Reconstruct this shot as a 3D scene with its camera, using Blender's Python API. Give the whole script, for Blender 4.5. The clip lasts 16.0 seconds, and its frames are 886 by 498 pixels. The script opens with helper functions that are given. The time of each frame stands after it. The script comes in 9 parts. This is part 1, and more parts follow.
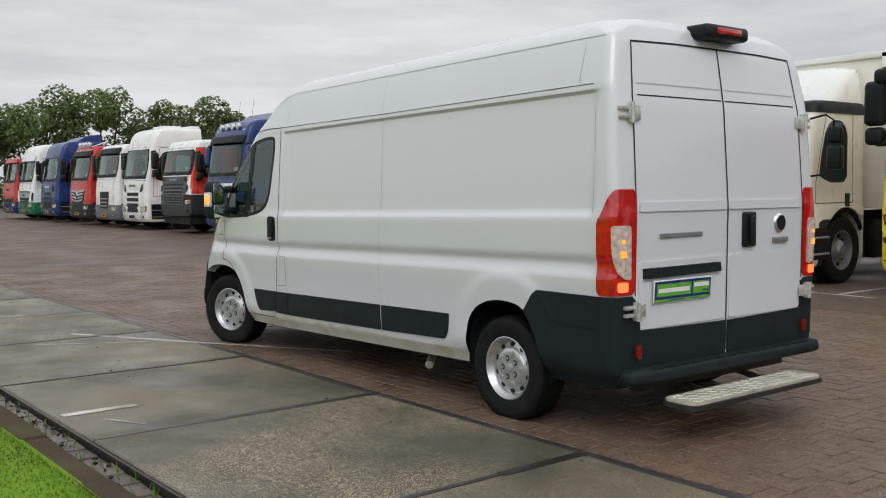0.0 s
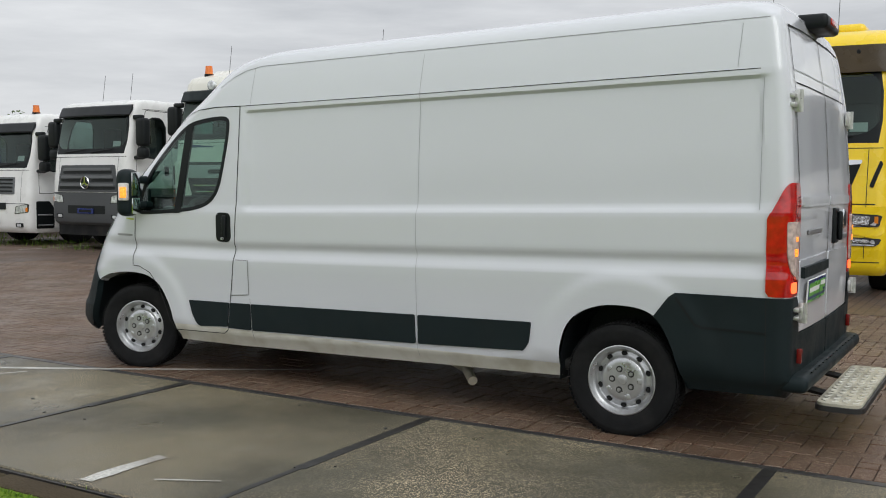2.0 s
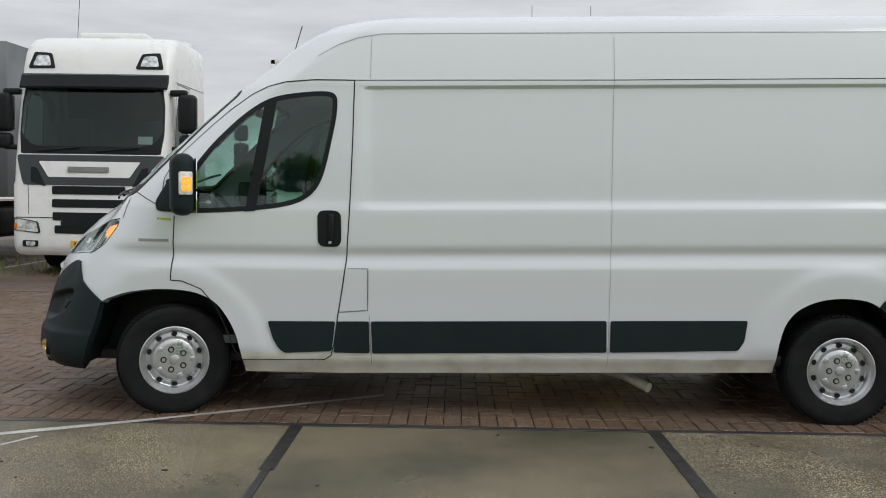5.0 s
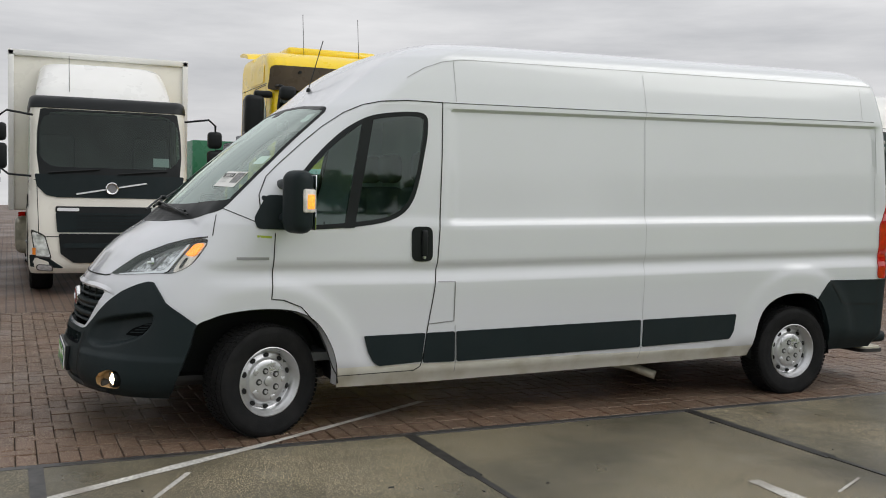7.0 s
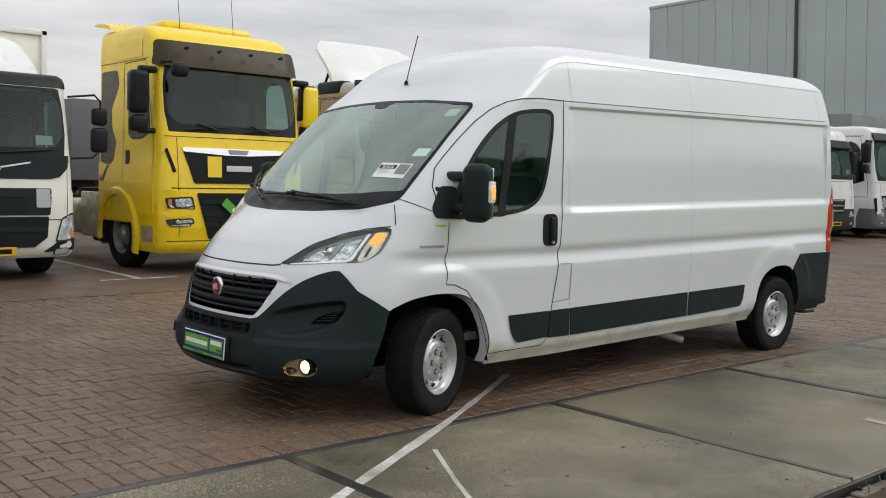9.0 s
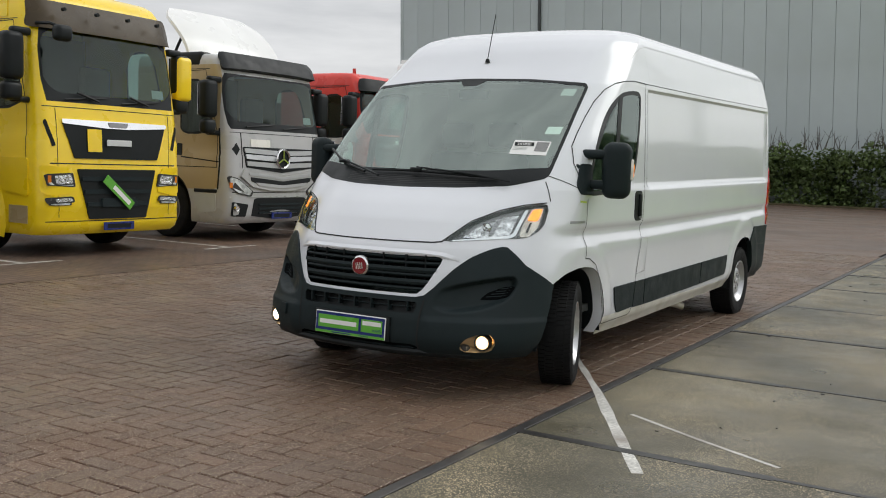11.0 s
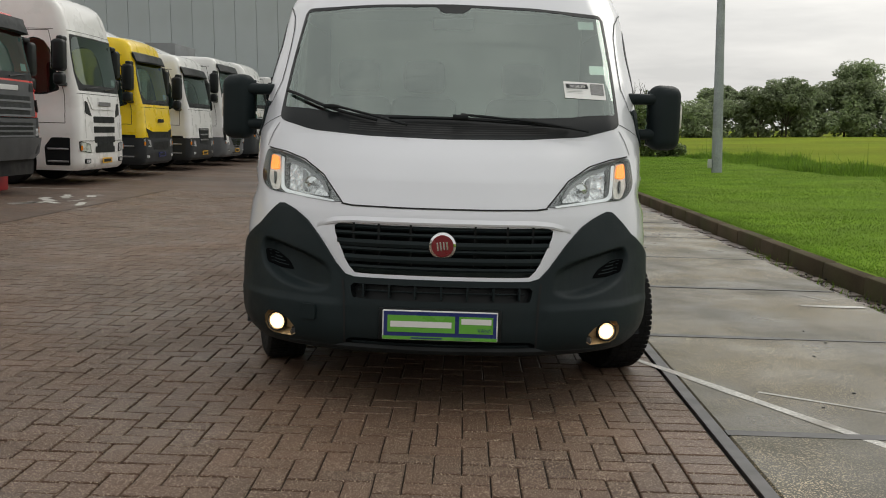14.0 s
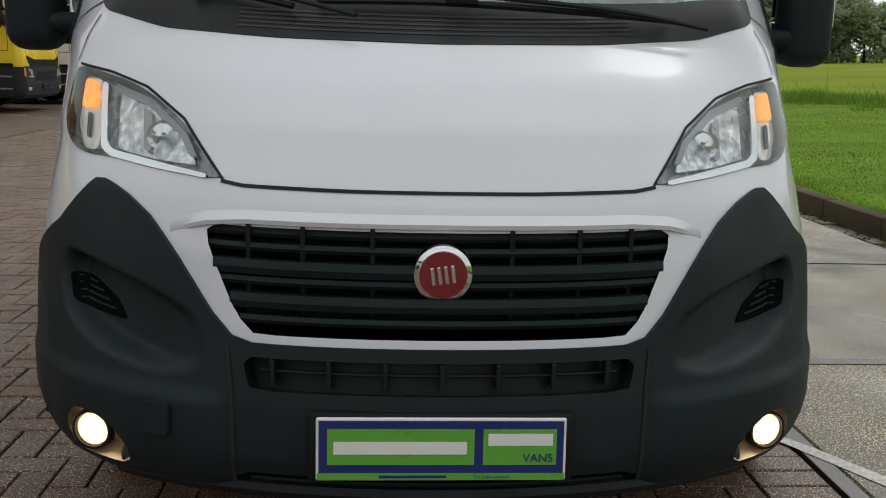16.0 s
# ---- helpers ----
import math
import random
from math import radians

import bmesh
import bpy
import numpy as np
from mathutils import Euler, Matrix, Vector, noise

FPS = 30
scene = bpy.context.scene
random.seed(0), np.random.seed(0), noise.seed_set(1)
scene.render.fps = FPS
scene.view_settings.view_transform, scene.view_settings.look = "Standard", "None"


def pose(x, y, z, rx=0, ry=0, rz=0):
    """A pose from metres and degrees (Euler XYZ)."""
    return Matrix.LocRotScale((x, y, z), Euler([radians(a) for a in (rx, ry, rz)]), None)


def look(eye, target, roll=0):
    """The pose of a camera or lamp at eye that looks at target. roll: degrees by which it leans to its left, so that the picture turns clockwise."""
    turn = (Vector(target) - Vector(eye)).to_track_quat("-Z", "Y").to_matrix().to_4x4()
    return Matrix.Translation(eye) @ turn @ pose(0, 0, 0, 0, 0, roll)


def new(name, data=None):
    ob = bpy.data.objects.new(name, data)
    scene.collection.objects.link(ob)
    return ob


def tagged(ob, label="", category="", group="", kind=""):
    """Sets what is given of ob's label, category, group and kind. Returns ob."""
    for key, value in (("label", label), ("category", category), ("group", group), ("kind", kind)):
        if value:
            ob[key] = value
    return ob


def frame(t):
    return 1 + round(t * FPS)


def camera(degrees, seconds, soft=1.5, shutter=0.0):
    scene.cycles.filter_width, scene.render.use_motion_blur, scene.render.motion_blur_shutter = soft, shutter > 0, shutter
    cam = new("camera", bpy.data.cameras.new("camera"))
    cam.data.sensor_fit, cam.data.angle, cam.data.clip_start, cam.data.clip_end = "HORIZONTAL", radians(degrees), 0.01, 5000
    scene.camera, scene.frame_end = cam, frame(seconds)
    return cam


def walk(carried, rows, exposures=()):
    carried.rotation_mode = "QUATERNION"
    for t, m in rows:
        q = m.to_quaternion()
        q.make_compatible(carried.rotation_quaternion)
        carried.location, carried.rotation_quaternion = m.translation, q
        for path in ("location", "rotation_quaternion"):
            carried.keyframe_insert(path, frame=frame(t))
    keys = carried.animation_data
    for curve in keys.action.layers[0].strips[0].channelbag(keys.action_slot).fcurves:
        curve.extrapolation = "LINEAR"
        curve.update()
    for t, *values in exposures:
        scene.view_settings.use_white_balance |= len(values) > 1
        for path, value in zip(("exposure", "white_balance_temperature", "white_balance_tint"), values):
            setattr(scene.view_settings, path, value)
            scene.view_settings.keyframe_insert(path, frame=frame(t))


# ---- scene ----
cam = camera(49.1, 16.0, soft=1.0)
PATH = [
    (0, (-5.176, -4.608, 1.497), (-3.94, -3.04, 1.369), -0.4),
    (0.5, (-5.587, -4.02, 1.508), (-4.236, -2.551, 1.378), -0.2),
    (1, (-5.9, -3.35, 1.487), (-4.418, -2.014, 1.356), -0.0),
    (1.5, (-6.149, -2.663, 1.468), (-4.539, -1.484, 1.335), 0.2),
    (2, (-6.351, -1.95, 1.45), (-4.636, -0.929, 1.32), 0.3),
    (2.5, (-6.506, -1.253, 1.386), (-4.723, -0.353, 1.272), 0.5),
    (3, (-6.636, -0.533, 1.371), (-4.781, 0.204, 1.257), 0.4),
    (3.5, (-6.755, 0.174, 1.352), (-4.853, 0.782, 1.238), 0.4),
    (4, (-6.81, 0.843, 1.323), (-4.859, 1.27, 1.222), 0.4),
    (4.2, (-6.811, 1.119, 1.325), (-4.845, 1.47, 1.222), 0.5),
    (6.3, (-6.772, 4.374, 1.433), (-4.85, 3.835, 1.318), 1.2),
    (6.5, (-6.723, 4.665, 1.423), (-4.827, 4.04, 1.314), 1.2),
    (7, (-6.579, 5.438, 1.422), (-4.757, 4.619, 1.318), 1.2),
    (7.5, (-6.372, 6.096, 1.435), (-4.623, 5.13, 1.334), 1.3),
    (8, (-6.149, 6.745, 1.454), (-4.478, 5.651, 1.341), 1.4),
    (8.5, (-5.865, 7.374, 1.462), (-4.279, 6.161, 1.332), 1.4),
    (9, (-5.494, 8.018, 1.472), (-4.003, 6.693, 1.326), 1.4),
    (9.5, (-5.072, 8.551, 1.479), (-3.675, 7.13, 1.308), 1.3),
    (10, (-4.587, 9.031, 1.468), (-3.274, 7.533, 1.292), 1.4),
    (10.2, (-4.381, 9.192, 1.45), (-3.116, 7.653, 1.274), 1.4),
    (12.3, (-1.753, 10.372, 1.306), (-1.091, 8.493, 1.129), 1.9),
    (12.5, (-1.446, 10.351, 1.293), (-0.837, 8.455, 1.112), 1.6),
    (13, (-0.843, 10.25, 1.284), (-0.476, 8.292, 1.115), 1.8),
    (13.5, (-0.401, 9.957, 1.281), (-0.263, 7.97, 1.097), 1.6),
    (14, (-0.096, 9.459, 1.283), (-0.054, 7.474, 1.04), 1.6),
    (14.5, (0.083, 8.855, 1.28), (0.065, 6.879, 0.97), 1.5),
    (15, (0.11, 8.217, 1.272), (0.066, 6.247, 0.933), 1.4),
    (15.5, (0.161, 7.609, 1.241), (0.062, 5.642, 0.892), 1.7),
    (16, (0.118, 7.039, 1.197), (0.004, 5.078, 0.818), 1.3),
]
walk(cam, [(t, look(eye, target, roll)) for t, eye, target, roll in PATH], exposures=((0, -0.25, 6250, 9), (4, -0.24, 6150, 8), (7, -0.26, 6350, 10), (9.5, -0.13, 6300, 8), (12.5, -0.16, 6400, 9), (13, -0.26, 6450, 9), (14.5, -0.42, 6700, 7), (15.5, -0.40, 6450, 8), (16, -0.38, 6350, 8.5)))

# ---- world, sun and exposure ----
world = bpy.data.worlds.new("overcast")
scene.world = world
world.use_nodes = True
wt = world.node_tree
for n in list(wt.nodes):
    wt.nodes.remove(n)


def wnode(kind, **inputs):
    n = wt.nodes.new(kind)
    for key, value in inputs.items():
        n.inputs[key.replace("_", " ")].default_value = value
    return n


w_out = wnode("ShaderNodeOutputWorld")
w_bg = wnode("ShaderNodeBackground", Strength=0.1)
w_sky = wnode("ShaderNodeTexSky")
w_sky.sky_type, w_sky.sun_disc = "NISHITA", False
w_sky.sun_elevation, w_sky.sun_rotation = radians(42), radians(215)
w_sky.dust_density, w_sky.air_density = 3.0, 1.0
w_co = wnode("ShaderNodeTexCoord")
w_map = wnode("ShaderNodeMapping", Scale=(1.0, 1.0, 6.5))
w_n1 = wnode("ShaderNodeTexNoise", Scale=1.7, Detail=6.0, Roughness=0.55)
w_n2 = wnode("ShaderNodeTexNoise", Scale=5.5, Detail=5.0, Roughness=0.6)
w_mixn = wt.nodes.new("ShaderNodeMix")
w_mixn.inputs[0].default_value = 0.3
w_ramp = wt.nodes.new("ShaderNodeValToRGB")
w_ramp.color_ramp.elements[0].position, w_ramp.color_ramp.elements[0].color = 0.38, (6.2, 6.18, 6.25, 1)
w_ramp.color_ramp.elements[1].position, w_ramp.color_ramp.elements[1].color = 0.62, (9.0, 8.85, 8.75, 1)
w_blend = wt.nodes.new("ShaderNodeMix")
w_blend.data_type = "RGBA"
w_blend.inputs[0].default_value = 0.96
wl = wt.links.new
wl(w_co.outputs["Generated"], w_map.inputs["Vector"])
wl(w_map.outputs[0], w_n1.inputs["Vector"])
wl(w_map.outputs[0], w_n2.inputs["Vector"])
wl(w_n1.outputs[0], w_mixn.inputs[2])
wl(w_n2.outputs[0], w_mixn.inputs[3])
wl(w_mixn.outputs[0], w_ramp.inputs[0])
wl(w_sky.outputs[0], w_blend.inputs[6])
wl(w_ramp.outputs[0], w_blend.inputs[7])
# an overcast sky is brightest overhead
w_sep, w_up, w_mul = wt.nodes.new("ShaderNodeSeparateXYZ"), wt.nodes.new("ShaderNodeMapRange"), wt.nodes.new("ShaderNodeVectorMath")
w_up.inputs[3].default_value, w_up.inputs[4].default_value = 1.0, 1.62
w_mul.operation = "SCALE"
wl(w_co.outputs["Generated"], w_sep.inputs[0])
wl(w_sep.outputs[2], w_up.inputs[0])
# and thinner cloud towards the sun
w_dot, w_thin, w_both = wt.nodes.new("ShaderNodeVectorMath"), wt.nodes.new("ShaderNodeMapRange"), wt.nodes.new("ShaderNodeMath")
w_dot.operation, w_both.operation = "DOT_PRODUCT", "MULTIPLY"
w_dot.inputs[1].default_value = (-0.55, -0.81, 0.2)
w_thin.inputs[1].default_value, w_thin.inputs[2].default_value, w_thin.inputs[3].default_value, w_thin.inputs[4].default_value = 0.55, 1.0, 1.0, 1.42
w_thin.interpolation_type = "SMOOTHSTEP"
wl(w_co.outputs["Generated"], w_dot.inputs[0])
wl(w_dot.outputs["Value"], w_thin.inputs[0])
wl(w_thin.outputs[0], w_both.inputs[0])
wl(w_up.outputs[0], w_both.inputs[1])
wl(w_both.outputs[0], w_mul.inputs["Scale"])
wl(w_blend.outputs[2], w_mul.inputs[0])
wl(w_mul.outputs[0], w_bg.inputs[0])
wl(w_bg.outputs[0], w_out.inputs[0])

sun = new("sun", bpy.data.lights.new("sun", "SUN"))
sun.data.energy, sun.data.angle, sun.data.color = 0.9, radians(35), (1.0, 0.97, 0.92)
sun.matrix_world = look((-12, -17, 19), (0, 0, 0))


# ---- materials ----
def mat(name, color, rough=0.5, metal=0.0, vary=0.12, scale=3.0, grain=0.0, grain_scale=120.0, bump=0.0, bump_scale=60.0,
        coat=0.0, dirt=None, dirt_amount=0.0, dirt_scale=1.2, per_object=0.0, per_island=0.0, rough_vary=0.08, emit=0.0, emit_color=None, spec=0.5,
        world=False, speckle=None, speckle_amount=0.0, speckle_scale=260.0, speckle_from=0.56, speckle_patch=0.0):
    """A procedural surface: base colour, broad variation, fine grain, stains and relief."""
    m = bpy.data.materials.new(name)
    m.use_nodes = True
    t = m.node_tree
    b = t.nodes["Principled BSDF"]
    co = t.nodes.new("ShaderNodeTexCoord")
    src = t.nodes.new("ShaderNodeNewGeometry").outputs["Position"] if world else co.outputs["Object"]

    def noise_tex(s, detail=4.0):
        n = t.nodes.new("ShaderNodeTexNoise")
        n.inputs["Scale"].default_value, n.inputs["Detail"].default_value = s, detail
        t.links.new(src, n.inputs["Vector"])
        return n

    def mapped(socket, lo, hi, a=0.3, z=0.7):
        n = t.nodes.new("ShaderNodeMapRange")
        n.inputs[1].default_value, n.inputs[2].default_value, n.inputs[3].default_value, n.inputs[4].default_value = a, z, lo, hi
        t.links.new(socket, n.inputs[0])
        return n.outputs[0]

    def times(x, y):
        n = t.nodes.new("ShaderNodeMath")
        n.operation = "MULTIPLY"
        t.links.new(x, n.inputs[0])
        t.links.new(y, n.inputs[1])
        return n.outputs[0]

    broad = noise_tex(scale)
    value = mapped(broad.outputs[0], 1 - vary, 1 + vary)
    if grain:
        value = times(value, mapped(noise_tex(grain_scale, 2.0).outputs[0], 1 - grain, 1 + grain))
    if per_object:
        oi = t.nodes.new("ShaderNodeObjectInfo")
        value = times(value, mapped(oi.outputs["Random"], 1 - per_object, 1 + per_object, 0, 1))
    if per_island:
        ge = t.nodes.new("ShaderNodeNewGeometry")
        value = times(value, mapped(ge.outputs["Random Per Island"], 1 - per_island, 1 + per_island, 0, 1))
    mul = t.nodes.new("ShaderNodeVectorMath")
    mul.operation = "SCALE"
    mul.inputs[0].default_value = color
    t.links.new(value, mul.inputs["Scale"])
    colour = mul.outputs[0]
    if dirt is not None:
        mx = t.nodes.new("ShaderNodeMix")
        mx.data_type = "RGBA"
        mx.inputs[7].default_value = (*dirt, 1)
        t.links.new(mapped(noise_tex(dirt_scale, 8.0).outputs[0], 0, dirt_amount, 0.45, 0.72), mx.inputs[0])
        t.links.new(colour, mx.inputs[6])
        colour = mx.outputs[2]
    if speckle is not None:
        mx = t.nodes.new("ShaderNodeMix")
        mx.data_type = "RGBA"
        mx.inputs[7].default_value = (*speckle, 1)
        amount = mapped(noise_tex(speckle_scale, 1.0).outputs[0], 0, speckle_amount, speckle_from, speckle_from + 0.06)
        if speckle_patch:
            amount = times(amount, mapped(noise_tex(speckle_patch, 5.0).outputs[0], 0.12, 1.0, 0.40, 0.60))
        t.links.new(amount, mx.inputs[0])
        t.links.new(colour, mx.inputs[6])
        colour = mx.outputs[2]
    t.links.new(colour, b.inputs["Base Color"])
    t.links.new(mapped(noise_tex(scale * 2.3).outputs[0], max(rough - rough_vary, 0.02), min(rough + rough_vary, 1)), b.inputs["Roughness"])
    b.inputs["Metallic"].default_value = metal
    b.inputs["Specular IOR Level"].default_value = spec
    b.inputs["Coat Weight"].default_value = coat
    b.inputs["Coat Roughness"].default_value = 0.06
    if bump:
        bp = t.nodes.new("ShaderNodeBump")
        bp.inputs["Strength"].default_value, bp.inputs["Distance"].default_value = bump, 0.01
        t.links.new(noise_tex(bump_scale, 6.0).outputs[0], bp.inputs["Height"])
        t.links.new(bp.outputs[0], b.inputs["Normal"])
    if emit:
        b.inputs["Emission Color"].default_value = (*(emit_color or color), 1)
        b.inputs["Emission Strength"].default_value = emit
    return m


def glass_mat(name, tint, rough=0.02, sheen=0.06):
    """A thin pane: clear tinted see-through with a mirror-like sheen by Fresnel."""
    m = bpy.data.materials.new(name)
    m.use_nodes = True
    t = m.node_tree
    t.nodes.remove(t.nodes["Principled BSDF"])
    tr, gl, mx, lw, pw, ad = (t.nodes.new("ShaderNode" + k) for k in ("BsdfTransparent", "BsdfGlossy", "MixShader", "LayerWeight", "Math", "Math"))
    tr.inputs[0].default_value = (*tint, 1)
    gl.inputs["Roughness"].default_value = rough
    gl.inputs[0].default_value = (0.85, 0.96, 0.91, 1)
    lw.inputs[0].default_value = 0.5
    pw.operation, pw.inputs[1].default_value = "POWER", 4.0
    ad.operation, ad.inputs[1].default_value, ad.inputs[2].default_value = "MULTIPLY_ADD", 0.9, sheen
    t.links.new(lw.outputs["Facing"], pw.inputs[0])
    t.links.new(pw.outputs[0], ad.inputs[0])
    t.links.new(ad.outputs[0], mx.inputs[0])
    t.links.new(tr.outputs[0], mx.inputs[1])
    t.links.new(gl.outputs[0], mx.inputs[2])
    t.links.new(mx.outputs[0], t.nodes["Material Output"].inputs[0])
    return m


M = {
    "white": mat("white_paint", (0.702, 0.718, 0.756), 0.22, coat=0.8, vary=0.012, scale=1.1, rough_vary=0.03),
    "sill": mat("dirty_sill_paint", (0.72, 0.71, 0.64), 0.4, coat=0.3, vary=0.06, dirt=(0.42, 0.38, 0.27), dirt_amount=0.6, dirt_scale=5.0),
    "plastic": mat("dark_grey_plastic", (0.0138, 0.0215, 0.0235), 0.5, vary=0.10, bump=0.12, bump_scale=900.0, dirt=(0.022, 0.026, 0.026), dirt_amount=0.25, dirt_scale=4.0, spec=0.16),
    "black": mat("black_plastic", (0.010, 0.0125, 0.0135), 0.42, vary=0.15, rough_vary=0.1, spec=0.22),
    "vent_dark": mat("deep_black_vent", (0.003, 0.0035, 0.004), 0.9, spec=0.05, vary=0.1),
    "gap": mat("panel_gap", (0.015, 0.015, 0.015), 0.9),
    "rubber": mat("tyre_rubber", (0.011, 0.0115, 0.012), 0.75, spec=0.15, vary=0.2, scale=9.0, bump=0.3, bump_scale=200.0, dirt=(0.022, 0.021, 0.02), dirt_amount=0.5, dirt_scale=7.0),
    "steel": mat("silver_wheel", (0.58, 0.59, 0.60), 0.33, metal=0.75, vary=0.08, scale=8.0, dirt=(0.22, 0.2, 0.18), dirt_amount=0.3, dirt_scale=14.0),
    "chrome": mat("chrome", (0.82, 0.83, 0.84), 0.08, metal=1.0, vary=0.03, rough_vary=0.03),
    "glass": glass_mat("clear_glass", (0.76, 0.92, 0.84), sheen=0.21),
    "tint_glass": glass_mat("tinted_side_glass", (0.40, 0.59, 0.53), sheen=0.075),
    "lens": glass_mat("lamp_lens", (0.93, 0.95, 0.95)),
    "red_lens": mat("red_lamp_lens", (0.42, 0.006, 0.005), 0.08, coat=1.0, vary=0.3, scale=22.0, emit=0.07, emit_color=(0.9, 0.02, 0.008)),
    "red_lit": mat("lit_red_lamp", (0.7, 0.03, 0.02), 0.2, emit=3.0, emit_color=(1.0, 0.12, 0.03)),
    "amber_lit": mat("lit_amber_lamp", (0.8, 0.28, 0.04), 0.25, emit=1.6, emit_color=(1.0, 0.26, 0.025), vary=0.9, scale=120.0, bump=0.6, bump_scale=160.0),
    "lamp_warm": mat("warm_lamp_glass", (0.78, 0.72, 0.64), 0.15, coat=0.5, vary=0.3, scale=30.0, metal=0.4),
    "amber": mat("amber_lens", (0.75, 0.22, 0.02), 0.15, coat=0.5),
    "fog_lit": mat("lit_fog_lamp", (1, 0.9, 0.75), 0.3, emit=16.0, emit_color=(1.0, 0.80, 0.52)),
    "fog_glow": mat("glowing_fog_bowl", (0.9, 0.75, 0.5), 0.2, emit=2.6, emit_color=(1.0, 0.62, 0.30)),
    # recess plastic coloured warm: the fog lamp's glow put into the base colour
    "fog_glow_tint": mat("glow_tinted_fog_recess", (0.36, 0.25, 0.13), 0.3, vary=0.15),
    "interior": mat("cab_interior_plastic", (0.075, 0.08, 0.08), 0.7, vary=0.2),
    "grey_trim": mat("light_grey_trim", (0.45, 0.47, 0.46), 0.75, vary=0.08),
    "fabric": mat("dark_seat_fabric", (0.075, 0.082, 0.085), 0.95, vary=0.25, bump=0.3, bump_scale=400.0),
    "paper": mat("white_paper", (0.82, 0.82, 0.8), 0.6, vary=0.02),
    "plate_blue": mat("blue_plate", (0.012, 0.025, 0.16), 0.3, vary=0.03),
    "plate_green": mat("green_plate", (0.13, 0.42, 0.05), 0.3, vary=0.03),
    "alu": mat("worn_chequer_aluminium", (0.60, 0.57, 0.46), 0.45, metal=0.3, vary=0.2, scale=6.0, dirt=(0.2, 0.18, 0.13), dirt_amount=0.6, dirt_scale=9.0),
    "frame_black": mat("black_steel", (0.02, 0.02, 0.02), 0.55, vary=0.3, dirt=(0.035, 0.028, 0.022), dirt_amount=0.35, dirt_scale=6.0),
    "badge_red": mat("dark_red_badge", (0.20, 0.012, 0.018), 0.25, coat=0.6),
    "lime": mat("lime_badge", (0.42, 0.52, 0.05), 0.4),
    "midgrey_trim": mat("satin_grey_trim", (0.30, 0.30, 0.31), 0.35, metal=0.5),
    "facet": mat("faceted_lamp_reflector", (0.62, 0.63, 0.64), 0.12, metal=0.9, vary=0.5, scale=40.0, bump=1.0, bump_scale=38.0),
    "pale_lens": mat("pale_ribbed_lens", (0.78, 0.74, 0.70), 0.15, coat=0.5, vary=0.2, scale=30.0),
    "faint_seam_and_shade": mat("faint_joint_and_edge_shade", (0.36, 0.37, 0.385), 0.6),
    "lamp_wall": mat("dark_lamp_wall", (0.035, 0.037, 0.04), 0.35, vary=0.1),
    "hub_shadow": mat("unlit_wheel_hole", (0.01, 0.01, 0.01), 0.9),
}


# ---- mesh helpers ----
def part(name, bm, material, parent=None, label="", sharp=32, smooth=True, kind=""):
    me = bpy.data.meshes.new(name)
    bm.normal_update()
    bm.to_mesh(me)
    bm.free()
    me.materials.append(M[material] if isinstance(material, str) else material)
    if smooth:
        for p in me.polygons:
            p.use_smooth = True
        me.set_sharp_from_angle(angle=radians(sharp))
    ob = new(name, me)
    if parent is not None:
        ob.parent = parent
    return tagged(ob, label, kind=kind)


def empty(name, label, category, group="", m=None):
    ob = new(name)
    ob.empty_display_size = 0.2
    if m is not None:
        ob.matrix_world = m
    return tagged(ob, label, category, group)


def add_box(bm, lo, hi, bevel=0.0, seg=2, m=None):
    size = [max(abs(b - a), 1e-4) for a, b in zip(lo, hi)]
    mm = Matrix.Translation([(a + b) / 2 for a, b in zip(lo, hi)]) @ Matrix.Diagonal((*size, 1))
    got = bmesh.ops.create_cube(bm, size=1, matrix=mm)["verts"]
    if bevel:
        edges = list({e for v in got for e in v.link_edges})
        out = bmesh.ops.bevel(bm, geom=edges, offset=min(bevel, min(size) * 0.49), segments=seg, affect="EDGES", profile=0.5)
        got = list({v for f in out["faces"] for v in f.verts} | {v for v in got if v.is_valid})
        seen, stack = set(got), list(got)
        while stack:
            for e in stack.pop().link_edges:
                for v in e.verts:
                    if v not in seen:
                        seen.add(v)
                        stack.append(v)
        got = list(seen)
    if m is not None:
        bmesh.ops.transform(bm, matrix=m, verts=got)
    return got


def box_bm(lo, hi, bevel=0.0, seg=2, m=None):
    bm = bmesh.new()
    add_box(bm, lo, hi, bevel, seg, m)
    return bm


def add_cyl(bm, a, b, r, r2=None, seg=16, caps=True):
    a, b = Vector(a), Vector(b)
    d = b - a
    m = Matrix.Translation((a + b) / 2) @ d.to_track_quat("Z", "Y").to_matrix().to_4x4()
    return bmesh.ops.create_cone(bm, cap_ends=caps, segments=seg, radius1=r, radius2=r if r2 is None else r2, depth=d.length, matrix=m)["verts"]


def cyl_bm(a, b, r, r2=None, seg=16):
    bm = bmesh.new()
    add_cyl(bm, a, b, r, r2, seg)
    return bm


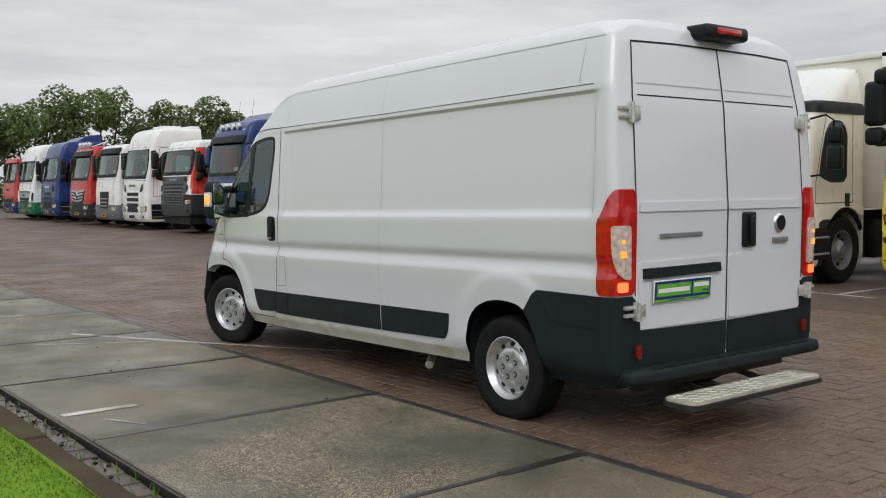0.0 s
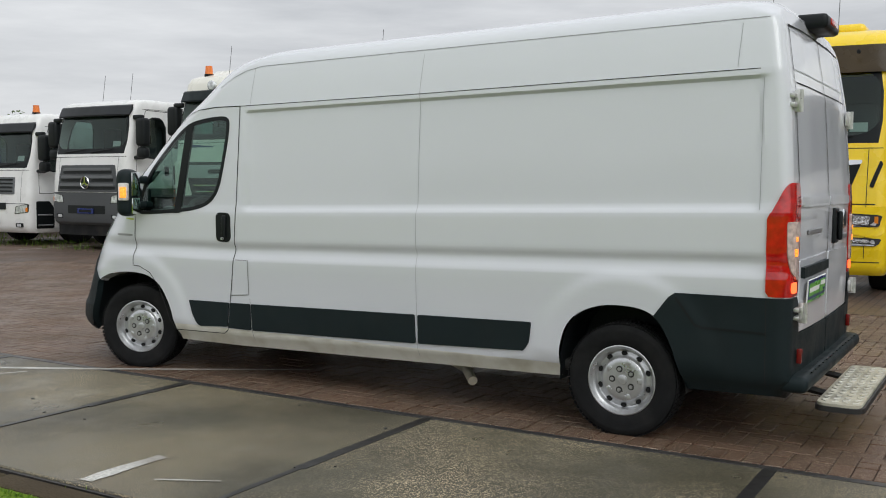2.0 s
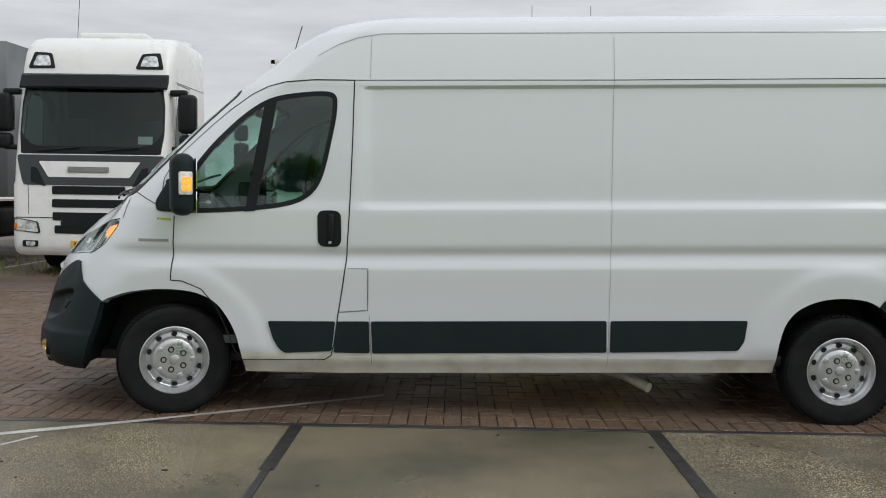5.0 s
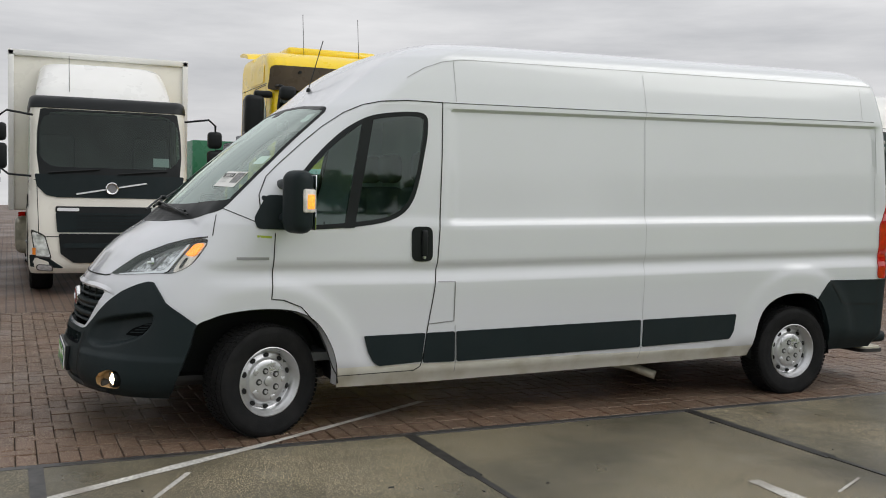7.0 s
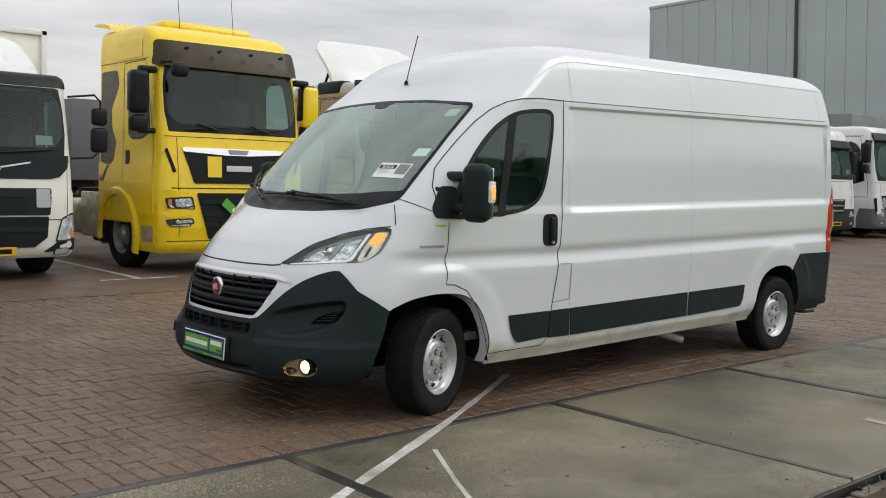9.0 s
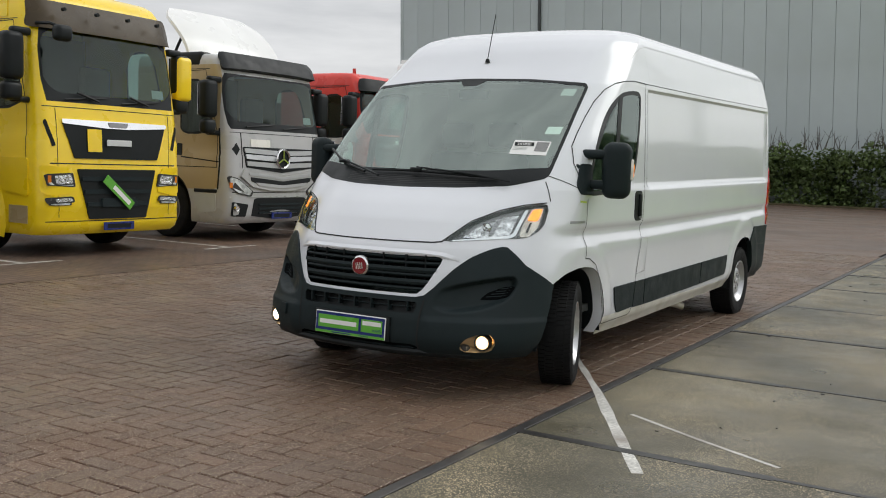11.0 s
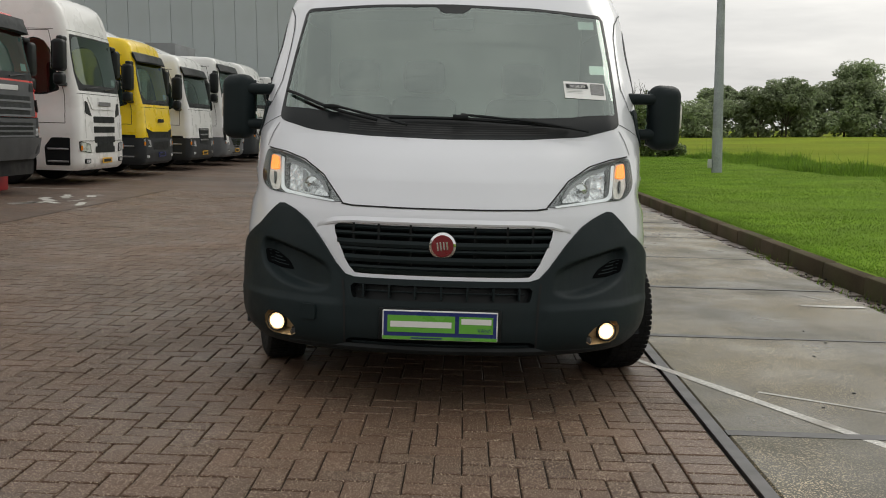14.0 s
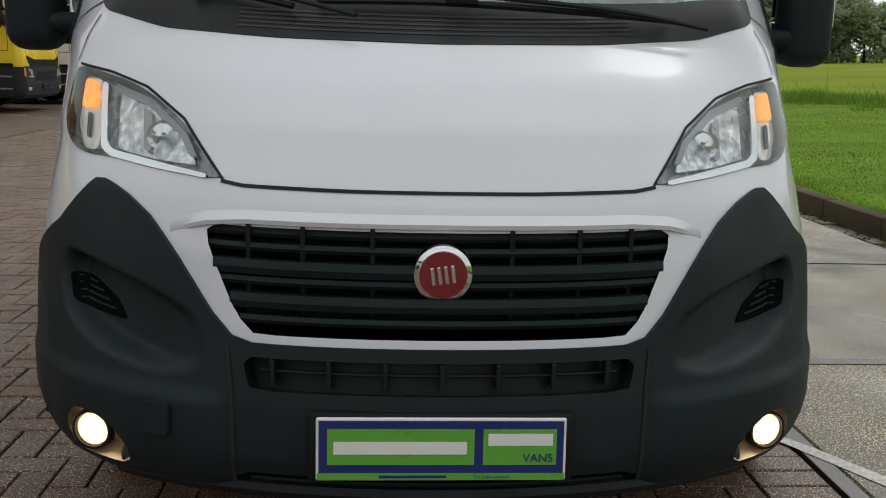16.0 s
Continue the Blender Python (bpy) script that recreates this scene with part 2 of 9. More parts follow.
def tube_bm(points, r, seg=8, bm=None):
    """A round bar along a line of points."""
    bm = bm or bmesh.new()
    pts = [Vector(p) for p in points]
    rings = []
    for i, p in enumerate(pts):
        d = (pts[min(i + 1, len(pts) - 1)] - pts[max(i - 1, 0)]).normalized()
        q = d.to_track_quat("Z", "Y")
        rings.append([bm.verts.new(p + q @ Vector((r * math.cos(6.28319 * k / seg), r * math.sin(6.28319 * k / seg), 0))) for k in range(seg)])
    for a, b in zip(rings, rings[1:]):
        for k in range(seg):
            bm.faces.new((a[k], a[(k + 1) % seg], b[(k + 1) % seg], b[k]))
    bm.faces.new(rings[0][::-1])
    bm.faces.new(rings[-1])
    return bm


def lathe_bm(profile, seg=48, bm=None):
    """Turns a profile of (radius, x) about the x axis."""
    bm = bm or bmesh.new()
    rings = [[bm.verts.new((x, r * math.cos(6.283185 * k / seg), r * math.sin(6.283185 * k / seg))) for k in range(seg)] for r, x in profile]
    for a, b in zip(rings, rings[1:]):
        for k in range(seg):
            bm.faces.new((a[k], a[(k + 1) % seg], b[(k + 1) % seg], b[k]))
    return bm


def curve_points(points, n, closed=False):
    """Catmull-Rom through the points, n steps between each two."""
    p = [np.array(q, float) for q in points]
    p = [p[-1], *p, p[0], p[1]] if closed else [2 * p[0] - p[1], *p, 2 * p[-1] - p[-2]]
    out = []
    for a, b, c, d in zip(p, p[1:], p[2:], p[3:]):
        for k in range(n):
            t = k / n
            out.append(0.5 * (2 * b + (c - a) * t + (2 * a - 5 * b + 4 * c - d) * t * t + (3 * b - a - 3 * c + d) * t ** 3))
    if not closed:
        out.append(p[-2])
    return out


def rounded(points, r, n=5):
    """A closed outline with its corners rounded off."""
    p = [np.array(q, float) for q in points]
    out = []
    for i, b in enumerate(p):
        a, c = p[i - 1], p[(i + 1) % len(p)]
        u, v = (a - b), (c - b)
        lu, lv = np.linalg.norm(u), np.linalg.norm(v)
        k = min(r, lu * 0.45, lv * 0.45)
        s, e = b + u / lu * k, b + v / lv * k
        for j in range(n + 1):
            t = j / n
            out.append((1 - t) ** 2 * s + 2 * t * (1 - t) * b + t * t * e)
    return [tuple(map(float, q)) for q in out]


def inside_poly(poly):
    """A signed distance to a closed outline in a plane: below nought inside."""
    P = np.array(poly, float)
    Q = np.roll(P, -1, 0)
    D = Q - P
    L2 = (D * D).sum(1) + 1e-12

    def f(u, v):
        w = np.array((u, v)) - P
        h = np.clip((w * D).sum(1) / L2, 0, 1)
        e = w - D * h[:, None]
        d = math.sqrt((e * e).sum(1).min())
        c = ((P[:, 1] > v) != (Q[:, 1] > v)) & (u < D[:, 0] * (v - P[:, 1]) / np.where(D[:, 1] == 0, 1e-12, D[:, 1]) + P[:, 0])
        return -d if c.sum() % 2 else d

    return f


def carve(bm, F, near):
    """Cuts the mesh along F = 0 and returns the faces inside; near(co) says where F counts."""
    val = {v: (F(v.co) if near(v.co) else 9.0) for v in bm.verts}
    cut = set()
    for e in list(bm.edges):
        a, b = val[e.verts[0]], val[e.verts[1]]
        if a * b < 0 and a < 8 and b < 8:
            t = min(max(a / (a - b), 0.02), 0.98)
            ne, nv = bmesh.utils.edge_split(e, e.verts[0], t)
            val[nv] = 0.0
            cut.add(nv)
    for f in {f for v in cut for f in v.link_faces}:
        vs = [v for v in f.verts if v in cut]
        if len(vs) == 2:
            i, j = (list(f.verts).index(v) for v in vs)
            if abs(i - j) not in (1, len(f.verts) - 1):
                bmesh.utils.face_split(f, vs[0], vs[1])
    return [f for f in bm.faces if all(val.get(v, 9.0) <= 1e-9 for v in f.verts)]


def take(bm, faces, remove=True, offset=0.0, depth=0.0):
    """Faces as a mesh of their own, lifted along the normals, with a rim of that depth."""
    out, vm = bmesh.new(), {}
    bm.normal_update()
    for f in faces:
        for v in f.verts:
            if v not in vm:
                vm[v] = out.verts.new(v.co + v.normal * offset)
        out.faces.new([vm[v] for v in f.verts])
    normals = {vm[v]: v.normal.copy() for v in vm}
    if depth:
        ring = [e for e in out.edges if len(e.link_faces) == 1]
        low = {}
        for e in ring:
            for v in e.verts:
                if v not in low:
                    low[v] = out.verts.new(v.co - normals[v] * depth)
        for e in ring:
            l = e.link_loops[0]
            a, b = l.vert, l.link_loop_next.vert
            out.faces.new((b, a, low[a], low[b]))
    if remove:
        bmesh.ops.delete(bm, geom=list(faces), context="FACES")
    return out


def pocket(bm, faces, deep):
    """Sinks faces into the surface: the floor and the walls as one mesh, the faces taken out."""
    bm.normal_update()
    out, vm = bmesh.new(), {}
    for f in faces:
        for v in f.verts:
            if v not in vm:
                vm[v] = out.verts.new(v.co - v.normal * deep)
        out.faces.new([vm[v] for v in f.verts])
    inner = set(faces)
    edges = {e for f in faces for e in f.edges if sum(g in inner for g in e.link_faces) == 1}
    top = {}
    for e in edges:
        for v in e.verts:
            if v not in top:
                top[v] = out.verts.new(v.co)
    for e in edges:
        a, b = e.verts
        out.faces.new((top[a], top[b], vm[b], vm[a]))
    bmesh.ops.recalc_face_normals(out, faces=out.faces)
    bmesh.ops.delete(bm, geom=list(faces), context="FACES")
    return out


def loft_bm(rings, cap_top=True, cap_bottom=True):
    """Closed rings of equal count, stacked."""
    bm = bmesh.new()
    vs = [[bm.verts.new(p) for p in r] for r in rings]
    n = len(vs[0])
    for a, b in zip(vs, vs[1:]):
        for k in range(n):
            bm.faces.new((a[k], a[(k + 1) % n], b[(k + 1) % n], b[k]))
    if cap_top:
        bm.faces.new(vs[-1])
    if cap_bottom:
        bm.faces.new(vs[0][::-1])
    bmesh.ops.recalc_face_normals(bm, faces=bm.faces)
    return bm


def drape(tree, points, way, back=6.0):
    """Points dropped on to a surface along a direction: places and normals."""
    way = Vector(way)
    out = []
    for p in points:
        hit, nor, _, _ = tree.ray_cast(Vector(p) - way * back, way)
        if hit is not None:
            out.append((hit, nor if nor.dot(way) < 0 else -nor))
    return out


def seam_bm(tree, points, way, width=0.006, lift=0.002, steps=6, bm=None):
    """A narrow strip that follows a surface, for joints and for drawn shade lines."""
    bm = bm or bmesh.new()
    fine = []
    for a, b in zip(points, points[1:]):
        n = max(steps if steps < 3 else 3, math.ceil((Vector(b) - Vector(a)).length / 0.02))
        for k in range(n):
            fine.append(Vector(a).lerp(Vector(b), k / n))
    fine.append(Vector(points[-1]))
    row = drape(tree, fine, way)
    last = None
    for i, (p, n) in enumerate(row):
        d = (row[min(i + 1, len(row) - 1)][0] - row[max(i - 1, 0)][0])
        s = n.cross(d).normalized() * width / 2
        pair = (bm.verts.new(p + n * lift + s), bm.verts.new(p + n * lift - s))
        if last:
            bm.faces.new((last[0], last[1], pair[1], pair[0]))
        last = pair
    return bm


def patch_bm(tree, outline, way, lift=0.004, depth=0.01, step=0.05):
    """A closed outline (3D points seen along way), laid on a surface as a thin plate."""
    bm = bmesh.new()
    f = bm.faces.new([bm.verts.new(p) for p in outline])
    way = Vector(way)
    u = way.orthogonal().normalized()
    v = way.cross(u)
    for ax in (u, v):
        d = [p.co.dot(ax) for p in bm.verts]
        k = math.ceil(min(d) / step)
        while k * step < max(d):
            bmesh.ops.bisect_plane(bm, geom=list(bm.verts) + list(bm.edges) + list(bm.faces), plane_co=ax * k * step, plane_no=ax)
            k += 1
    nor, missed = {}, []
    for p in bm.verts:
        got = drape(tree, [p.co], way)
        if got:
            p.co, nor[p] = got[0][0] + got[0][1] * lift, got[0][1]
        else:
            missed.append(p)
    if missed and len(missed) < len(bm.verts) - 2:
        bmesh.ops.delete(bm, geom=missed, context="VERTS")
    ring = [e for e in bm.edges if len(e.link_faces) == 1]
    low = {}
    for e in ring:
        for q in e.verts:
            if q not in low:
                low[q] = bm.verts.new(q.co - nor[q] * depth)
    for e in ring:
        l = e.link_loops[0]
        a, b = l.vert, l.link_loop_next.vert
        bm.faces.new((b, a, low[a], low[b]))
    bmesh.ops.recalc_face_normals(bm, faces=bm.faces)
    return bm

# ---- ground ----
# the yard's paving is square to the van; the land round it lies a little off that plane
SITE = Matrix.Translation((-3.6, 0, 0)) @ pose(0, 0, 0, 0, 2.0, 0) @ Matrix.Translation((3.6, 0, 0))


def paving_mat(name, base, scale_l, scale_w, mortar):
    """Far paving, whose bricks are too small to pick apart: herringbone-like mottling with fine joints."""
    m = mat(name, base, 0.55, vary=0.16, scale=0.35, grain=0.25, grain_scale=140.0, speckle=(0.36, 0.31, 0.26), speckle_amount=0.3, speckle_scale=90.0, bump=0.35, bump_scale=55.0, dirt=(0.05, 0.042, 0.036), dirt_amount=0.5, dirt_scale=0.5, rough_vary=0.16)
    t = m.node_tree
    b = t.nodes["Principled BSDF"]
    src = b.inputs["Base Color"].links[0].from_socket
    co = t.nodes.new("ShaderNodeTexCoord")
    br = t.nodes.new("ShaderNodeTexBrick")
    br.inputs["Color1"].default_value, br.inputs["Color2"].default_value, br.inputs["Mortar"].default_value = (1.08, 1.05, 1.03, 1), (0.86, 0.87, 0.88, 1), (mortar, mortar, mortar, 1)
    br.inputs["Scale"].default_value, br.inputs["Mortar Size"].default_value = 1.0, 0.010
    br.inputs["Brick Width"].default_value, br.inputs["Row Height"].default_value = scale_l, scale_w
    mx = t.nodes.new("ShaderNodeMix")
    mx.data_type, mx.blend_type = "RGBA", "MULTIPLY"
    mx.inputs[0].default_value = 1.0
    t.links.new(co.outputs["Object"], br.inputs["Vector"])
    t.links.new(src, mx.inputs[6])
    t.links.new(br.outputs["Color"], mx.inputs[7])
    t.links.new(mx.outputs[2], b.inputs["Base Color"])
    return m


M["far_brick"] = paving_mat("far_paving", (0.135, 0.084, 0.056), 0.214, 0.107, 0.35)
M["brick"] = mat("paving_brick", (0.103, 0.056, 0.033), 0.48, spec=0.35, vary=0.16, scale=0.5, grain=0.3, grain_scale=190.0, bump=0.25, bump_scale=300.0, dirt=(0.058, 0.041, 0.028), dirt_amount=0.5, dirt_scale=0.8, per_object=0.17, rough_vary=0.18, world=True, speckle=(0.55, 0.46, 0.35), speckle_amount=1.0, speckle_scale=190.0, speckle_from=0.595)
M["brick_joined"] = mat("paving_brick_joined", (0.103, 0.056, 0.033), 0.48, spec=0.35, vary=0.16, scale=0.5, grain=0.3, grain_scale=190.0, bump=0.25, bump_scale=300.0, dirt=(0.058, 0.041, 0.028), dirt_amount=0.5, dirt_scale=0.8, per_island=0.17, rough_vary=0.18, world=True, speckle=(0.55, 0.46, 0.35), speckle_amount=1.0, speckle_scale=190.0, speckle_from=0.595)
M["paving_joint"] = mat("brown_joint_sand", (0.026, 0.020, 0.014), 0.9, vary=0.4, scale=3.0, grain=0.4, grain_scale=200.0)
M["joint_sand"] = mat("dark_joint_sand", (0.016, 0.014, 0.012), 0.9, vary=0.3, scale=3.0)
M["concrete"] = mat("damp_aggregate_concrete", (0.098, 0.090, 0.062), 0.45, spec=0.35, vary=0.3, scale=0.7, grain=0.3, grain_scale=150.0, bump=0.15, bump_scale=380.0, dirt=(0.062, 0.056, 0.042), dirt_amount=0.6, dirt_scale=0.5, per_object=0.06, rough_vary=0.22, world=True, speckle=(0.66, 0.54, 0.35), speckle_amount=1.0, speckle_scale=150.0, speckle_from=0.56, speckle_patch=0.9)
M["steel_edge"] = mat("galvanised_edge", (0.038, 0.037, 0.037), 0.4, metal=0.0, vary=0.2, scale=4.0, dirt=(0.07, 0.06, 0.05), dirt_amount=0.6, dirt_scale=3.0)
M["bitumen"] = mat("dark_joint_bitumen", (0.026, 0.025, 0.024), 0.38, vary=0.3, scale=5.0)
M["kerb"] = mat("weathered_kerb", (0.085, 0.066, 0.042), 0.85, spec=0.1, vary=0.25, scale=1.5, grain=0.3, grain_scale=120.0, bump=0.5, bump_scale=90.0, dirt=(0.07, 0.08, 0.03), dirt_amount=0.7, dirt_scale=1.4, per_object=0.1, world=True)
M["gutter"] = mat("wet_gutter_brick", (0.115, 0.080, 0.062), 0.35, vary=0.25, scale=2.0, grain=0.3, grain_scale=120.0, bump=0.4, bump_scale=80.0, dirt=(0.04, 0.035, 0.03), dirt_amount=0.8, dirt_scale=1.5, per_object=0.15, rough_vary=0.2, world=True)
M["soil"] = mat("bare_soil", (0.050, 0.042, 0.024), 0.95, spec=0.05, vary=0.4, scale=3.0, grain=0.4, grain_scale=70.0, bump=0.8, bump_scale=60.0, dirt=(0.09, 0.13, 0.03), dirt_amount=0.8, dirt_scale=2.2)
M["lawn"] = mat("mown_lawn", (0.135, 0.235, 0.020), 0.9, spec=0.05, vary=0.22, scale=0.6, grain=0.3, grain_scale=60.0, bump=0.8, bump_scale=70.0, dirt=(0.165, 0.21, 0.035), dirt_amount=0.5, dirt_scale=0.25)
M["meadow"] = mat("mown_meadow", (0.185, 0.245, 0.020), 0.95, spec=0.03, vary=0.25, scale=0.08, grain=0.35, grain_scale=12.0, dirt=(0.23, 0.24, 0.03), dirt_amount=0.7, dirt_scale=0.05)
M["road_white"] = mat("worn_white_marking", (0.56, 0.55, 0.51), 0.6, vary=0.2, scale=6.0, grain=0.3, grain_scale=60.0, dirt=(0.25, 0.22, 0.19), dirt_amount=0.9, dirt_scale=3.0)

tagged(part("ground", box_bm((-1.21, -75, -0.4), (90, 140, -0.028)), "joint_sand", smooth=False), "sand bed beneath the brick paving", kind="structure")
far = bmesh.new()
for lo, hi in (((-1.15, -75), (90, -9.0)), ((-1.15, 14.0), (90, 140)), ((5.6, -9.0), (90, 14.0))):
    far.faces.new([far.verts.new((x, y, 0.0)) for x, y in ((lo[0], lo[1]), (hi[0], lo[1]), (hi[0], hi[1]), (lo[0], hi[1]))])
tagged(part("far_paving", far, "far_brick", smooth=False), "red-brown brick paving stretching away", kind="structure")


def land(name, x0, x1, y0, y1, step, z, material, rough=0.0):
    bm = bmesh.new()
    nx, ny = max(2, int(abs(x1 - x0) / step)), max(2, int(abs(y1 - y0) / step))
    g = [[bm.verts.new(SITE @ Vector((x0 + (x1 - x0) * i / nx, y0 + (y1 - y0) * j / ny, z + rough * noise.noise((i * 0.37, j * 0.37, z))))) for j in range(ny + 1)] for i in range(nx + 1)]
    for i in range(nx):
        for j in range(ny):
            bm.faces.new((g[i][j], g[i + 1][j], g[i + 1][j + 1], g[i][j + 1]))
    bmesh.ops.recalc_face_normals(bm, faces=bm.faces)
    return tagged(part(name, bm, material), kind="structure")


tagged(land("lawn", -11.5, -3.735, -84, 70, 0.9, 0.108, "lawn", 0.006), "mown green lawn behind the kerb")
tagged(land("meadow", -900, -11.3, -900, 500, 25, 0.06, "meadow", 0.15), "wide mown field reaching the far trees")
tagged(land("far_land", -11.3, 900, -900, -74, 40, -0.4, "meadow", 0.0), "far flat land")
tagged(land("far_land_north", -11.3, 900, 69, 900, 60, -0.35, "meadow", 0.0), "far flat land beyond the yard")

# ---- the van ----
from mathutils.bvhtree import BVHTree

# half width of the body side by height
SIDE = [(0.27, 0.955), (0.30, 0.985), (0.335, 1.0), (0.345, 1.012), (0.40, 1.022), (0.58, 1.03), (0.70, 1.035), (0.86, 1.045), (0.895, 1.045), (0.935, 1.034), (0.965, 1.028),
        (0.985, 1.028), (1.02, 1.042), (1.04, 1.045), (1.24, 1.045), (1.26, 1.043), (1.30, 1.036), (1.60, 1.026), (1.80, 1.016), (1.97, 1.006), (2.00, 1.006), (2.02, 1.003), (2.15, 0.975),
        (2.28, 0.942), (2.31, 0.932), (2.34, 0.915), (2.37, 0.89), (2.395, 0.86), (2.42, 0.80), (2.435, 0.73), (2.45, 0.6), (2.46, 0.4), (2.465, 0.2)]
# height: y of the middle, then (x, y) at three places round to the side, and the y where the side runs straight
NOSE = [
    (0.24, 5.02, (0.45, 4.98), (0.78, 4.80), (0.93, 4.55), 4.3), (0.30, 5.09, (0.45, 5.03), (0.80, 4.86), (0.98, 4.56), 4.28),
    (0.36, 5.11, (0.45, 5.05), (0.82, 4.86), (1.01, 4.55), 4.27), (0.47, 5.10, (0.45, 5.04), (0.83, 4.84), (1.02, 4.53), 4.26),
    (0.60, 5.065, (0.45, 5.005), (0.82, 4.79), (1.015, 4.52), 4.25), (0.77, 5.03, (0.45, 4.965), (0.80, 4.74), (1.0, 4.51), 4.22),
    (0.88, 4.99, (0.45, 4.92), (0.79, 4.70), (0.975, 4.50), 4.2), (0.93, 4.955, (0.45, 4.89), (0.78, 4.675), (0.965, 4.49), 4.2),
    (1.05, 4.865, (0.45, 4.795), (0.75, 4.61), (0.95, 4.45), 4.15), (1.15, 4.755, (0.45, 4.69), (0.73, 4.54), (0.93, 4.40), 4.12),
    (1.25, 4.60, (0.45, 4.55), (0.73, 4.44), (0.905, 4.36), 4.08), (1.33, 4.51, (0.45, 4.465), (0.75, 4.38), (0.89, 4.30), 4.03),
    (1.55, 4.275, (0.45, 4.24), (0.75, 4.165), (0.885, 4.08), 3.85), (1.75, 4.035, (0.45, 4.005), (0.75, 3.94), (0.88, 3.87), 3.62),
    (1.97, 3.745, (0.45, 3.725), (0.74, 3.685), (0.862, 3.635), 3.40), (2.10, 3.575, (0.45, 3.56), (0.72, 3.52), (0.845, 3.46), 3.22),
    (2.24, 3.42, (0.45, 3.405), (0.70, 3.36), (0.83, 3.29), 3.05), (2.31, 3.32, (0.45, 3.30), (0.70, 3.25), (0.835, 3.17), 2.93),
    (2.37, 3.21, (0.44, 3.19), (0.68, 3.13), (0.81, 3.05), 2.8), (2.42, 3.06, (0.40, 3.04), (0.62, 2.98), (0.73, 2.90), 2.65),
    (2.45, 2.88, (0.30, 2.86), (0.46, 2.80), (0.54, 2.72), 2.4), (2.46, 2.75, (0.2, 2.73), (0.3, 2.66), (0.36, 2.58), 2.3), (2.465, 2.6, (0.1, 2.58), (0.15, 2.5), (0.18, 2.4), 2.1)]
TAIL = [(0.27, -0.86), (0.34, -0.91), (1.30, -0.92), (1.9, -0.88), (2.25, -0.825), (2.31, -0.805), (2.37, -0.785), (2.42, -0.74), (2.45, -0.60), (2.46, -0.45), (2.465, -0.3)]
RAKE = 0.018
AXLE_F, AXLE_R, AXLE_Z = 4.055, 0.01, 0.335


def level_row(z):
    zs = [r[0] for r in NOSE]
    flat_rows = [[r[1], *r[2], *r[3], *r[4], r[5]] for r in NOSE]
    v = [float(np.interp(z, zs, [r[k] for r in flat_rows])) for k in range(8)]
    return v[0], (v[1], v[2]), (v[3], v[4]), (v[5], v[6]), v[7]


def smooth01(t):
    t = min(max(t, 0.0), 1.0)
    return t * t * (3 - 2 * t)


def side_x(y, z):
    x = float(np.interp(z, [s[0] for s in SIDE], [s[1] for s in SIDE]))
    # the long pressed panel above the rub rail
    inset = smooth01((y + 0.76) / 0.03) * smooth01((2.90 - y) / 0.03) * smooth01((z - 1.245) / 0.045) * smooth01((1.985 - z) / 0.018)
    x -= 0.019 * inset
    groove = smooth01((y + 0.78) / 0.05) * smooth01((z - 0.91) / 0.05) * smooth01((1.03 - z) / 0.05)
    x -= 0.004 * groove - 0.006 * (1 - smooth01((y + 0.78) / 0.05)) * smooth01((z - 0.91) / 0.05) * smooth01((1.03 - z) / 0.05)
    for ay, r0 in ((AXLE_F, 0.62), (AXLE_R, 0.60)):
        r = math.hypot(y - ay, z - AXLE_Z)
        x += 0.014 * smooth01((r0 - r) / 0.085) * smooth01((z - 0.33) / 0.1)
    return x


def van_ring(z):
    yc, p1, p2, p3, ys = level_row(z)
    xs = side_x(ys, z)
    ye = float(np.interp(z, [t[0] for t in TAIL], [t[1] for t in TAIL]))
    top = z > 2.31
    half = [tuple(p) for p in curve_points([(-p1[0], p1[1]), (0, yc), p1, p2, p3, (xs if not top else max(xs, p3[0]), ys), (xs, ys - 0.4)], 9)][9:46]
    rc = 0.07 if not top else 0.07 + (z - 2.31) * 1.6
    rc = min(rc, xs * 0.8)
    n = 150
    for k in range(1, n + 1):
        y = ys + (ye + rc - ys) * k / n
        half.append((side_x(y, z) if not top else xs, y))
    xe = half[-1][0]
    for k in range(1, 8):
        a = k / 7 * math.pi / 2
        half.append((xe - rc + rc * math.cos(a), ye + rc - rc * math.sin(a)))
    for k in range(1, 13):
        half.append(((xe - rc) * (1 - k / 12), ye - 0.012 * smooth01(k / 6)))
    ring = half + [(-x, y) for x, y in half[-2:0:-1]]
    return [Vector((x, y, z + RAKE * (3 - min(y, 3.0)))) for x, y in ring]


van = empty("van", "white panel van with dark grey bumpers and lit lamps", "van")
levels = sorted({round(z, 4) for z in [*np.arange(0.255, 2.30, 0.03), 0.345, 0.895, 0.935, 0.965, 0.985, 1.02, 1.04, 1.25, 1.27, 1.295, 1.965, 1.975, 1.985, 2.02, 2.31, 2.325, 2.34, 2.355, 2.37, 2.382, 2.395, 2.41, 2.42, 2.428, 2.435, 2.443, 2.45, 2.456, 2.46, 2.465]})
body = loft_bm([van_ring(z) for z in levels], cap_bottom=False)
VAN = BVHTree.FromBMesh(body)


def front(co):
    return co.y > 4.2


def flank(co):
    return abs(co.x) > 0.8


def cut_poly(outline, axis, near):
    f = inside_poly(outline)
    return carve(body, (lambda c: f(c.y, c.z)) if axis == "x" else (lambda c: f(c.x, c.z)), near)


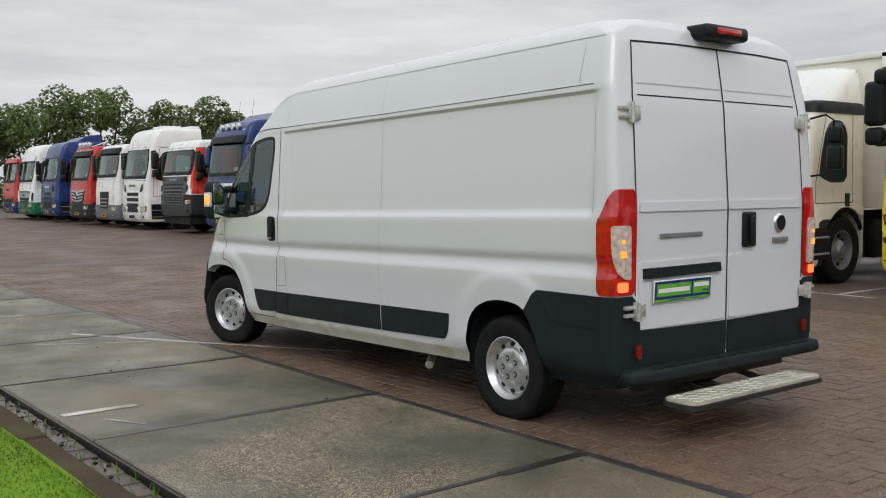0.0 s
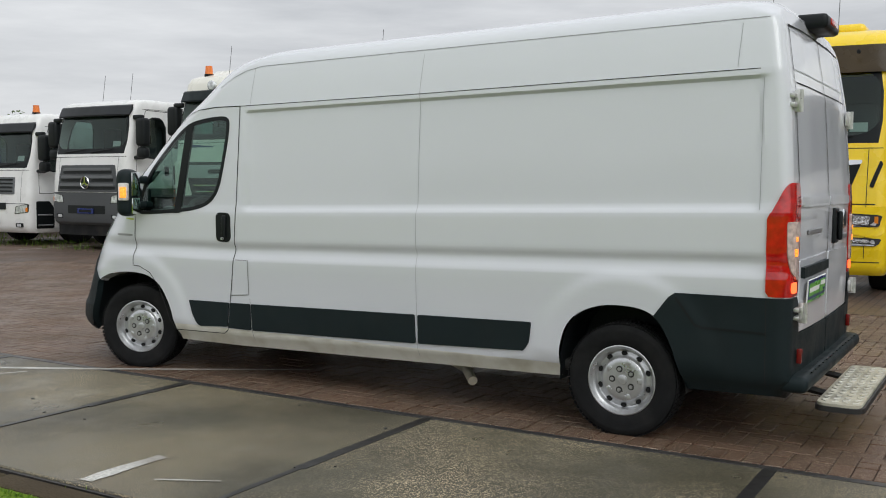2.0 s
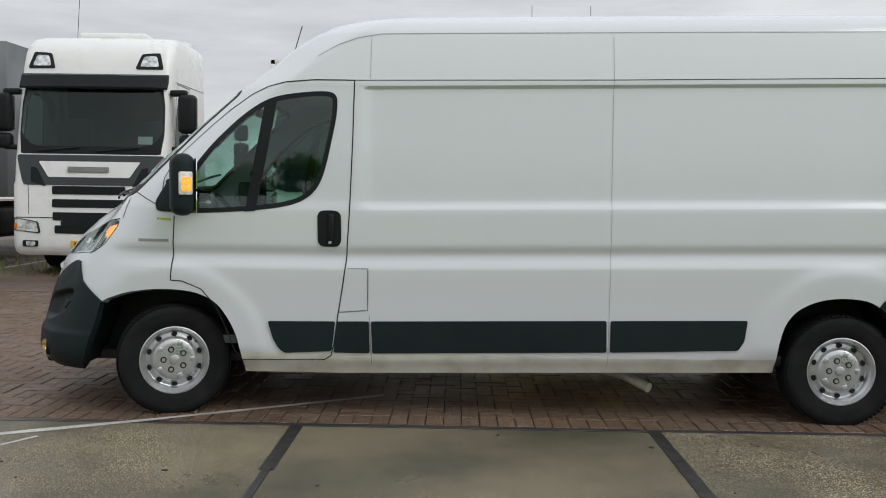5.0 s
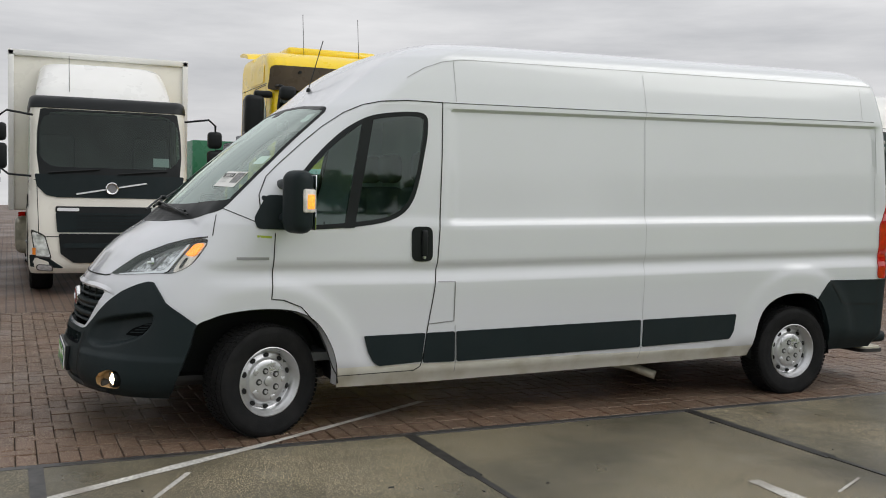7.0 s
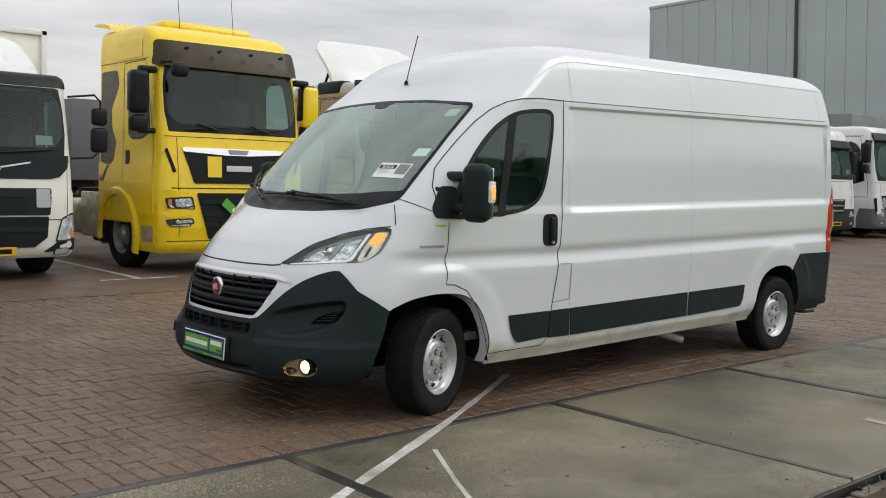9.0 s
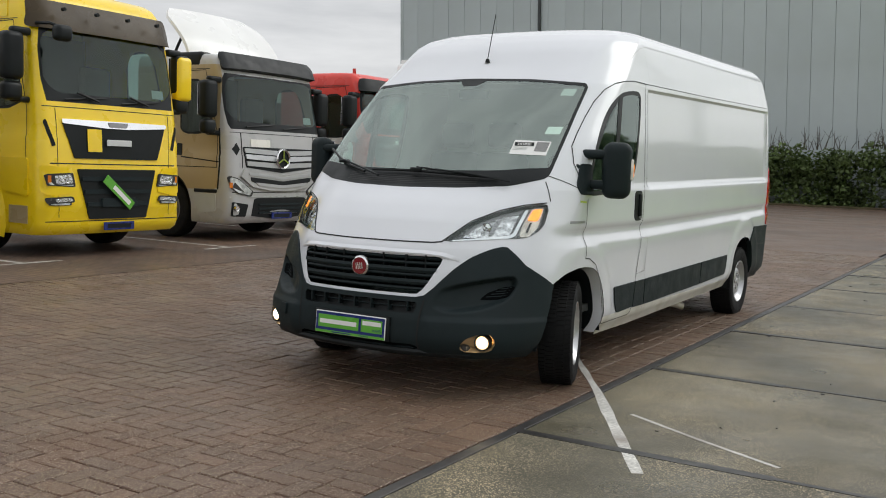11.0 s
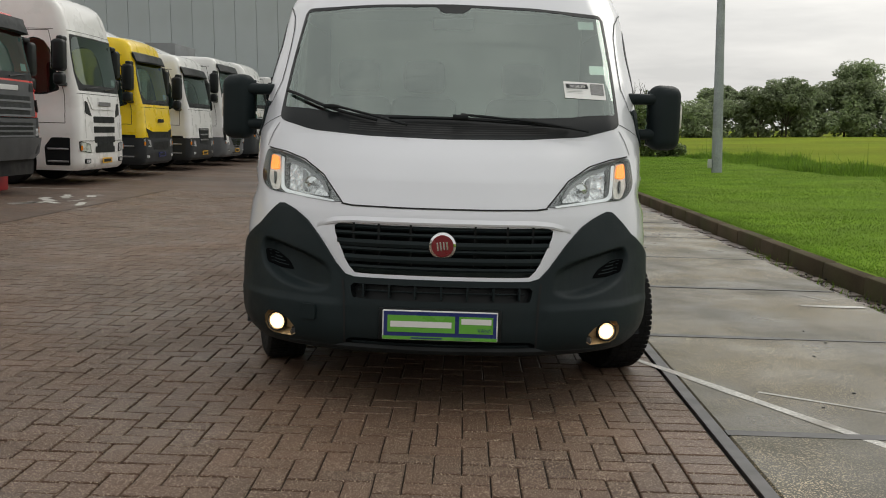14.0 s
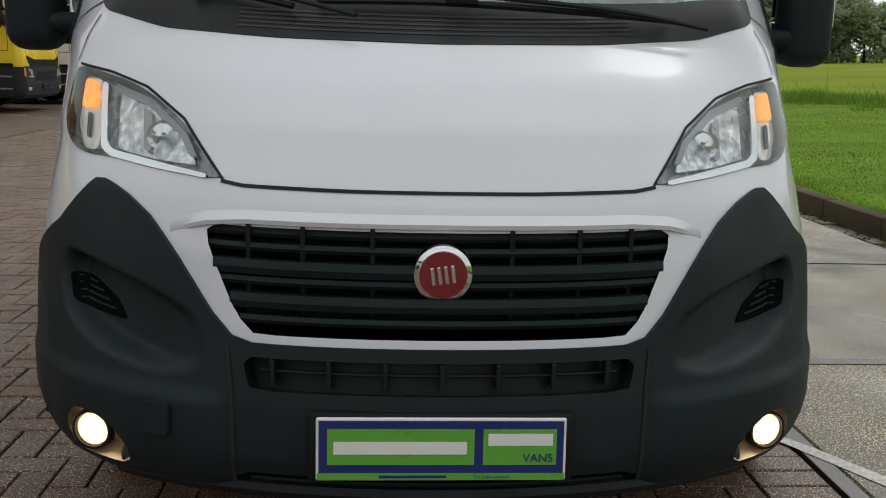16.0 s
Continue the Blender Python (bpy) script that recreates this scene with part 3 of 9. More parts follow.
# wheel arches
ARCH_R = curve_points([(0.408, 0.2), (0.407, 0.346), (0.40, 0.48), (0.36, 0.616), (0.278, 0.704), (0.147, 0.756), (0.0, 0.767), (-0.13, 0.748), (-0.215, 0.69), (-0.283, 0.567), (-0.332, 0.42), (-0.36, 0.32), (-0.365, 0.2)], 4)
ARCH_F = curve_points([(3.605, 0.2), (3.612, 0.30), (3.645, 0.47), (3.70, 0.59), (3.77, 0.68), (3.87, 0.735), (3.99, 0.757), (4.15, 0.758), (4.30, 0.738), (4.40, 0.706), (4.465, 0.672), (4.50, 0.55), (4.55, 0.42), (4.60, 0.25), (4.605, 0.2)], 4)
for key, arch in (("rear", ARCH_R), ("front", ARCH_F)):
    faces = cut_poly([tuple(p) for p in arch], "x", flank)
    bmesh.ops.delete(body, geom=faces, context="FACES")
    for s in (-1, 1):
        bm = bmesh.new()
        rows = [[bm.verts.new((s * x, p[0], max(p[1], 0.285))) for p in arch] for x in (1.0, 0.95, 0.62)]
        for a, b in zip(rows, rows[1:]):
            for k in range(len(arch) - 1):
                bm.faces.new((a[k], a[k + 1], b[k + 1], b[k]))
        inner = rows[-1]
        bm.faces.new(inner)
        part("wheel_arch_liner", bm, "black", van)
        if key == "front":
            # the painted edge of the wing turns inwards round the rear half of the arch
            bm = bmesh.new()
            edge = [p for p in arch[3:-16]]
            rows = []
            for p in edge:
                got = drape(VAN, [(s * 3, p[0], p[1])], (-s, 0, 0))
                x0 = abs(got[0][0].x) if got else 1.03
                out = Vector((p[0] - AXLE_F, p[1] - 0.30)).normalized() * 0.004
                rows.append([bm.verts.new((s * (x0 - 0.004), p[0] - out.x, p[1] - out.y)), bm.verts.new((s * (x0 - 0.045), p[0] - out.x * 3, p[1] - out.y * 3)), bm.verts.new((s * (x0 - 0.075), p[0] - out.x * 4, p[1] - out.y * 4))])
            for a, b in zip(rows, rows[1:]):
                for k in range(2):
                    bm.faces.new((a[k], a[k + 1], b[k + 1], b[k]))
            part("arch_flange", bm, "white", van)

# dark bumper that wraps the nose
BUMP_X = [0.0, 0.40, 0.43, 0.466, 0.515, 0.57, 0.62, 0.664, 0.735, 0.80, 0.86, 0.92, 1.1]
BUMP_Z = [0.598, 0.598, 0.602, 0.618, 0.681, 0.753, 0.805, 0.846, 0.886, 0.908, 0.923, 0.934, 0.94]


def bumper_front(c):
    top = c.z - float(np.interp(abs(c.x), BUMP_X, BUMP_Z))
    side = float(np.interp(c.z, [0.2, 0.67, 0.79, 0.95, 1.0], [4.44, 4.452, 4.615, 4.69, 4.70])) - c.y
    return max(top, side if abs(c.x) > 0.75 else -1)


faces = carve(body, bumper_front, lambda c: c.y > 4.3 and c.z < 1.1)
bump_bm = take(body, faces, True, 0.012, 0.05)
bump_bm.normal_update()


def shelf(x, z):
    """How far the lower corners of the bumper stand proud."""
    return 0.017 * smooth01((0.50 - z) / 0.045) * smooth01((abs(x) - 0.45) / 0.03)


for v in bump_bm.verts:
    if v.co.y > 4.44 and v.co.z > 0.2:
        v.co += Vector((v.normal.x * 0.4, max(v.normal.y, 0.0), 0)) * shelf(v.co.x, v.co.z)
# the corner is scooped out above a raised lip, deepest at its outer end
POCKET = inside_poly(rounded([(0.50, 0.535), (0.60, 0.512), (0.70, 0.520), (0.80, 0.545), (0.885, 0.595), (0.915, 0.68), (0.895, 0.742), (0.83, 0.735), (0.65, 0.695), (0.52, 0.652)], 0.05, 5))


def scoop(x, z):
    """How deep the bumper is hollowed at a place."""
    inside = -POCKET(abs(x), z)
    return 0.060 * smooth01(inside / 0.032) * smooth01((abs(x) - 0.47) / 0.24) if inside > 0 else 0.0


for _ in range(2):
    near_lip = [f for f in bump_bm.faces if 0.42 < abs(f.calc_center_median().x) and f.calc_center_median().y > 4.46 and 0.45 < f.calc_center_median().z < 0.93 and len(f.verts) <= 5]
    bmesh.ops.subdivide_edges(bump_bm, edges=list({e for f in near_lip for e in f.edges}), cuts=1, use_grid_fill=True)
bump_bm.normal_update()
for v, n in [(v, v.normal.copy()) for v in bump_bm.verts if v.co.y > 4.46]:
    deep = scoop(v.co.x, v.co.z)
    if deep:
        v.co -= Vector((n.x * 0.6, max(n.y, 0.2), 0)).normalized() * deep
bump_bm.normal_update()
BUMPER = BVHTree.FromBMesh(bump_bm)
sunk = []
for s in (-1, 1):
    for name, outline, deep, material in (("fog_recess", [(0.85, 0.405), (0.77, 0.405), (0.70, 0.365), (0.675, 0.315), (0.70, 0.295), (0.83, 0.295), (0.86, 0.34)], 0.045, "fog_glow_tint"),):
        fo = inside_poly([(s * a, b) for a, b in rounded(outline, 0.03, 4)])
        inner = carve(bump_bm, lambda c: fo(c.x, c.z), lambda c: c.y > 4.35 and c.x * s > 0.4)
        sunk.append((name, pocket(bump_bm, inner, deep), material))
fo = inside_poly(rounded([(-0.425, 0.572), (0.425, 0.572), (0.41, 0.505), (-0.41, 0.505)], 0.015, 3))
inner = carve(bump_bm, lambda c: fo(c.x, c.z), lambda c: c.y > 4.8)
sunk.append(("lower_grille", pocket(bump_bm, inner, 0.05), "black"))
fo = inside_poly(rounded([(-0.44, 0.322), (0.44, 0.322), (0.46, 0.262), (-0.46, 0.262)], 0.012, 3))
inner = carve(bump_bm, lambda c: fo(c.x, c.z), lambda c: c.y > 4.8)
sunk.append(("under_grille", pocket(bump_bm, inner, 0.04), "black"))
bumper = part("front_bumper", bump_bm, "plastic", van, "dark grey plastic front bumper", sharp=55)
for name, q, material in sunk:
    part(name, q, material, bumper)


def bumper_rear(c):
    if abs(c.x) < 0.86 and c.y < -0.8:
        return max(c.z - 0.86, 0.86 - abs(c.x))
    edge = float(np.interp(c.y, [-0.29, -0.19, 0.0], [0.86, 0.73, 0.5]))
    return max(c.z - edge, c.y + 0.17)


faces = carve(body, bumper_rear, lambda c: c.y < 0.1 and c.z < 1.0 and abs(c.x) > 0.7)
part("rear_corner_bumper", take(body, [f for f in faces if f.calc_center_median().x < 0], True, 0.012, 0.05), "plastic", van)
faces = [f for f in carve(body, bumper_rear, lambda c: c.y < 0.1 and c.z < 1.0 and c.x > 0.7)]
part("rear_corner_bumper", take(body, faces, True, 0.012, 0.05), "plastic", van)

for s in (-1, 1):
    # the crease is drawn by its shade, as a black strip on the plastic
    part("bumper_crease", seam_bm(VAN, [(s * 1.4, y, z) for y, z in ((-0.31, 0.835), (-0.36, 0.77), (-0.417, 0.692), (-0.46, 0.675), (-0.80, 0.668))], (-s, 0, 0), 0.014, 0.0145), "black", van)
    part("bumper_joint", seam_bm(VAN, [(s * 1.4, -0.80, 0.85), (s * 1.4, -0.80, 0.38)], (-s, 0, 0), 0.006, 0.0145), "gap", van)

# grille opening
GRILLE = rounded([(-0.53, 0.838), (0.53, 0.838), (0.503, 0.78), (0.446, 0.662), (0.41, 0.616), (-0.41, 0.616), (-0.446, 0.662), (-0.503, 0.78)], 0.018, 3)
faces = cut_poly(GRILLE, "y", front)
bmesh.ops.delete(body, geom=faces, context="FACES")
grille = part("grille", box_bm((-0.545, 4.70, 0.60), (0.545, 4.72, 0.87)), "black", van, "black slatted radiator grille")


def nose_y(x, z):
    got = drape(VAN, [(x, 8, z)], (0, -1, 0), 0.0)
    return got[0][0].y if got else 5.0


for i, z in enumerate((0.825, 0.795, 0.755, 0.725, 0.685, 0.645)):
    hw = float(np.interp(z, [0.62, 0.76, 0.85], [0.42, 0.50, 0.535]))
    big = i in (2, 4)
    bm = bmesh.new()
    rows = []
    for k in range(25):
        x = -hw + 2 * hw * k / 24
        y = nose_y(x, z) - 0.012 + (0.010 if big else 0)
        h = 0.016 if big else 0.009
        rows.append([bm.verts.new((x, y, z + h)), bm.verts.new((x, y + 0.006, z)), bm.verts.new((x, y, z - h)), bm.verts.new((x, y - 0.06, z - h * 0.6)), bm.verts.new((x, y - 0.06, z + h * 0.6))])
    for a, b in zip(rows, rows[1:]):
        for k in range(5):
            bm.faces.new((a[k], a[(k + 1) % 5], b[(k + 1) % 5], b[k]))
    part("slat", bm, "plastic", grille)
for x in (-0.42, -0.30, -0.15, 0.15, 0.30, 0.42):
    part("upright", box_bm((x - 0.005, nose_y(x, 0.74) - 0.09, 0.63), (x + 0.005, nose_y(x, 0.74) - 0.025, 0.845)), "black", grille)

brow = bmesh.new()
rows = []
for x in np.linspace(-0.605, 0.605, 41):
    z = float(np.interp(abs(x), [0.0, 0.43, 0.513, 0.569, 0.605], [0.853, 0.851, 0.843, 0.828, 0.808]))
    y = nose_y(float(x), z)
    out = 0.016 * smooth01((0.605 - abs(x)) / 0.09)
    rows.append([brow.verts.new((x, y - 0.004, z + 0.022)), brow.verts.new((x, y + out, z + 0.004)), brow.verts.new((x, y + out - 0.002, z - 0.006)), brow.verts.new((x, y - 0.012, z - 0.013))])
for a, b in zip(rows, rows[1:]):
    for k in range(3):
        brow.faces.new((a[k], a[k + 1], b[k + 1], b[k]))
bmesh.ops.recalc_face_normals(brow, faces=brow.faces)
part("grille_brow", brow, "white", van)

# round badge
badge = part("badge", lathe_bm([(0.0, 0.02), (0.050, 0.018), (0.062, 0.012), (0.066, 0.0), (0.064, -0.012)], 32), "chrome", van, "round chrome badge with a dark red field")
badge.matrix_basis = Matrix.Translation((0, 5.026, 0.755)) @ pose(0, 0, 0, 8, 0, 90)
red = part("field", lathe_bm([(0.0, 0.023), (0.050, 0.021), (0.052, 0.016)], 32), "badge_red", badge)
for k in range(4):
    part("mark", box_bm((0.020, -0.026 + k * 0.0145, -0.019), (0.0252, -0.0185 + k * 0.0145, 0.019), 0.001, 1), "chrome", badge)

# windows: openings, panes and their dark borders
WIN = [(3.07, 1.935), (3.055, 1.90), (3.06, 1.80), (3.08, 1.69), (3.12, 1.50), (3.165, 1.385), (3.24, 1.31), (3.36, 1.265), (3.56, 1.238), (3.80, 1.222), (3.97, 1.22), (4.0, 1.26), (3.97, 1.36), (3.90, 1.50), (3.79, 1.64),
       (3.66, 1.77), (3.55, 1.855), (3.43, 1.915), (3.26, 1.945), (3.12, 1.952)]
WIN = [tuple(map(float, p)) for p in curve_points(WIN, 3, True)]
fw = inside_poly(WIN)
for s in (-1, 1):
    side_near = lambda c, s=s: c.x * s > 0.7 and 2.9 < c.y < 4.2 and 1.1 < c.z < 2.1
    faces = carve(body, lambda c: fw(c.y, c.z), side_near)
    pane = take(body, faces, True, 0.001)
    inner = carve(pane, lambda c: fw(c.y, c.z) + 0.028, lambda c: True)
    glass_bm = take(pane, inner, True)
    part("window_border", take(pane, list(pane.faces), False, 0.002, 0.02), "black", van)
    pane.free()
    window = part("side_window", glass_bm, "tint_glass", van, "dark tinted cab side window")
    window.visible_shadow = False
    post = patch_bm(VAN, [(s * 1.2, y, z) for y, z in ((3.535, 1.235), (3.60, 1.23), (3.485, 1.885), (3.41, 1.92))], (-s, 0, 0), 0.004, 0.02)
    part("window_post", post, "black", van)

# windscreen: opening bounded by the roof edge, pillars and cowl
WS = rounded([(-0.862, 1.965), (-0.45, 1.997), (0.0, 2.008), (0.45, 1.997), (0.862, 1.965), (0.885, 1.60), (0.895, 1.32), (0.70, 1.268), (0.40, 1.246), (0.0, 1.238), (-0.40, 1.246), (-0.70, 1.268), (-0.895, 1.32), (-0.885, 1.60)], 0.035, 4)
fs = inside_poly(WS)
faces = carve(body, lambda c: fs(c.x, c.z), lambda c: c.y > 3.3 and c.z > 1.1 and c.z < 2.15)
pane = take(body, faces, True, 0.001)


def ws_inner(c):
    tab = max(abs(c.x) - 0.10, 1.955 - c.z)
    return max(fs(c.x, c.z) + 0.016, 1.345 + 0.05 * abs(c.x) ** 2 - c.z, -tab if tab < 0 else -0.01)


inner = carve(pane, ws_inner, lambda c: True)
glass_bm = take(pane, inner, True)
part("windscreen_border", take(pane, list(pane.faces), False, 0.0015, 0.02), "black", van)
pane.free()
part("windscreen", glass_bm, "glass", van, "clear windscreen with a black border").visible_shadow = False

# headlamps
LAMP = curve_points([(0.93, 1.163), (0.825, 1.146), (0.715, 1.112), (0.60, 1.046), (0.545, 0.986), (0.488, 0.930), (0.575, 0.934), (0.66, 0.940), (0.78, 0.953), (0.89, 0.963), (0.945, 1.02), (0.948, 1.10)], 3, True)
LAMP = [tuple(map(float, p)) for p in LAMP]
for s in (-1, 1):
    fl = inside_poly([(s * x, z) for x, z in LAMP])
    faces = carve(body, lambda c: fl(c.x, c.z), lambda c: c.y > 4.3 and c.x * s > 0.3 and 0.85 < c.z < 1.25)
    lens_bm = take(body, faces, True, 0.004)
    lamp = empty("headlamp", "clear headlamp with chrome reflector and lit amber indicator", "")
    lamp.parent = van
    back = take(lens_bm, list(lens_bm.faces), False, -0.05, 0.0)
    part("housing", back, mat("satin_silver_lamp_bowl", (0.24, 0.245, 0.25), 0.25, metal=0.5, vary=0.5, scale=26.0) if s < 0 else bpy.data.materials["satin_silver_lamp_bowl"], lamp)
    rim = take(lens_bm, list(lens_bm.faces), False, 0.0, 0.05)
    # chrome bowl, bright strip and indicator, drawn on the lens's own surface and set back behind it
    for name, outline, material, back_by in (
        ("reflector", [(0.815, 1.122), (0.72, 1.092), (0.63, 1.035), (0.575, 0.968), (0.70, 0.972), (0.805, 0.985)], "facet", 0.034),
        ("bulb_shroud", [(0.738, 1.085), (0.712, 1.075), (0.70, 0.985), (0.722, 0.985)], "midgrey_trim", 0.026),
        ("light_strip", [(0.858, 1.135), (0.840, 1.133), (0.820, 0.992), (0.800, 0.975), (0.532, 0.944), (0.535, 0.932), (0.80, 0.957), (0.836, 0.975)], "chrome", 0.012),
        ("indicator", [(0.932, 1.15), (0.872, 1.145), (0.852, 1.03), (0.856, 0.975), (0.90, 0.972), (0.935, 1.03)], "lamp_warm", 0.024),
        ("lit_indicator", [(0.926, 1.142), (0.88, 1.138), (0.868, 1.075), (0.922, 1.07)], "amber_lit", 0.016),
        ("indicator_rib", [(0.898, 1.06), (0.886, 1.06), (0.880, 1.0), (0.892, 0.998)], "frame_black", 0.018)):
        q = patch_bm(VAN, [(s * x, 5.6, z) for x, z in rounded(outline, 0.012, 2)], (0, -1, 0), -back_by, 0.012, 0.04)
        part(name, q, material, lamp)
    part("bezel", patch_bm(VAN, [(s * x, 5.6, z) for x, z in rounded([(0.83, 1.142), (0.72, 1.108), (0.615, 1.040), (0.575, 0.985), (0.595, 0.985), (0.63, 1.030), (0.73, 1.092), (0.82, 1.118)], 0.006, 2)], (0, -1, 0), -0.03, 0.006, 0.05), "midgrey_trim", lamp)
    bulb = part("bulb", lathe_bm([(0.0, 0.03), (0.010, 0.026), (0.012, 0.0), (0.030, -0.006), (0.034, 0.004), (0.036, -0.01)], 20), "chrome", lamp)
    bulb.matrix_basis = Matrix.Translation((s * 0.665, nose_y(s * 0.665, 1.01) - 0.038, 1.008)) @ pose(0, 0, 0, 0, 0, 90)
    part("seal", take(rim, [f for f in rim.faces if len([e for e in f.edges if len(e.link_faces) == 1]) >= 1], False), "lamp_wall", lamp)
    rim.free()
    lens = part("lens", lens_bm, "lens", lamp)
    lens.visible_shadow = False

# tail lamps wrap the rear corners
for s in (-1, 1):
    def tail_f(c, s=s):
        top = 1.30 + 0.175 * smooth01((-0.795 - c.y) / 0.11)
        return max(0.868 - c.z, c.z - top, c.y + 0.795, 0.862 - abs(c.x))

    faces = carve(body, tail_f, lambda c: c.x * s > 0.6 and c.y < -0.6 and 0.7 < c.z < 1.6)
    tb = take(body, faces, True, 0.010, 0.04)
    lamp = part("tail_lamp", tb, "red_lens", van, "tall red tail lamp with lit amber indicator")
    tree = BVHTree.FromPolygons([v.co.copy() for v in lamp.data.vertices], [list(p.vertices) for p in lamp.data.polygons])
    d = Vector((-s * 0.62, 0.78, 0)).normalized()
    c0 = Vector((s * 1.0, -0.90, 0))
    u = Vector((s * 0.78, 0.62, 0))

    def on_lamp(outline):
        return [c0 - d * 0.5 + u * a + Vector((0, 0, z)) for a, z in outline]

    clear = patch_bm(tree, on_lamp(rounded([(-0.085, 1.27), (0.035, 1.27), (0.03, 1.10), (0.0, 1.0), (-0.05, 0.96), (-0.088, 0.955)], 0.02, 3)), d, 0.009, 0.012, 0.03)
    part("clear_lens", clear, mat("clear_tail_lens", (0.62, 0.50, 0.45), 0.12, coat=0.6, vary=0.35, scale=30.0), lamp)
    for z0, z1, w in ((1.165, 1.19, 0.010), (1.085, 1.125, 0.016)):
        lit = patch_bm(tree, on_lamp(rounded([(-0.035 - w, z1), (-0.035 + w, z1), (-0.035 + w, z0), (-0.035 - w, z0)], 0.006, 3)), d, 0.013, 0.006, 0.03)
        part("lit_indicator", lit, "amber_lit", lamp)
    low_lit = patch_bm(tree, on_lamp(rounded([(-0.07, 0.945), (-0.005, 0.945), (-0.005, 0.888), (-0.07, 0.888)], 0.014, 3)), d, 0.007, 0.006, 0.04)
    part("lit_tail_light", low_lit, "red_lit", lamp)

# sill paint is dirtier than the sides
faces = carve(body, lambda c: c.z - 0.385, lambda c: 0.4 < c.y < 3.63 and c.z < 0.6 and abs(c.x) > 0.8)
part("sill", take(body, [f for f in faces if f.calc_center_median().x < 0], True), "sill", van)
body_ob = part("body", body, "white", van, sharp=28)

# lower dark rub strips, one piece a panel
STRIPS = [[(3.46, 0.575), (3.055, 0.58), (3.075, 0.40), (3.36, 0.385), (3.395, 0.41), (3.43, 0.47)], [(3.045, 0.58), (2.852, 0.583), (2.846, 0.39), (3.065, 0.392)],
          [(2.84, 0.583), (1.43, 0.61), (1.425, 0.42), (2.83, 0.39)], [(1.405, 0.61), (0.59, 0.625), (0.605, 0.50), (0.64, 0.445), (1.405, 0.42)]]
SEAM_SHADE_LINES = [
    [(2.955, 2.02), (2.96, 1.68), (2.975, 1.21), (2.99, 0.95), (3.01, 0.80), (3.04, 0.61), (3.06, 0.45), (3.08, 0.37), (3.12, 0.345), (3.62, 0.335)],
    [(3.62, 0.335), (3.66, 0.40), (3.71, 0.53), (3.77, 0.665), (3.86, 0.765), (3.97, 0.81), (4.04, 0.815), (4.03, 0.96), (4.02, 1.20)],
    [(2.955, 2.02), (3.19, 2.02), (3.36, 2.005), (3.47, 1.98), (3.58, 1.93), (3.71, 1.84), (3.84, 1.73), (3.97, 1.61), (4.05, 1.53), (4.10, 1.42), (4.10, 1.33)],
    [(2.98, 0.90), (2.86, 0.90), (2.86, 0.65), (3.035, 0.635)],
    [(1.415, 2.30), (1.415, 0.33)], [(2.85, 0.62), (2.835, 0.32)], [(-0.62, 2.34), (-0.61, 2.10)],
    [(2.955, 2.02), (1.4, 2.042), (-0.73, 2.085)], [(-0.76, 2.365), (0.7, 2.342), (2.4, 2.313), (2.80, 2.305), (2.94, 2.28), (3.06, 2.235), (3.18, 2.165)],
    # the last line draws the shade along the pressed panel's rear edge
    [(2.86, 2.29), (2.86, 2.03)], [(-0.752, 1.33), (-0.752, 2.035)]]
for s in (-1, 1):
    for outline in STRIPS:
        part("rub_strip", patch_bm(VAN, [(s * 1.3, y, z) for y, z in rounded(outline, 0.012, 3)], (-s, 0, 0), 0.009, 0.016, 0.1), "plastic", van, "dark plastic rub strip")
    for i, line in enumerate(SEAM_SHADE_LINES):
        part("panel_seam", seam_bm(VAN, [(s * 1.4, y, z) for y, z in line], (-s, 0, 0), 0.0065 if i < 4 else 0.0028 if i in (4, 6, 9, 10) else 0.004, 0.0025), "gap" if i in (0, 1, 2, 7) else "faint_seam_and_shade" if i in (4, 6, 9, 10) else "midgrey_trim", van)
    # door handle in its scoop
    handle = part("door_handle", patch_bm(VAN, [(s * 1.3, y, z) for y, z in rounded([(3.165, 1.245), (3.025, 1.245), (3.02, 1.03), (3.16, 1.03)], 0.045, 5)], (-s, 0, 0), 0.006, 0.012, 0.06), "black", van, "black door handle in a moulded scoop")
    hx = s * (side_x(3.1, 1.13) + 0.012)
    part("grip", box_bm((hx - 0.012, 3.06, 1.06), (hx + 0.016, 3.10, 1.225), 0.012, 3), "black", handle)
    part("lock", cyl_bm((hx - 0.02, 3.085, 1.055), (hx + 0.0, 3.085, 1.055), 0.009), "steel", handle)
    # lettering on the wing reduced to plain bars, and the lime tag
    part("name_bar", patch_bm(VAN, [(s * 1.4, y, z) for y, z in ((4.24, 1.044), (4.24, 1.060), (4.055, 1.060), (4.055, 1.044))], (-s, 0, 0), 0.003, 0.004), "midgrey_trim", van)
    part("tag", patch_bm(VAN, [(s * 1.4, y, z) for y, z in ((4.125, 1.188), (4.04, 1.183), (4.04, 1.17), (4.125, 1.175))], (-s, 0, 0), 0.002, 0.003), "lime", van)
    part("blanking_triangle", patch_bm(VAN, [(s * 1.4, y, z) for y, z in rounded([(4.125, 1.225), (4.14, 1.28), (4.06, 1.42), (3.96, 1.42), (3.94, 1.22)], 0.025, 3)], (-s, 0, 0), 0.008, 0.02), "plastic", van)

# bonnet joints
def nose_seam(points, width=0.010):
    return seam_bm(VAN, [(x, 5.7, z) for x, z in points], (0, -1, 0), width, 0.002)


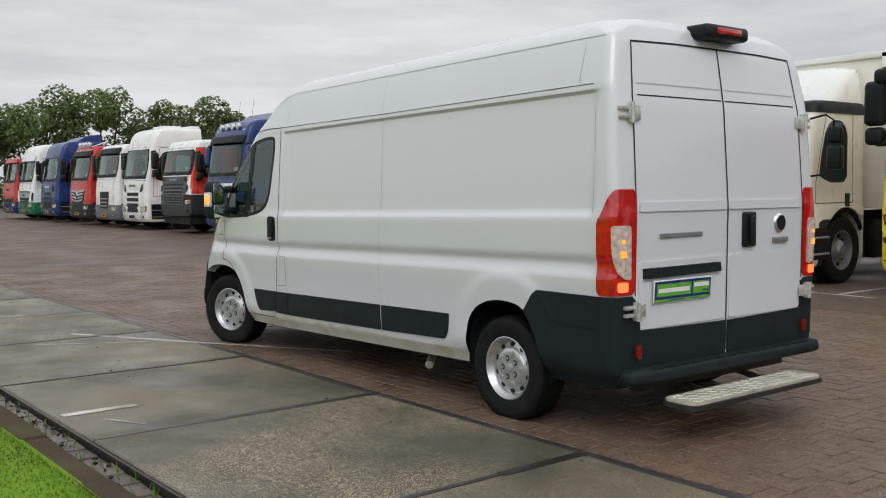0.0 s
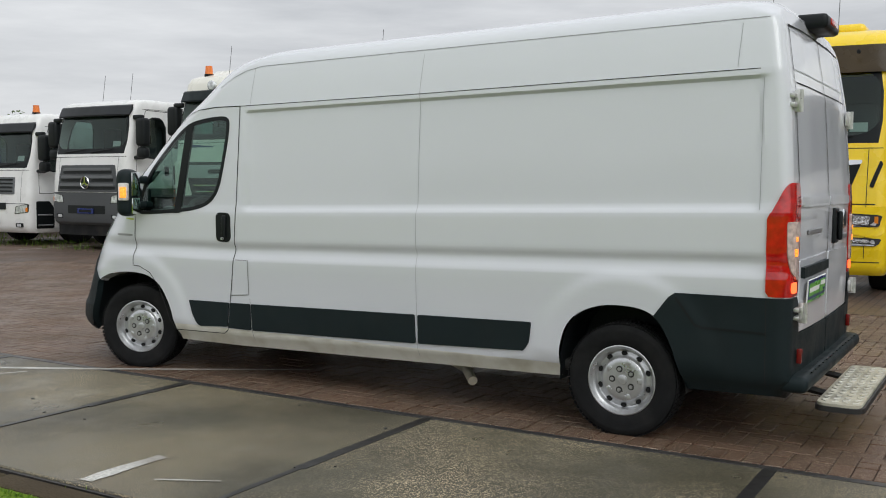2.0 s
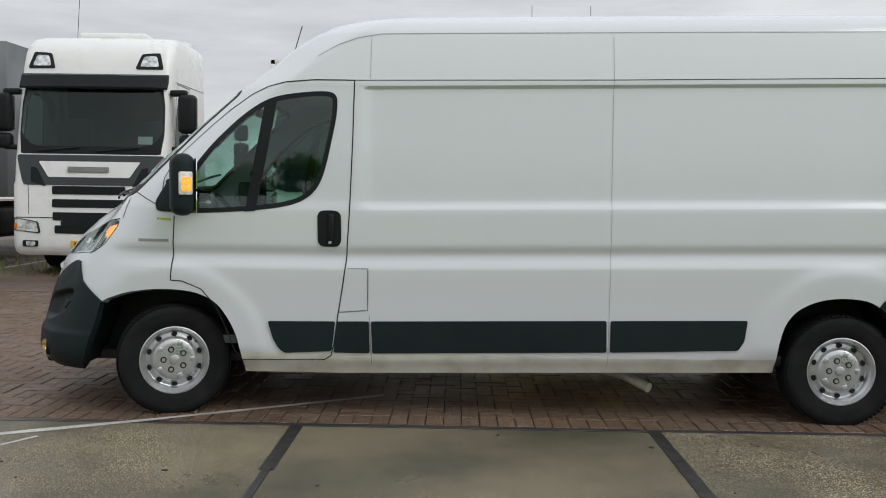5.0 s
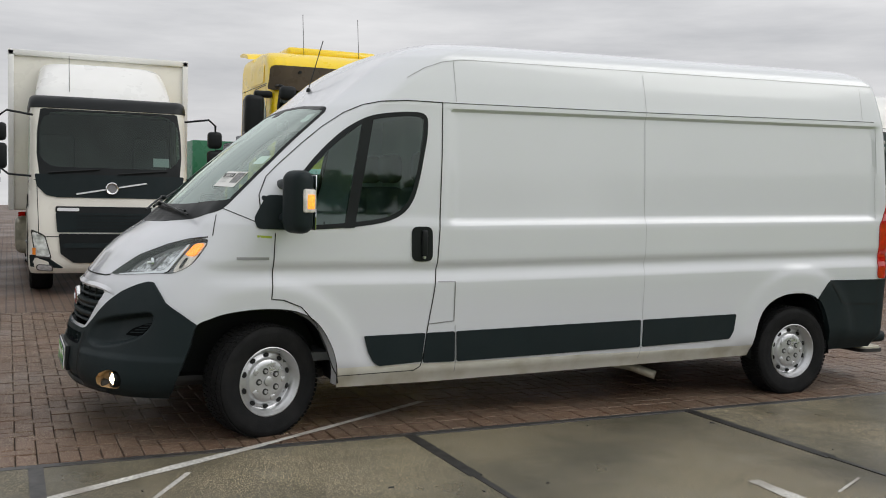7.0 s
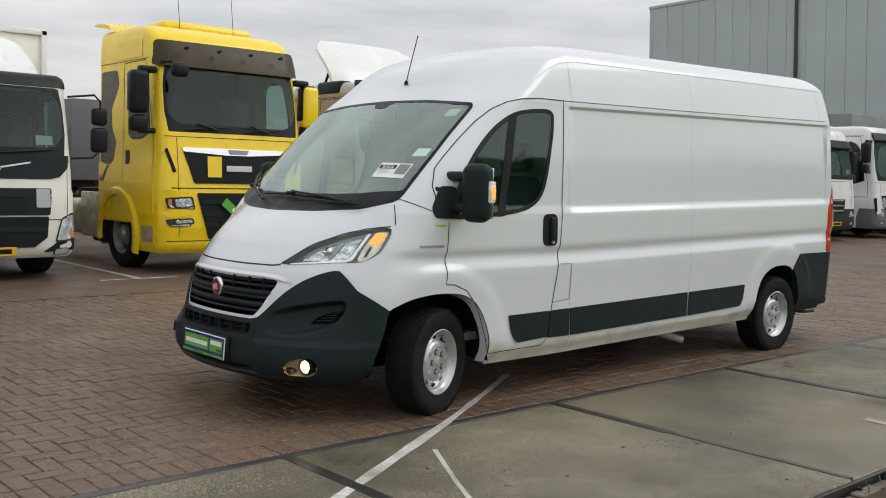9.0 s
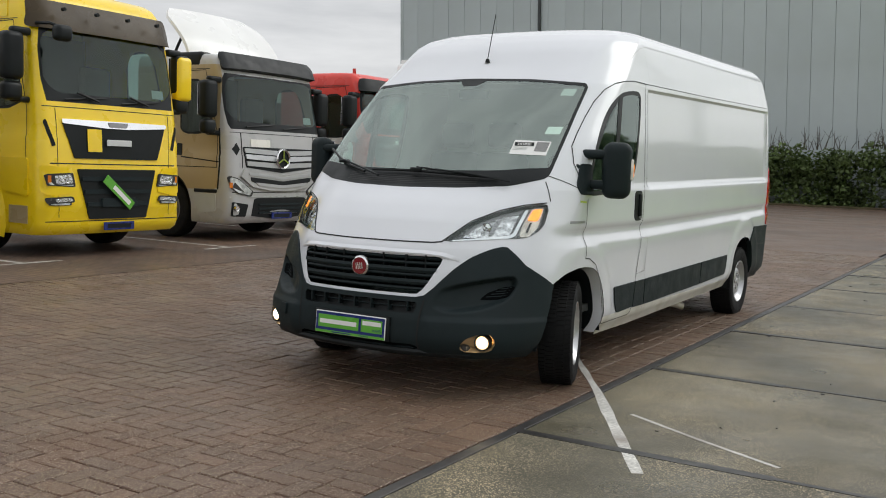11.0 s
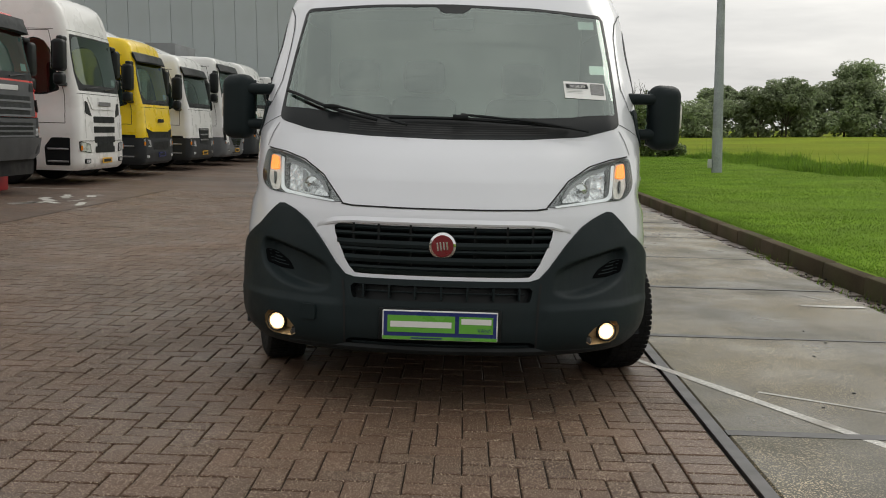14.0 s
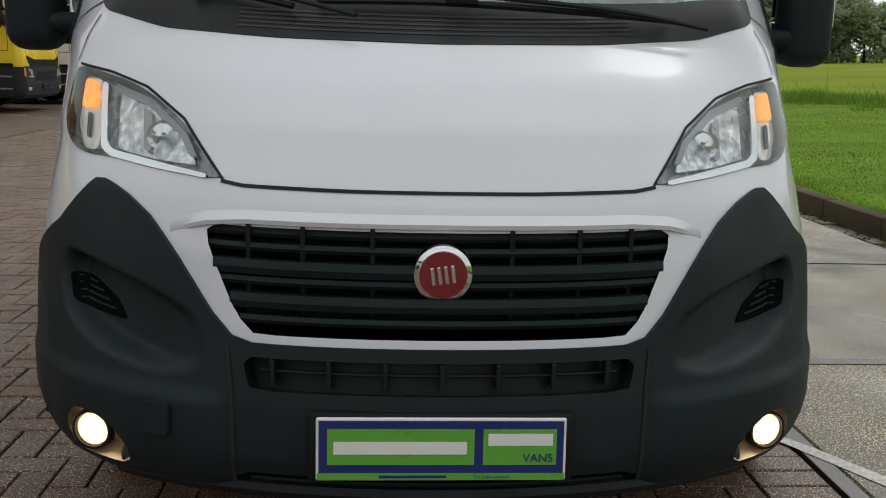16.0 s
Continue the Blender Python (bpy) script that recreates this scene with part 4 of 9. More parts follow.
part("bonnet_gap", nose_seam([(0.488, 0.927), (0.437, 0.920), (0.2, 0.917), (0, 0.917), (-0.2, 0.917), (-0.437, 0.920), (-0.488, 0.927)], 0.009), "gap", van)
for s in (-1, 1):
    part("bonnet_gap", nose_seam([(s * 0.484, 0.930), (s * 0.540, 0.990), (s * 0.596, 1.052), (s * 0.713, 1.120), (s * 0.825, 1.154), (s * 0.93, 1.172)], 0.007), "gap", van)
    part("bonnet_gap", seam_bm(VAN, [(s * 1.4, 4.36, 1.18), (s * 1.4, 4.345, 1.25), (s * 1.4, 4.33, 1.30)], (-s, 0, 0), 0.006, 0.002), "gap", van)
    part("pillar_seam", seam_bm(VAN, [(s * 1.4, 4.30, 1.34), (s * 1.4, 4.2, 1.295), (s * 1.4, 4.12, 1.26)], (-s, 0, 0), 0.005, 0.002), "gap", van)

# bumper details
for k in range(7):
    x = -0.36 + k * 0.12
    y = nose_y(x, 0.54)
    part("upright", box_bm((x - 0.005, y - 0.03, 0.511), (x + 0.005, y + 0.008, 0.57), 0.002, 1), "plastic", bumper)
part("cross_bar", tube_bm([(x, nose_y(x, 0.54) - 0.012, 0.54) for x in np.linspace(-0.385, 0.385, 15)], 0.004, 6), "plastic", bumper)
for z in (0.275, 0.298):
    part("under_slat", tube_bm([(x, nose_y(x, z) - 0.004, z) for x in np.linspace(-0.41, 0.41, 15)], 0.005, 6), "plastic", bumper)
for s in (-1, 1):
    part("bumper_joint", seam_bm(VAN, [(s * x, 5.8, z) for x, z in ((0.455, 0.585), (0.445, 0.50), (0.44, 0.40), (0.44, 0.30))], (0, -1, 0), 0.010, 0.0150), "gap", bumper)
    part("scoop_vent", patch_bm(BUMPER, [(s * x, 5.8, z) for x, z in rounded([(0.890, 0.676), (0.870, 0.618), (0.80, 0.594), (0.718, 0.592), (0.750, 0.632), (0.82, 0.668)], 0.012, 2)], (0, -1, 0), 0.004, 0.004, 0.03), "vent_dark", bumper)
    for k in range(4):
        a, b = Vector((0.748 + 0.02 * k, 0, 0.609 + 0.016 * k)), Vector((0.852 + 0.006 * k, 0, 0.618 + 0.016 * k))
        part("scoop_slat", seam_bm(BUMPER, [(s * a.x, 5.8, a.z), (s * b.x, 5.8, b.z)], (0, -1, 0), 0.005, 0.007), "plastic", bumper)
    fy = nose_y(s * 0.79, 0.35) + 0.024
    seat_m = Matrix.Translation((s * 0.79, fy - 0.012, 0.352)) @ pose(0, 0, 0, 0, 0, 90 - s * 14)
    fog = part("fog_lamp", lathe_bm([(0.0, 0.014), (0.015, 0.011), (0.025, 0.005), (0.030, 0.0)], 28), "fog_lit", bumper, "round lit fog lamp")
    fog.matrix_basis = seat_m
    # ring round the lamp emits by itself to give a halo
    halo = part("fog_glass", lathe_bm([(0.030, 0.0), (0.038, -0.003), (0.039, -0.02)], 28), "fog_glow", bumper)
    halo.matrix_basis = seat_m.copy()
    ring_ob = part("fog_bezel", lathe_bm([(0.039, -0.02), (0.041, 0.005), (0.047, 0.005), (0.052, -0.045)], 28), "black", bumper)
    ring_ob.matrix_basis = seat_m.copy()
part("lower_lip", tube_bm([(x, nose_y(x, 0.30) - 0.01, 0.275) for x in np.linspace(-0.72, 0.72, 25)], 0.022, 8), "black", bumper)
part("tow_cover", patch_bm(VAN, [(x, 5.8, z) for x, z in rounded([(0.64, 0.46), (0.57, 0.46), (0.57, 0.39), (0.64, 0.39)], 0.012)], (0, -1, 0), 0.0415, 0.01, 0.05), "plastic", bumper)


def writing(words, size, material, parent, m):
    """Words in the built-in font, standing upright and read from +y."""
    font = bpy.data.curves.new("writing", "FONT")
    font.body, font.size, font.align_x, font.extrude = words, size, "CENTER", 0.0004
    tmp = new("tmp", font)
    me = bpy.data.meshes.new_from_object(tmp.evaluated_get(bpy.context.evaluated_depsgraph_get()))
    bpy.data.objects.remove(tmp)
    me.materials.clear()
    me.materials.append(M[material])
    ob = new("writing", me)
    ob.parent = parent
    ob.matrix_basis = m @ pose(0, 0, 0, 90, 0, 180)
    return ob


def sign_plate(w, h, parent=None):
    """A dealer's sign in place of a number plate: blue with green fields and plain bars for the writing."""
    plate = part("advert_plate", box_bm((-w / 2, -0.004, -h / 2), (w / 2, 0.004, h / 2), 0.003, 1), "paper", None)
    part("blue_field", box_bm((-w / 2 + 0.006, 0.004, -h / 2 + 0.016), (w / 2 - 0.006, 0.0055, h / 2 - 0.006)), "plate_blue", plate)
    part("green_field", box_bm((-w * 0.455, 0.0055, -h * 0.24), (w * 0.13, 0.007, h * 0.33)), "plate_green", plate)
    part("green_field", box_bm((w * 0.165, 0.0055, -h * 0.24), (w * 0.46, 0.007, h * 0.33)), "plate_green", plate)
    part("green_band", box_bm((-w / 2 + 0.002, 0.004, -h / 2 + 0.002), (w / 2 - 0.002, 0.0056, -h / 2 + 0.017)), "plate_green", plate)
    bm = box_bm((-w * 0.43, 0.007, -h * 0.07), (w * 0.10, 0.008, h * 0.13))
    part("lettering_bar", bm, "paper", plate)
    part("lettering_bar", box_bm((w * 0.185, 0.007, h * 0.07), (w * 0.445, 0.008, h * 0.26)), "paper", plate)
    writing("VANS", h * 0.19, "plate_blue", plate, Matrix.Translation((-w * 0.385, 0.0080, -h * 0.19)))
    writing("Tot 2 jaar garantie", h * 0.075, "plate_blue", plate, Matrix.Translation((-w * 0.20, 0.0062, -h / 2 + 0.006)))
    part("small_lettering", box_bm((-w * 0.25, 0.0056, -h / 2 + 0.006), (w * 0.02, 0.0062, -h / 2 + 0.012)), "plate_blue", plate)
    for o in plate.children:
        if o.name.startswith("writing"):
            continue
        for v in o.data.vertices:
            v.co.x = -v.co.x
        o.data.flip_normals()
    if parent is not None:
        plate.parent = parent
    return tagged(plate, "blue and green advertising plate with white lettering")


plate = sign_plate(0.525, 0.135, van)
plate.matrix_basis = Matrix.Translation((0.0, 5.125, 0.40)) @ pose(0, 0, 0, 4, 0, 0)
part("plate_holder", box_bm((-0.28, 5.09, 0.325), (0.28, 5.118, 0.475), 0.006), "black", van)

# cowl, wipers, aerial
bm = bmesh.new()
for k in range(5):
    z0 = 1.262 + 0.011 * k
    seam_bm(VAN, [(x, 5.5, z0 + 0.05 * abs(x) ** 2) for x in np.linspace(-0.5, 0.5, 15)], (0, -1, 0), 0.006, 0.004, 1, bm)
part("cowl_vent", bm, "frame_black", van)


def on_screen(x, z, lift):
    p, n = drape(VAN, [(x, 6, z)], (0, -1, 0))[0]
    return p + n * lift


for pts, arm in (([(0.86, 1.46), (0.60, 1.365), (0.36, 1.31)], [(0.20, 1.275), (0.36, 1.315), (0.60, 1.37)]), ([(0.30, 1.325), (-0.06, 1.325), (-0.62, 1.30)], [(-0.70, 1.275), (-0.40, 1.31), (-0.06, 1.335)])):
    wiper = part("wiper", tube_bm([on_screen(x, z, 0.022) for x, z in curve_points(pts, 6)], 0.009, 6), "black", van, "black windscreen wiper")
    part("arm", tube_bm([on_screen(x, z, 0.04) for x, z in curve_points(arm, 5)], 0.007, 6), "black", wiper)
    q = on_screen(*pts[1], 0.035)
    part("clip", box_bm((q.x - 0.04, q.y - 0.015, q.z - 0.012), (q.x + 0.04, q.y + 0.015, q.z + 0.012), 0.006), "black", wiper)
a0 = drape(VAN, [(0, 3.53, 4)], (0, 0, -1), 0)[0][0]
aerial = part("aerial", lathe_bm([(0.0, 0.03), (0.012, 0.025), (0.018, 0.0)], 12), "black", van, "thin black roof aerial")
aerial.matrix_basis = Matrix.Translation(a0) @ pose(0, 0, 0, 0, -90, 0)
part("rod", tube_bm([a0 + Vector((0, 0, 0.02)), a0 + Vector((0, -0.10, 0.36))], 0.0035, 6), "black", van)

# paper sheet and stickers behind the windscreen
sheet = patch_bm(VAN, [(x, 6, z) for x, z in ((-0.60, 1.558), (-0.825, 1.553), (-0.83, 1.462), (-0.605, 1.467))], (0, -1, 0), 0.004, 0.001, 0.1)
sheet_ob = part("price_sheet", sheet, "paper", van, "white paper sheet behind the windscreen")
font = bpy.data.curves.new("number", "FONT")
font.body, font.size, font.align_x, font.extrude = "303820", 0.034, "CENTER", 0.0004
tmp = new("tmp", font)
dg = bpy.context.evaluated_depsgraph_get()
txt = bpy.data.meshes.new_from_object(tmp.evaluated_get(dg))
bpy.data.objects.remove(tmp)
p, n = drape(VAN, [(-0.672, 6, 1.532)], (0, -1, 0))[0]
turn = n.to_track_quat("Z", "Y").to_matrix().to_4x4()
nb = part("number_box", box_bm((-0.062, -0.016, 0), (0.062, 0.016, 0.001), m=Matrix.Translation(p + n * 0.0045) @ turn), "black", sheet_ob)
txt.materials.clear()
txt.materials.append(M["paper"])
num = new("number", txt)
num.parent = sheet_ob
num.matrix_basis = Matrix.Translation(p + n * 0.0062) @ turn @ Matrix.Translation((0, -0.012, 0)) @ Matrix.Scale(0.9, 4)
part("code_patch", patch_bm(VAN, [(x, 6, z) for x, z in ((-0.745, 1.548), (-0.818, 1.546), (-0.820, 1.486), (-0.747, 1.488))], (0, -1, 0), 0.0055, 0.001, 0.1), mat("grey_code_patch", (0.25, 0.25, 0.25), 0.7, vary=0.6, scale=160.0), sheet_ob)
for k in range(3):
    z = 1.512 - 0.008 * k
    part("print_bar", patch_bm(VAN, [(x, 6, zz) for x, zz in ((-0.615, z), (-0.70, z), (-0.70, z - 0.002), (-0.615, z - 0.002))], (0, -1, 0), 0.0055, 0.0005, 0.2), "grey_trim", sheet_ob)
for x, z in ((-0.76, 1.93), (-0.80, 1.66)):
    part("sticker", patch_bm(VAN, [(x + 0.045, 6, z), (x - 0.045, 6, z), (x - 0.045, 6, z - 0.05), (x + 0.045, 6, z - 0.05)], (0, -1, 0), -0.006, 0.001, 0.1), "grey_trim" if z > 1.8 else "paper", van)

# door mirrors: two arms, housing, glass and indicator
for s in (-1, 1):
    c = Matrix.Translation((s * 1.19, 3.92, 0))
    swing = c @ pose(0, 0, 0, 0, 0, -s * 24) @ c.inverted()
    mirror = part("door_mirror", box_bm((s * 1.10, 3.865, 1.205), (s * 1.285, 4.0, 1.565), 0.06, 5, swing), "plastic", van, "large dark door mirror on two arms")
    for z in (1.29, 1.485):
        part("arm", box_bm((s * 0.96, 3.90, z - 0.03), (s * 1.16, 4.0, z + 0.03), 0.025, 3), "plastic", mirror)
    part("mount", box_bm((s * 0.955, 3.93, 1.235), (s * 1.0, 4.09, 1.42), 0.018, 3), "plastic", mirror)
    part("mirror_glass", box_bm((s * 1.125, 3.858, 1.36), (s * 1.27, 3.866, 1.54), 0.02, 2, swing), "chrome", mirror)
    part("wide_glass", box_bm((s * 1.125, 3.858, 1.225), (s * 1.27, 3.866, 1.345), 0.02, 2, swing), "chrome", mirror)
    part("indicator_lens", box_bm((s * 1.262, 3.885, 1.325), (s * 1.298, 3.965, 1.46), 0.012, 2, swing), "pale_lens", mirror)
    part("lit_indicator", box_bm((s * 1.27, 3.895, 1.345), (s * 1.302, 3.95, 1.43), 0.008, 2, swing), "amber_lit", mirror)

# ---- van rear ----
def rear_pts(outline):
    return [(x, -3.0, z) for x, z in outline]


RW = (0, 1, 0)
slit = [(0.0, 2.34), (0.0, 1.3), (0.0, 0.46)]
part("rear_door_gap", seam_bm(VAN, rear_pts(slit), RW, 0.012, 0.003), "gap", van)
for s in (-1, 1):
    part("rear_door_gap", seam_bm(VAN, rear_pts([(0, 2.345), (s * 0.4, 2.345), (s * 0.80, 2.335)]), RW, 0.012, 0.003), "gap", van)
    part("rear_door_gap", seam_bm(VAN, rear_pts([(s * 0.80, 2.335), (s * 0.845, 2.0), (s * 0.855, 1.48), (s * 0.858, 0.86)]), RW, 0.010, 0.003), "gap", van)
    # flat dark and grey strips draw the shade of the doors' pressed lines
    for z0, z1 in ((2.09, 2.115), (2.02, 2.045)):
        part("pressed_line", seam_bm(VAN, rear_pts([(s * 0.02, z0), (s * 0.8, z0)]), RW, 0.008, 0.002), "gap" if z0 < 2.05 else "grey_trim", van)
    part("raised_rib", patch_bm(VAN, rear_pts(rounded([(s * 0.02, 1.40), (s * 0.83, 1.40), (s * 0.83, 1.345), (s * 0.02, 1.345)], 0.01)), RW, 0.010, 0.012, 0.2), "white", van)
    part("raised_panel", patch_bm(VAN, rear_pts(rounded([(s * 0.02, 1.06), (s * 0.83, 1.05), (s * 0.83, 0.66), (s * 0.02, 0.66)], 0.02)), RW, 0.008, 0.01, 0.2), "white", van)
    part("kick_panel", patch_bm(VAN, rear_pts([(s * 0.012, 0.645), (s * 0.84, 0.655), (s * 0.84, 0.42), (s * 0.012, 0.42)]), RW, 0.012, 0.02, 0.2), "plastic", van)
    for z, dz in ((1.915, 0.06), (0.775, 0.055)):
        bm = bmesh.new()
        sy = -0.885 if z > 1.5 else -0.935
        add_box(bm, (s * 0.86, sy - 0.03, z - dz), (s * 0.90, sy, z + dz), 0.008)
        add_box(bm, (s * 0.80, sy - 0.022, z - dz * 0.7), (s * 0.88, sy - 0.006, z + dz * 0.7), 0.006)
        add_box(bm, (s * 0.885, sy - 0.02, z - dz * 0.6), (s * 0.97, sy + 0.01, z - dz * 0.2), 0.005)
        add_box(bm, (s * 0.885, sy - 0.02, z + dz * 0.2), (s * 0.97, sy + 0.01, z + dz * 0.6), 0.005)
        add_cyl(bm, (s * 0.885, sy - 0.036, z - dz), (s * 0.885, sy - 0.036, z + dz), 0.012, seg=10)
        part("hinge", bm, mat("bare_hinge_steel", (0.62, 0.62, 0.60), 0.35, metal=0.6, vary=0.2, scale=30.0) if s < 0 and z > 1.5 else bpy.data.materials["bare_hinge_steel"], van, "pale steel door hinge")
    part("reflector", box_bm((s * 0.855 - 0.02, -0.955, 0.495), (s * 0.855 + 0.02, -0.93, 0.575), 0.004), mat("dark_red_reflector", (0.18, 0.01, 0.008), 0.2) if s < 0 else bpy.data.materials["dark_red_reflector"], van)
part("tail_bar", patch_bm(VAN, rear_pts([(-0.80, 1.015), (-0.10, 1.02), (-0.09, 0.965), (-0.80, 0.955)]), RW, 0.03, 0.03, 0.2), "plastic", van)
rplate = sign_plate(0.54, 0.13, van)
rplate.matrix_basis = Matrix.Translation((-0.465, -0.952, 0.875)) @ pose(0, 0, 0, -3, 0, 180)
rhandle = part("rear_handle", box_bm((0.15, -0.955, 1.10), (0.285, -0.925, 1.325), 0.02, 4), "black", van, "black rear door handle")
part("grip", box_bm((0.19, -0.985, 1.12), (0.235, -0.955, 1.305), 0.015, 3), "black", rhandle)
part("lock", cyl_bm((0.25, -0.96, 1.14), (0.25, -0.952, 1.14), 0.012), "steel", rhandle)
rb = part("rear_badge", lathe_bm([(0.0, 0.012), (0.05, 0.012), (0.062, 0.006), (0.066, 0.0), (0.066, -0.02)], 28), "chrome", van, "round chrome rear badge")
rb.matrix_basis = Matrix.Translation((0.57, -0.935, 1.245)) @ pose(0, 0, 0, 0, 0, -90)
part("field", lathe_bm([(0.0, 0.014), (0.05, 0.013)], 28), "black", rb)
part("name_bar", box_bm((0.49, -0.945, 1.115), (0.66, -0.93, 1.15), 0.004), "midgrey_trim", van)
part("name_bar", box_bm((-0.66, -0.942, 1.187), (-0.26, -0.930, 1.215), 0.004, 1), "midgrey_trim", van)
brake = part("high_brake_lamp", box_bm((-0.215, -0.93, 2.395), (0.215, -0.73, 2.485), 0.03, 3), "black", van, "black high brake lamp with red lens")
part("lens", box_bm((-0.12, -0.938, 2.425), (0.12, -0.92, 2.465), 0.008), "red_lens", brake)
part("step_bumper", box_bm((-0.975, -1.01, 0.345), (0.975, -0.84, 0.438), 0.04, 4), "plastic", van, "ribbed dark plastic step bumper")
bm = bmesh.new()
for k in range(14):
    x = -0.78 + 0.12 * k
    add_box(bm, (x, -1.0, 0.434), (x + 0.09, -0.99, 0.439))
    add_box(bm, (x, -0.97, 0.434), (x + 0.09, -0.96, 0.439))
part("tread_rib", bm, "plastic", van)

# drop-down step board on brackets
def plank(x0, x1, y0, y1, z0, z1, r):
    edge = rounded([(x0, y0), (x1, y0), (x1, y1), (x0, y1)], r, 6)
    return loft_bm([[Vector((x, y, z)) for x, y in edge] for z in (z0, z1)])


board = part("step_board", plank(-0.73, 0.60, -1.245, -1.01, 0.240, 0.265, 0.07), "alu", van, "worn chequer-plate rear step board")
part("rubber_edge", plank(-0.745, 0.615, -1.26, -1.0, 0.222, 0.250, 0.08), "frame_black", board)
bm = bmesh.new()
for i in range(26):
    for j in range(4):
        a = 45 if (i + j) % 2 else -45
        add_box(bm, (-0.022, -0.005, 0), (0.022, 0.005, 0.004), m=Matrix.Translation((-0.66 + i * 0.047, -1.21 + j * 0.055, 0.265)) @ pose(0, 0, 0, 0, 0, a))
part("tread_lug", bm, "sill", board)
for x in (-0.25, 0.35):
    part("bracket", tube_bm([(x, -1.16, 0.212), (x, -1.0, 0.222), (x, -0.55, 0.30)], 0.022, 6), "frame_black", board)
part("cross_beam", box_bm((-0.75, -0.86, 0.27), (0.75, -0.78, 0.35), 0.01), "frame_black", board)

# wheels
TYRE = [(0.198, -0.085), (0.212, -0.098), (0.262, -0.108), (0.305, -0.107), (0.324, -0.096), (0.331, -0.08), (0.334, -0.03), (0.334, 0.03), (0.331, 0.08), (0.324, 0.096), (0.305, 0.107), (0.285, 0.1085), (0.28, 0.107), (0.262, 0.108), (0.212, 0.098), (0.198, 0.085)]
RIM = [(0.198, 0.090), (0.206, 0.098), (0.200, 0.10), (0.193, 0.090), (0.187, 0.076), (0.181, 0.071), (0.175, 0.060), (0.169, 0.046), (0.163, 0.043), (0.142, 0.049), (0.134, 0.056), (0.130, 0.066), (0.122, 0.072), (0.095, 0.075), (0.030, 0.075), (0.027, 0.083), (0.018, 0.086), (0.0, 0.086)]


def wheel(parent, x, y, s, steer=0.0):
    w = empty("wheel", "silver steel wheel with a black tyre", "")
    w.parent = parent
    w.matrix_basis = Matrix.Translation((x, y, AXLE_Z - 0.011)) @ pose(0, 0, 0, 0, 0, steer) @ Matrix.Rotation(0 if s > 0 else math.pi, 4, "Z")
    part("tyre", lathe_bm(TYRE, 72), "rubber", w)
    bm = bmesh.new()
    for k in range(72):
        m = Matrix.Rotation(6.283185 * k / 72, 4, "X")
        for x0, x1, o in ((0.062, 0.098, 0), (-0.098, -0.062, 0.5), (0.004, 0.055, 0.3), (-0.055, -0.004, 0.8)):
            q = Matrix.Rotation(6.283185 * o / 72, 4, "X")
            add_box(bm, (x0, -0.0105, 0.331), (x1, 0.0105, 0.3385 if abs(x0) < 0.07 and abs(x1) < 0.07 else 0.336), m=m @ q)
    part("tread_block", bm, "rubber", w)
    rim = part("rim", lathe_bm(RIM, 60), "steel", w)
    hole = bmesh.new()
    bmesh.ops.create_cone(hole, cap_ends=True, segments=16, radius1=0.0155, radius2=0.0155, depth=0.014, matrix=Matrix.Translation((0.0450, 0, 0.1525)) @ pose(0, 0, 0, 0, 90 - 17, 0) @ Matrix.Diagonal((0.85, 1.15, 1, 1)))
    spoke = box_bm((0.066, -0.017, 0.088), (0.0785, 0.017, 0.119), 0.005, 2)
    # holes and wells are solid dark discs, their inner shade put into the colour
    for name, bm, material, n, o in (("vent_hole", hole, "hub_shadow", 10, 0.0), ("nut_well", cyl_bm((0.070, 0, 0.064), (0.0764, 0, 0.064), 0.0195), "frame_black", 5, 0.25),
                                     ("wheel_nut", cyl_bm((0.070, 0, 0.064), (0.084, 0, 0.064), 0.0115, None, 6), "steel", 5, 0.25), ("cover_spoke", spoke, "steel", 5, 0.75)):
        first = part(name, bm, material, rim)
        first.matrix_basis = Matrix.Rotation(6.283185 * o / n, 4, "X")
        for k in range(1, n):
            c = new(name, first.data)
            c.parent = rim
            c.matrix_basis = Matrix.Rotation(6.283185 * (k + o) / n, 4, "X")
    return w


for s in (-1, 1):
    wheel(van, s * 0.915, AXLE_R + 0.005, s)
    wheel(van, s * 0.915, AXLE_F + 0.005, s, 18.0)
part("axle", cyl_bm((-0.85, AXLE_R, 0.33), (0.85, AXLE_R, 0.33), 0.045), "frame_black", van)
part("axle", cyl_bm((-0.80, AXLE_F, 0.33), (0.80, AXLE_F, 0.33), 0.035), "frame_black", van)

# underside, exhaust
part("floor_pan", box_bm((-0.93, -0.80, 0.33), (0.93, 3.6, 0.40), 0.02), "frame_black", van)
part("engine_tray", box_bm((-0.72, 3.6, 0.27), (0.72, 4.95, 0.34), 0.03), "frame_black", van)
part("exhaust", tube_bm([(-0.40, 2.2, 0.30), (-0.55, 1.5, 0.26), (-0.66, 1.25, 0.215), (-0.80, 1.12, 0.165)], 0.032, 12), "alu", van, "exhaust pipe pointing down behind the sill")
part("spare_cradle", box_bm((-0.45, -0.75, 0.24), (0.35, 0.35, 0.33), 0.05, 3), "frame_black", van)
part("jack_rail", box_bm((-0.97, -0.82, 0.345), (-0.93, -0.38, 0.375), 0.008), "sill", van)

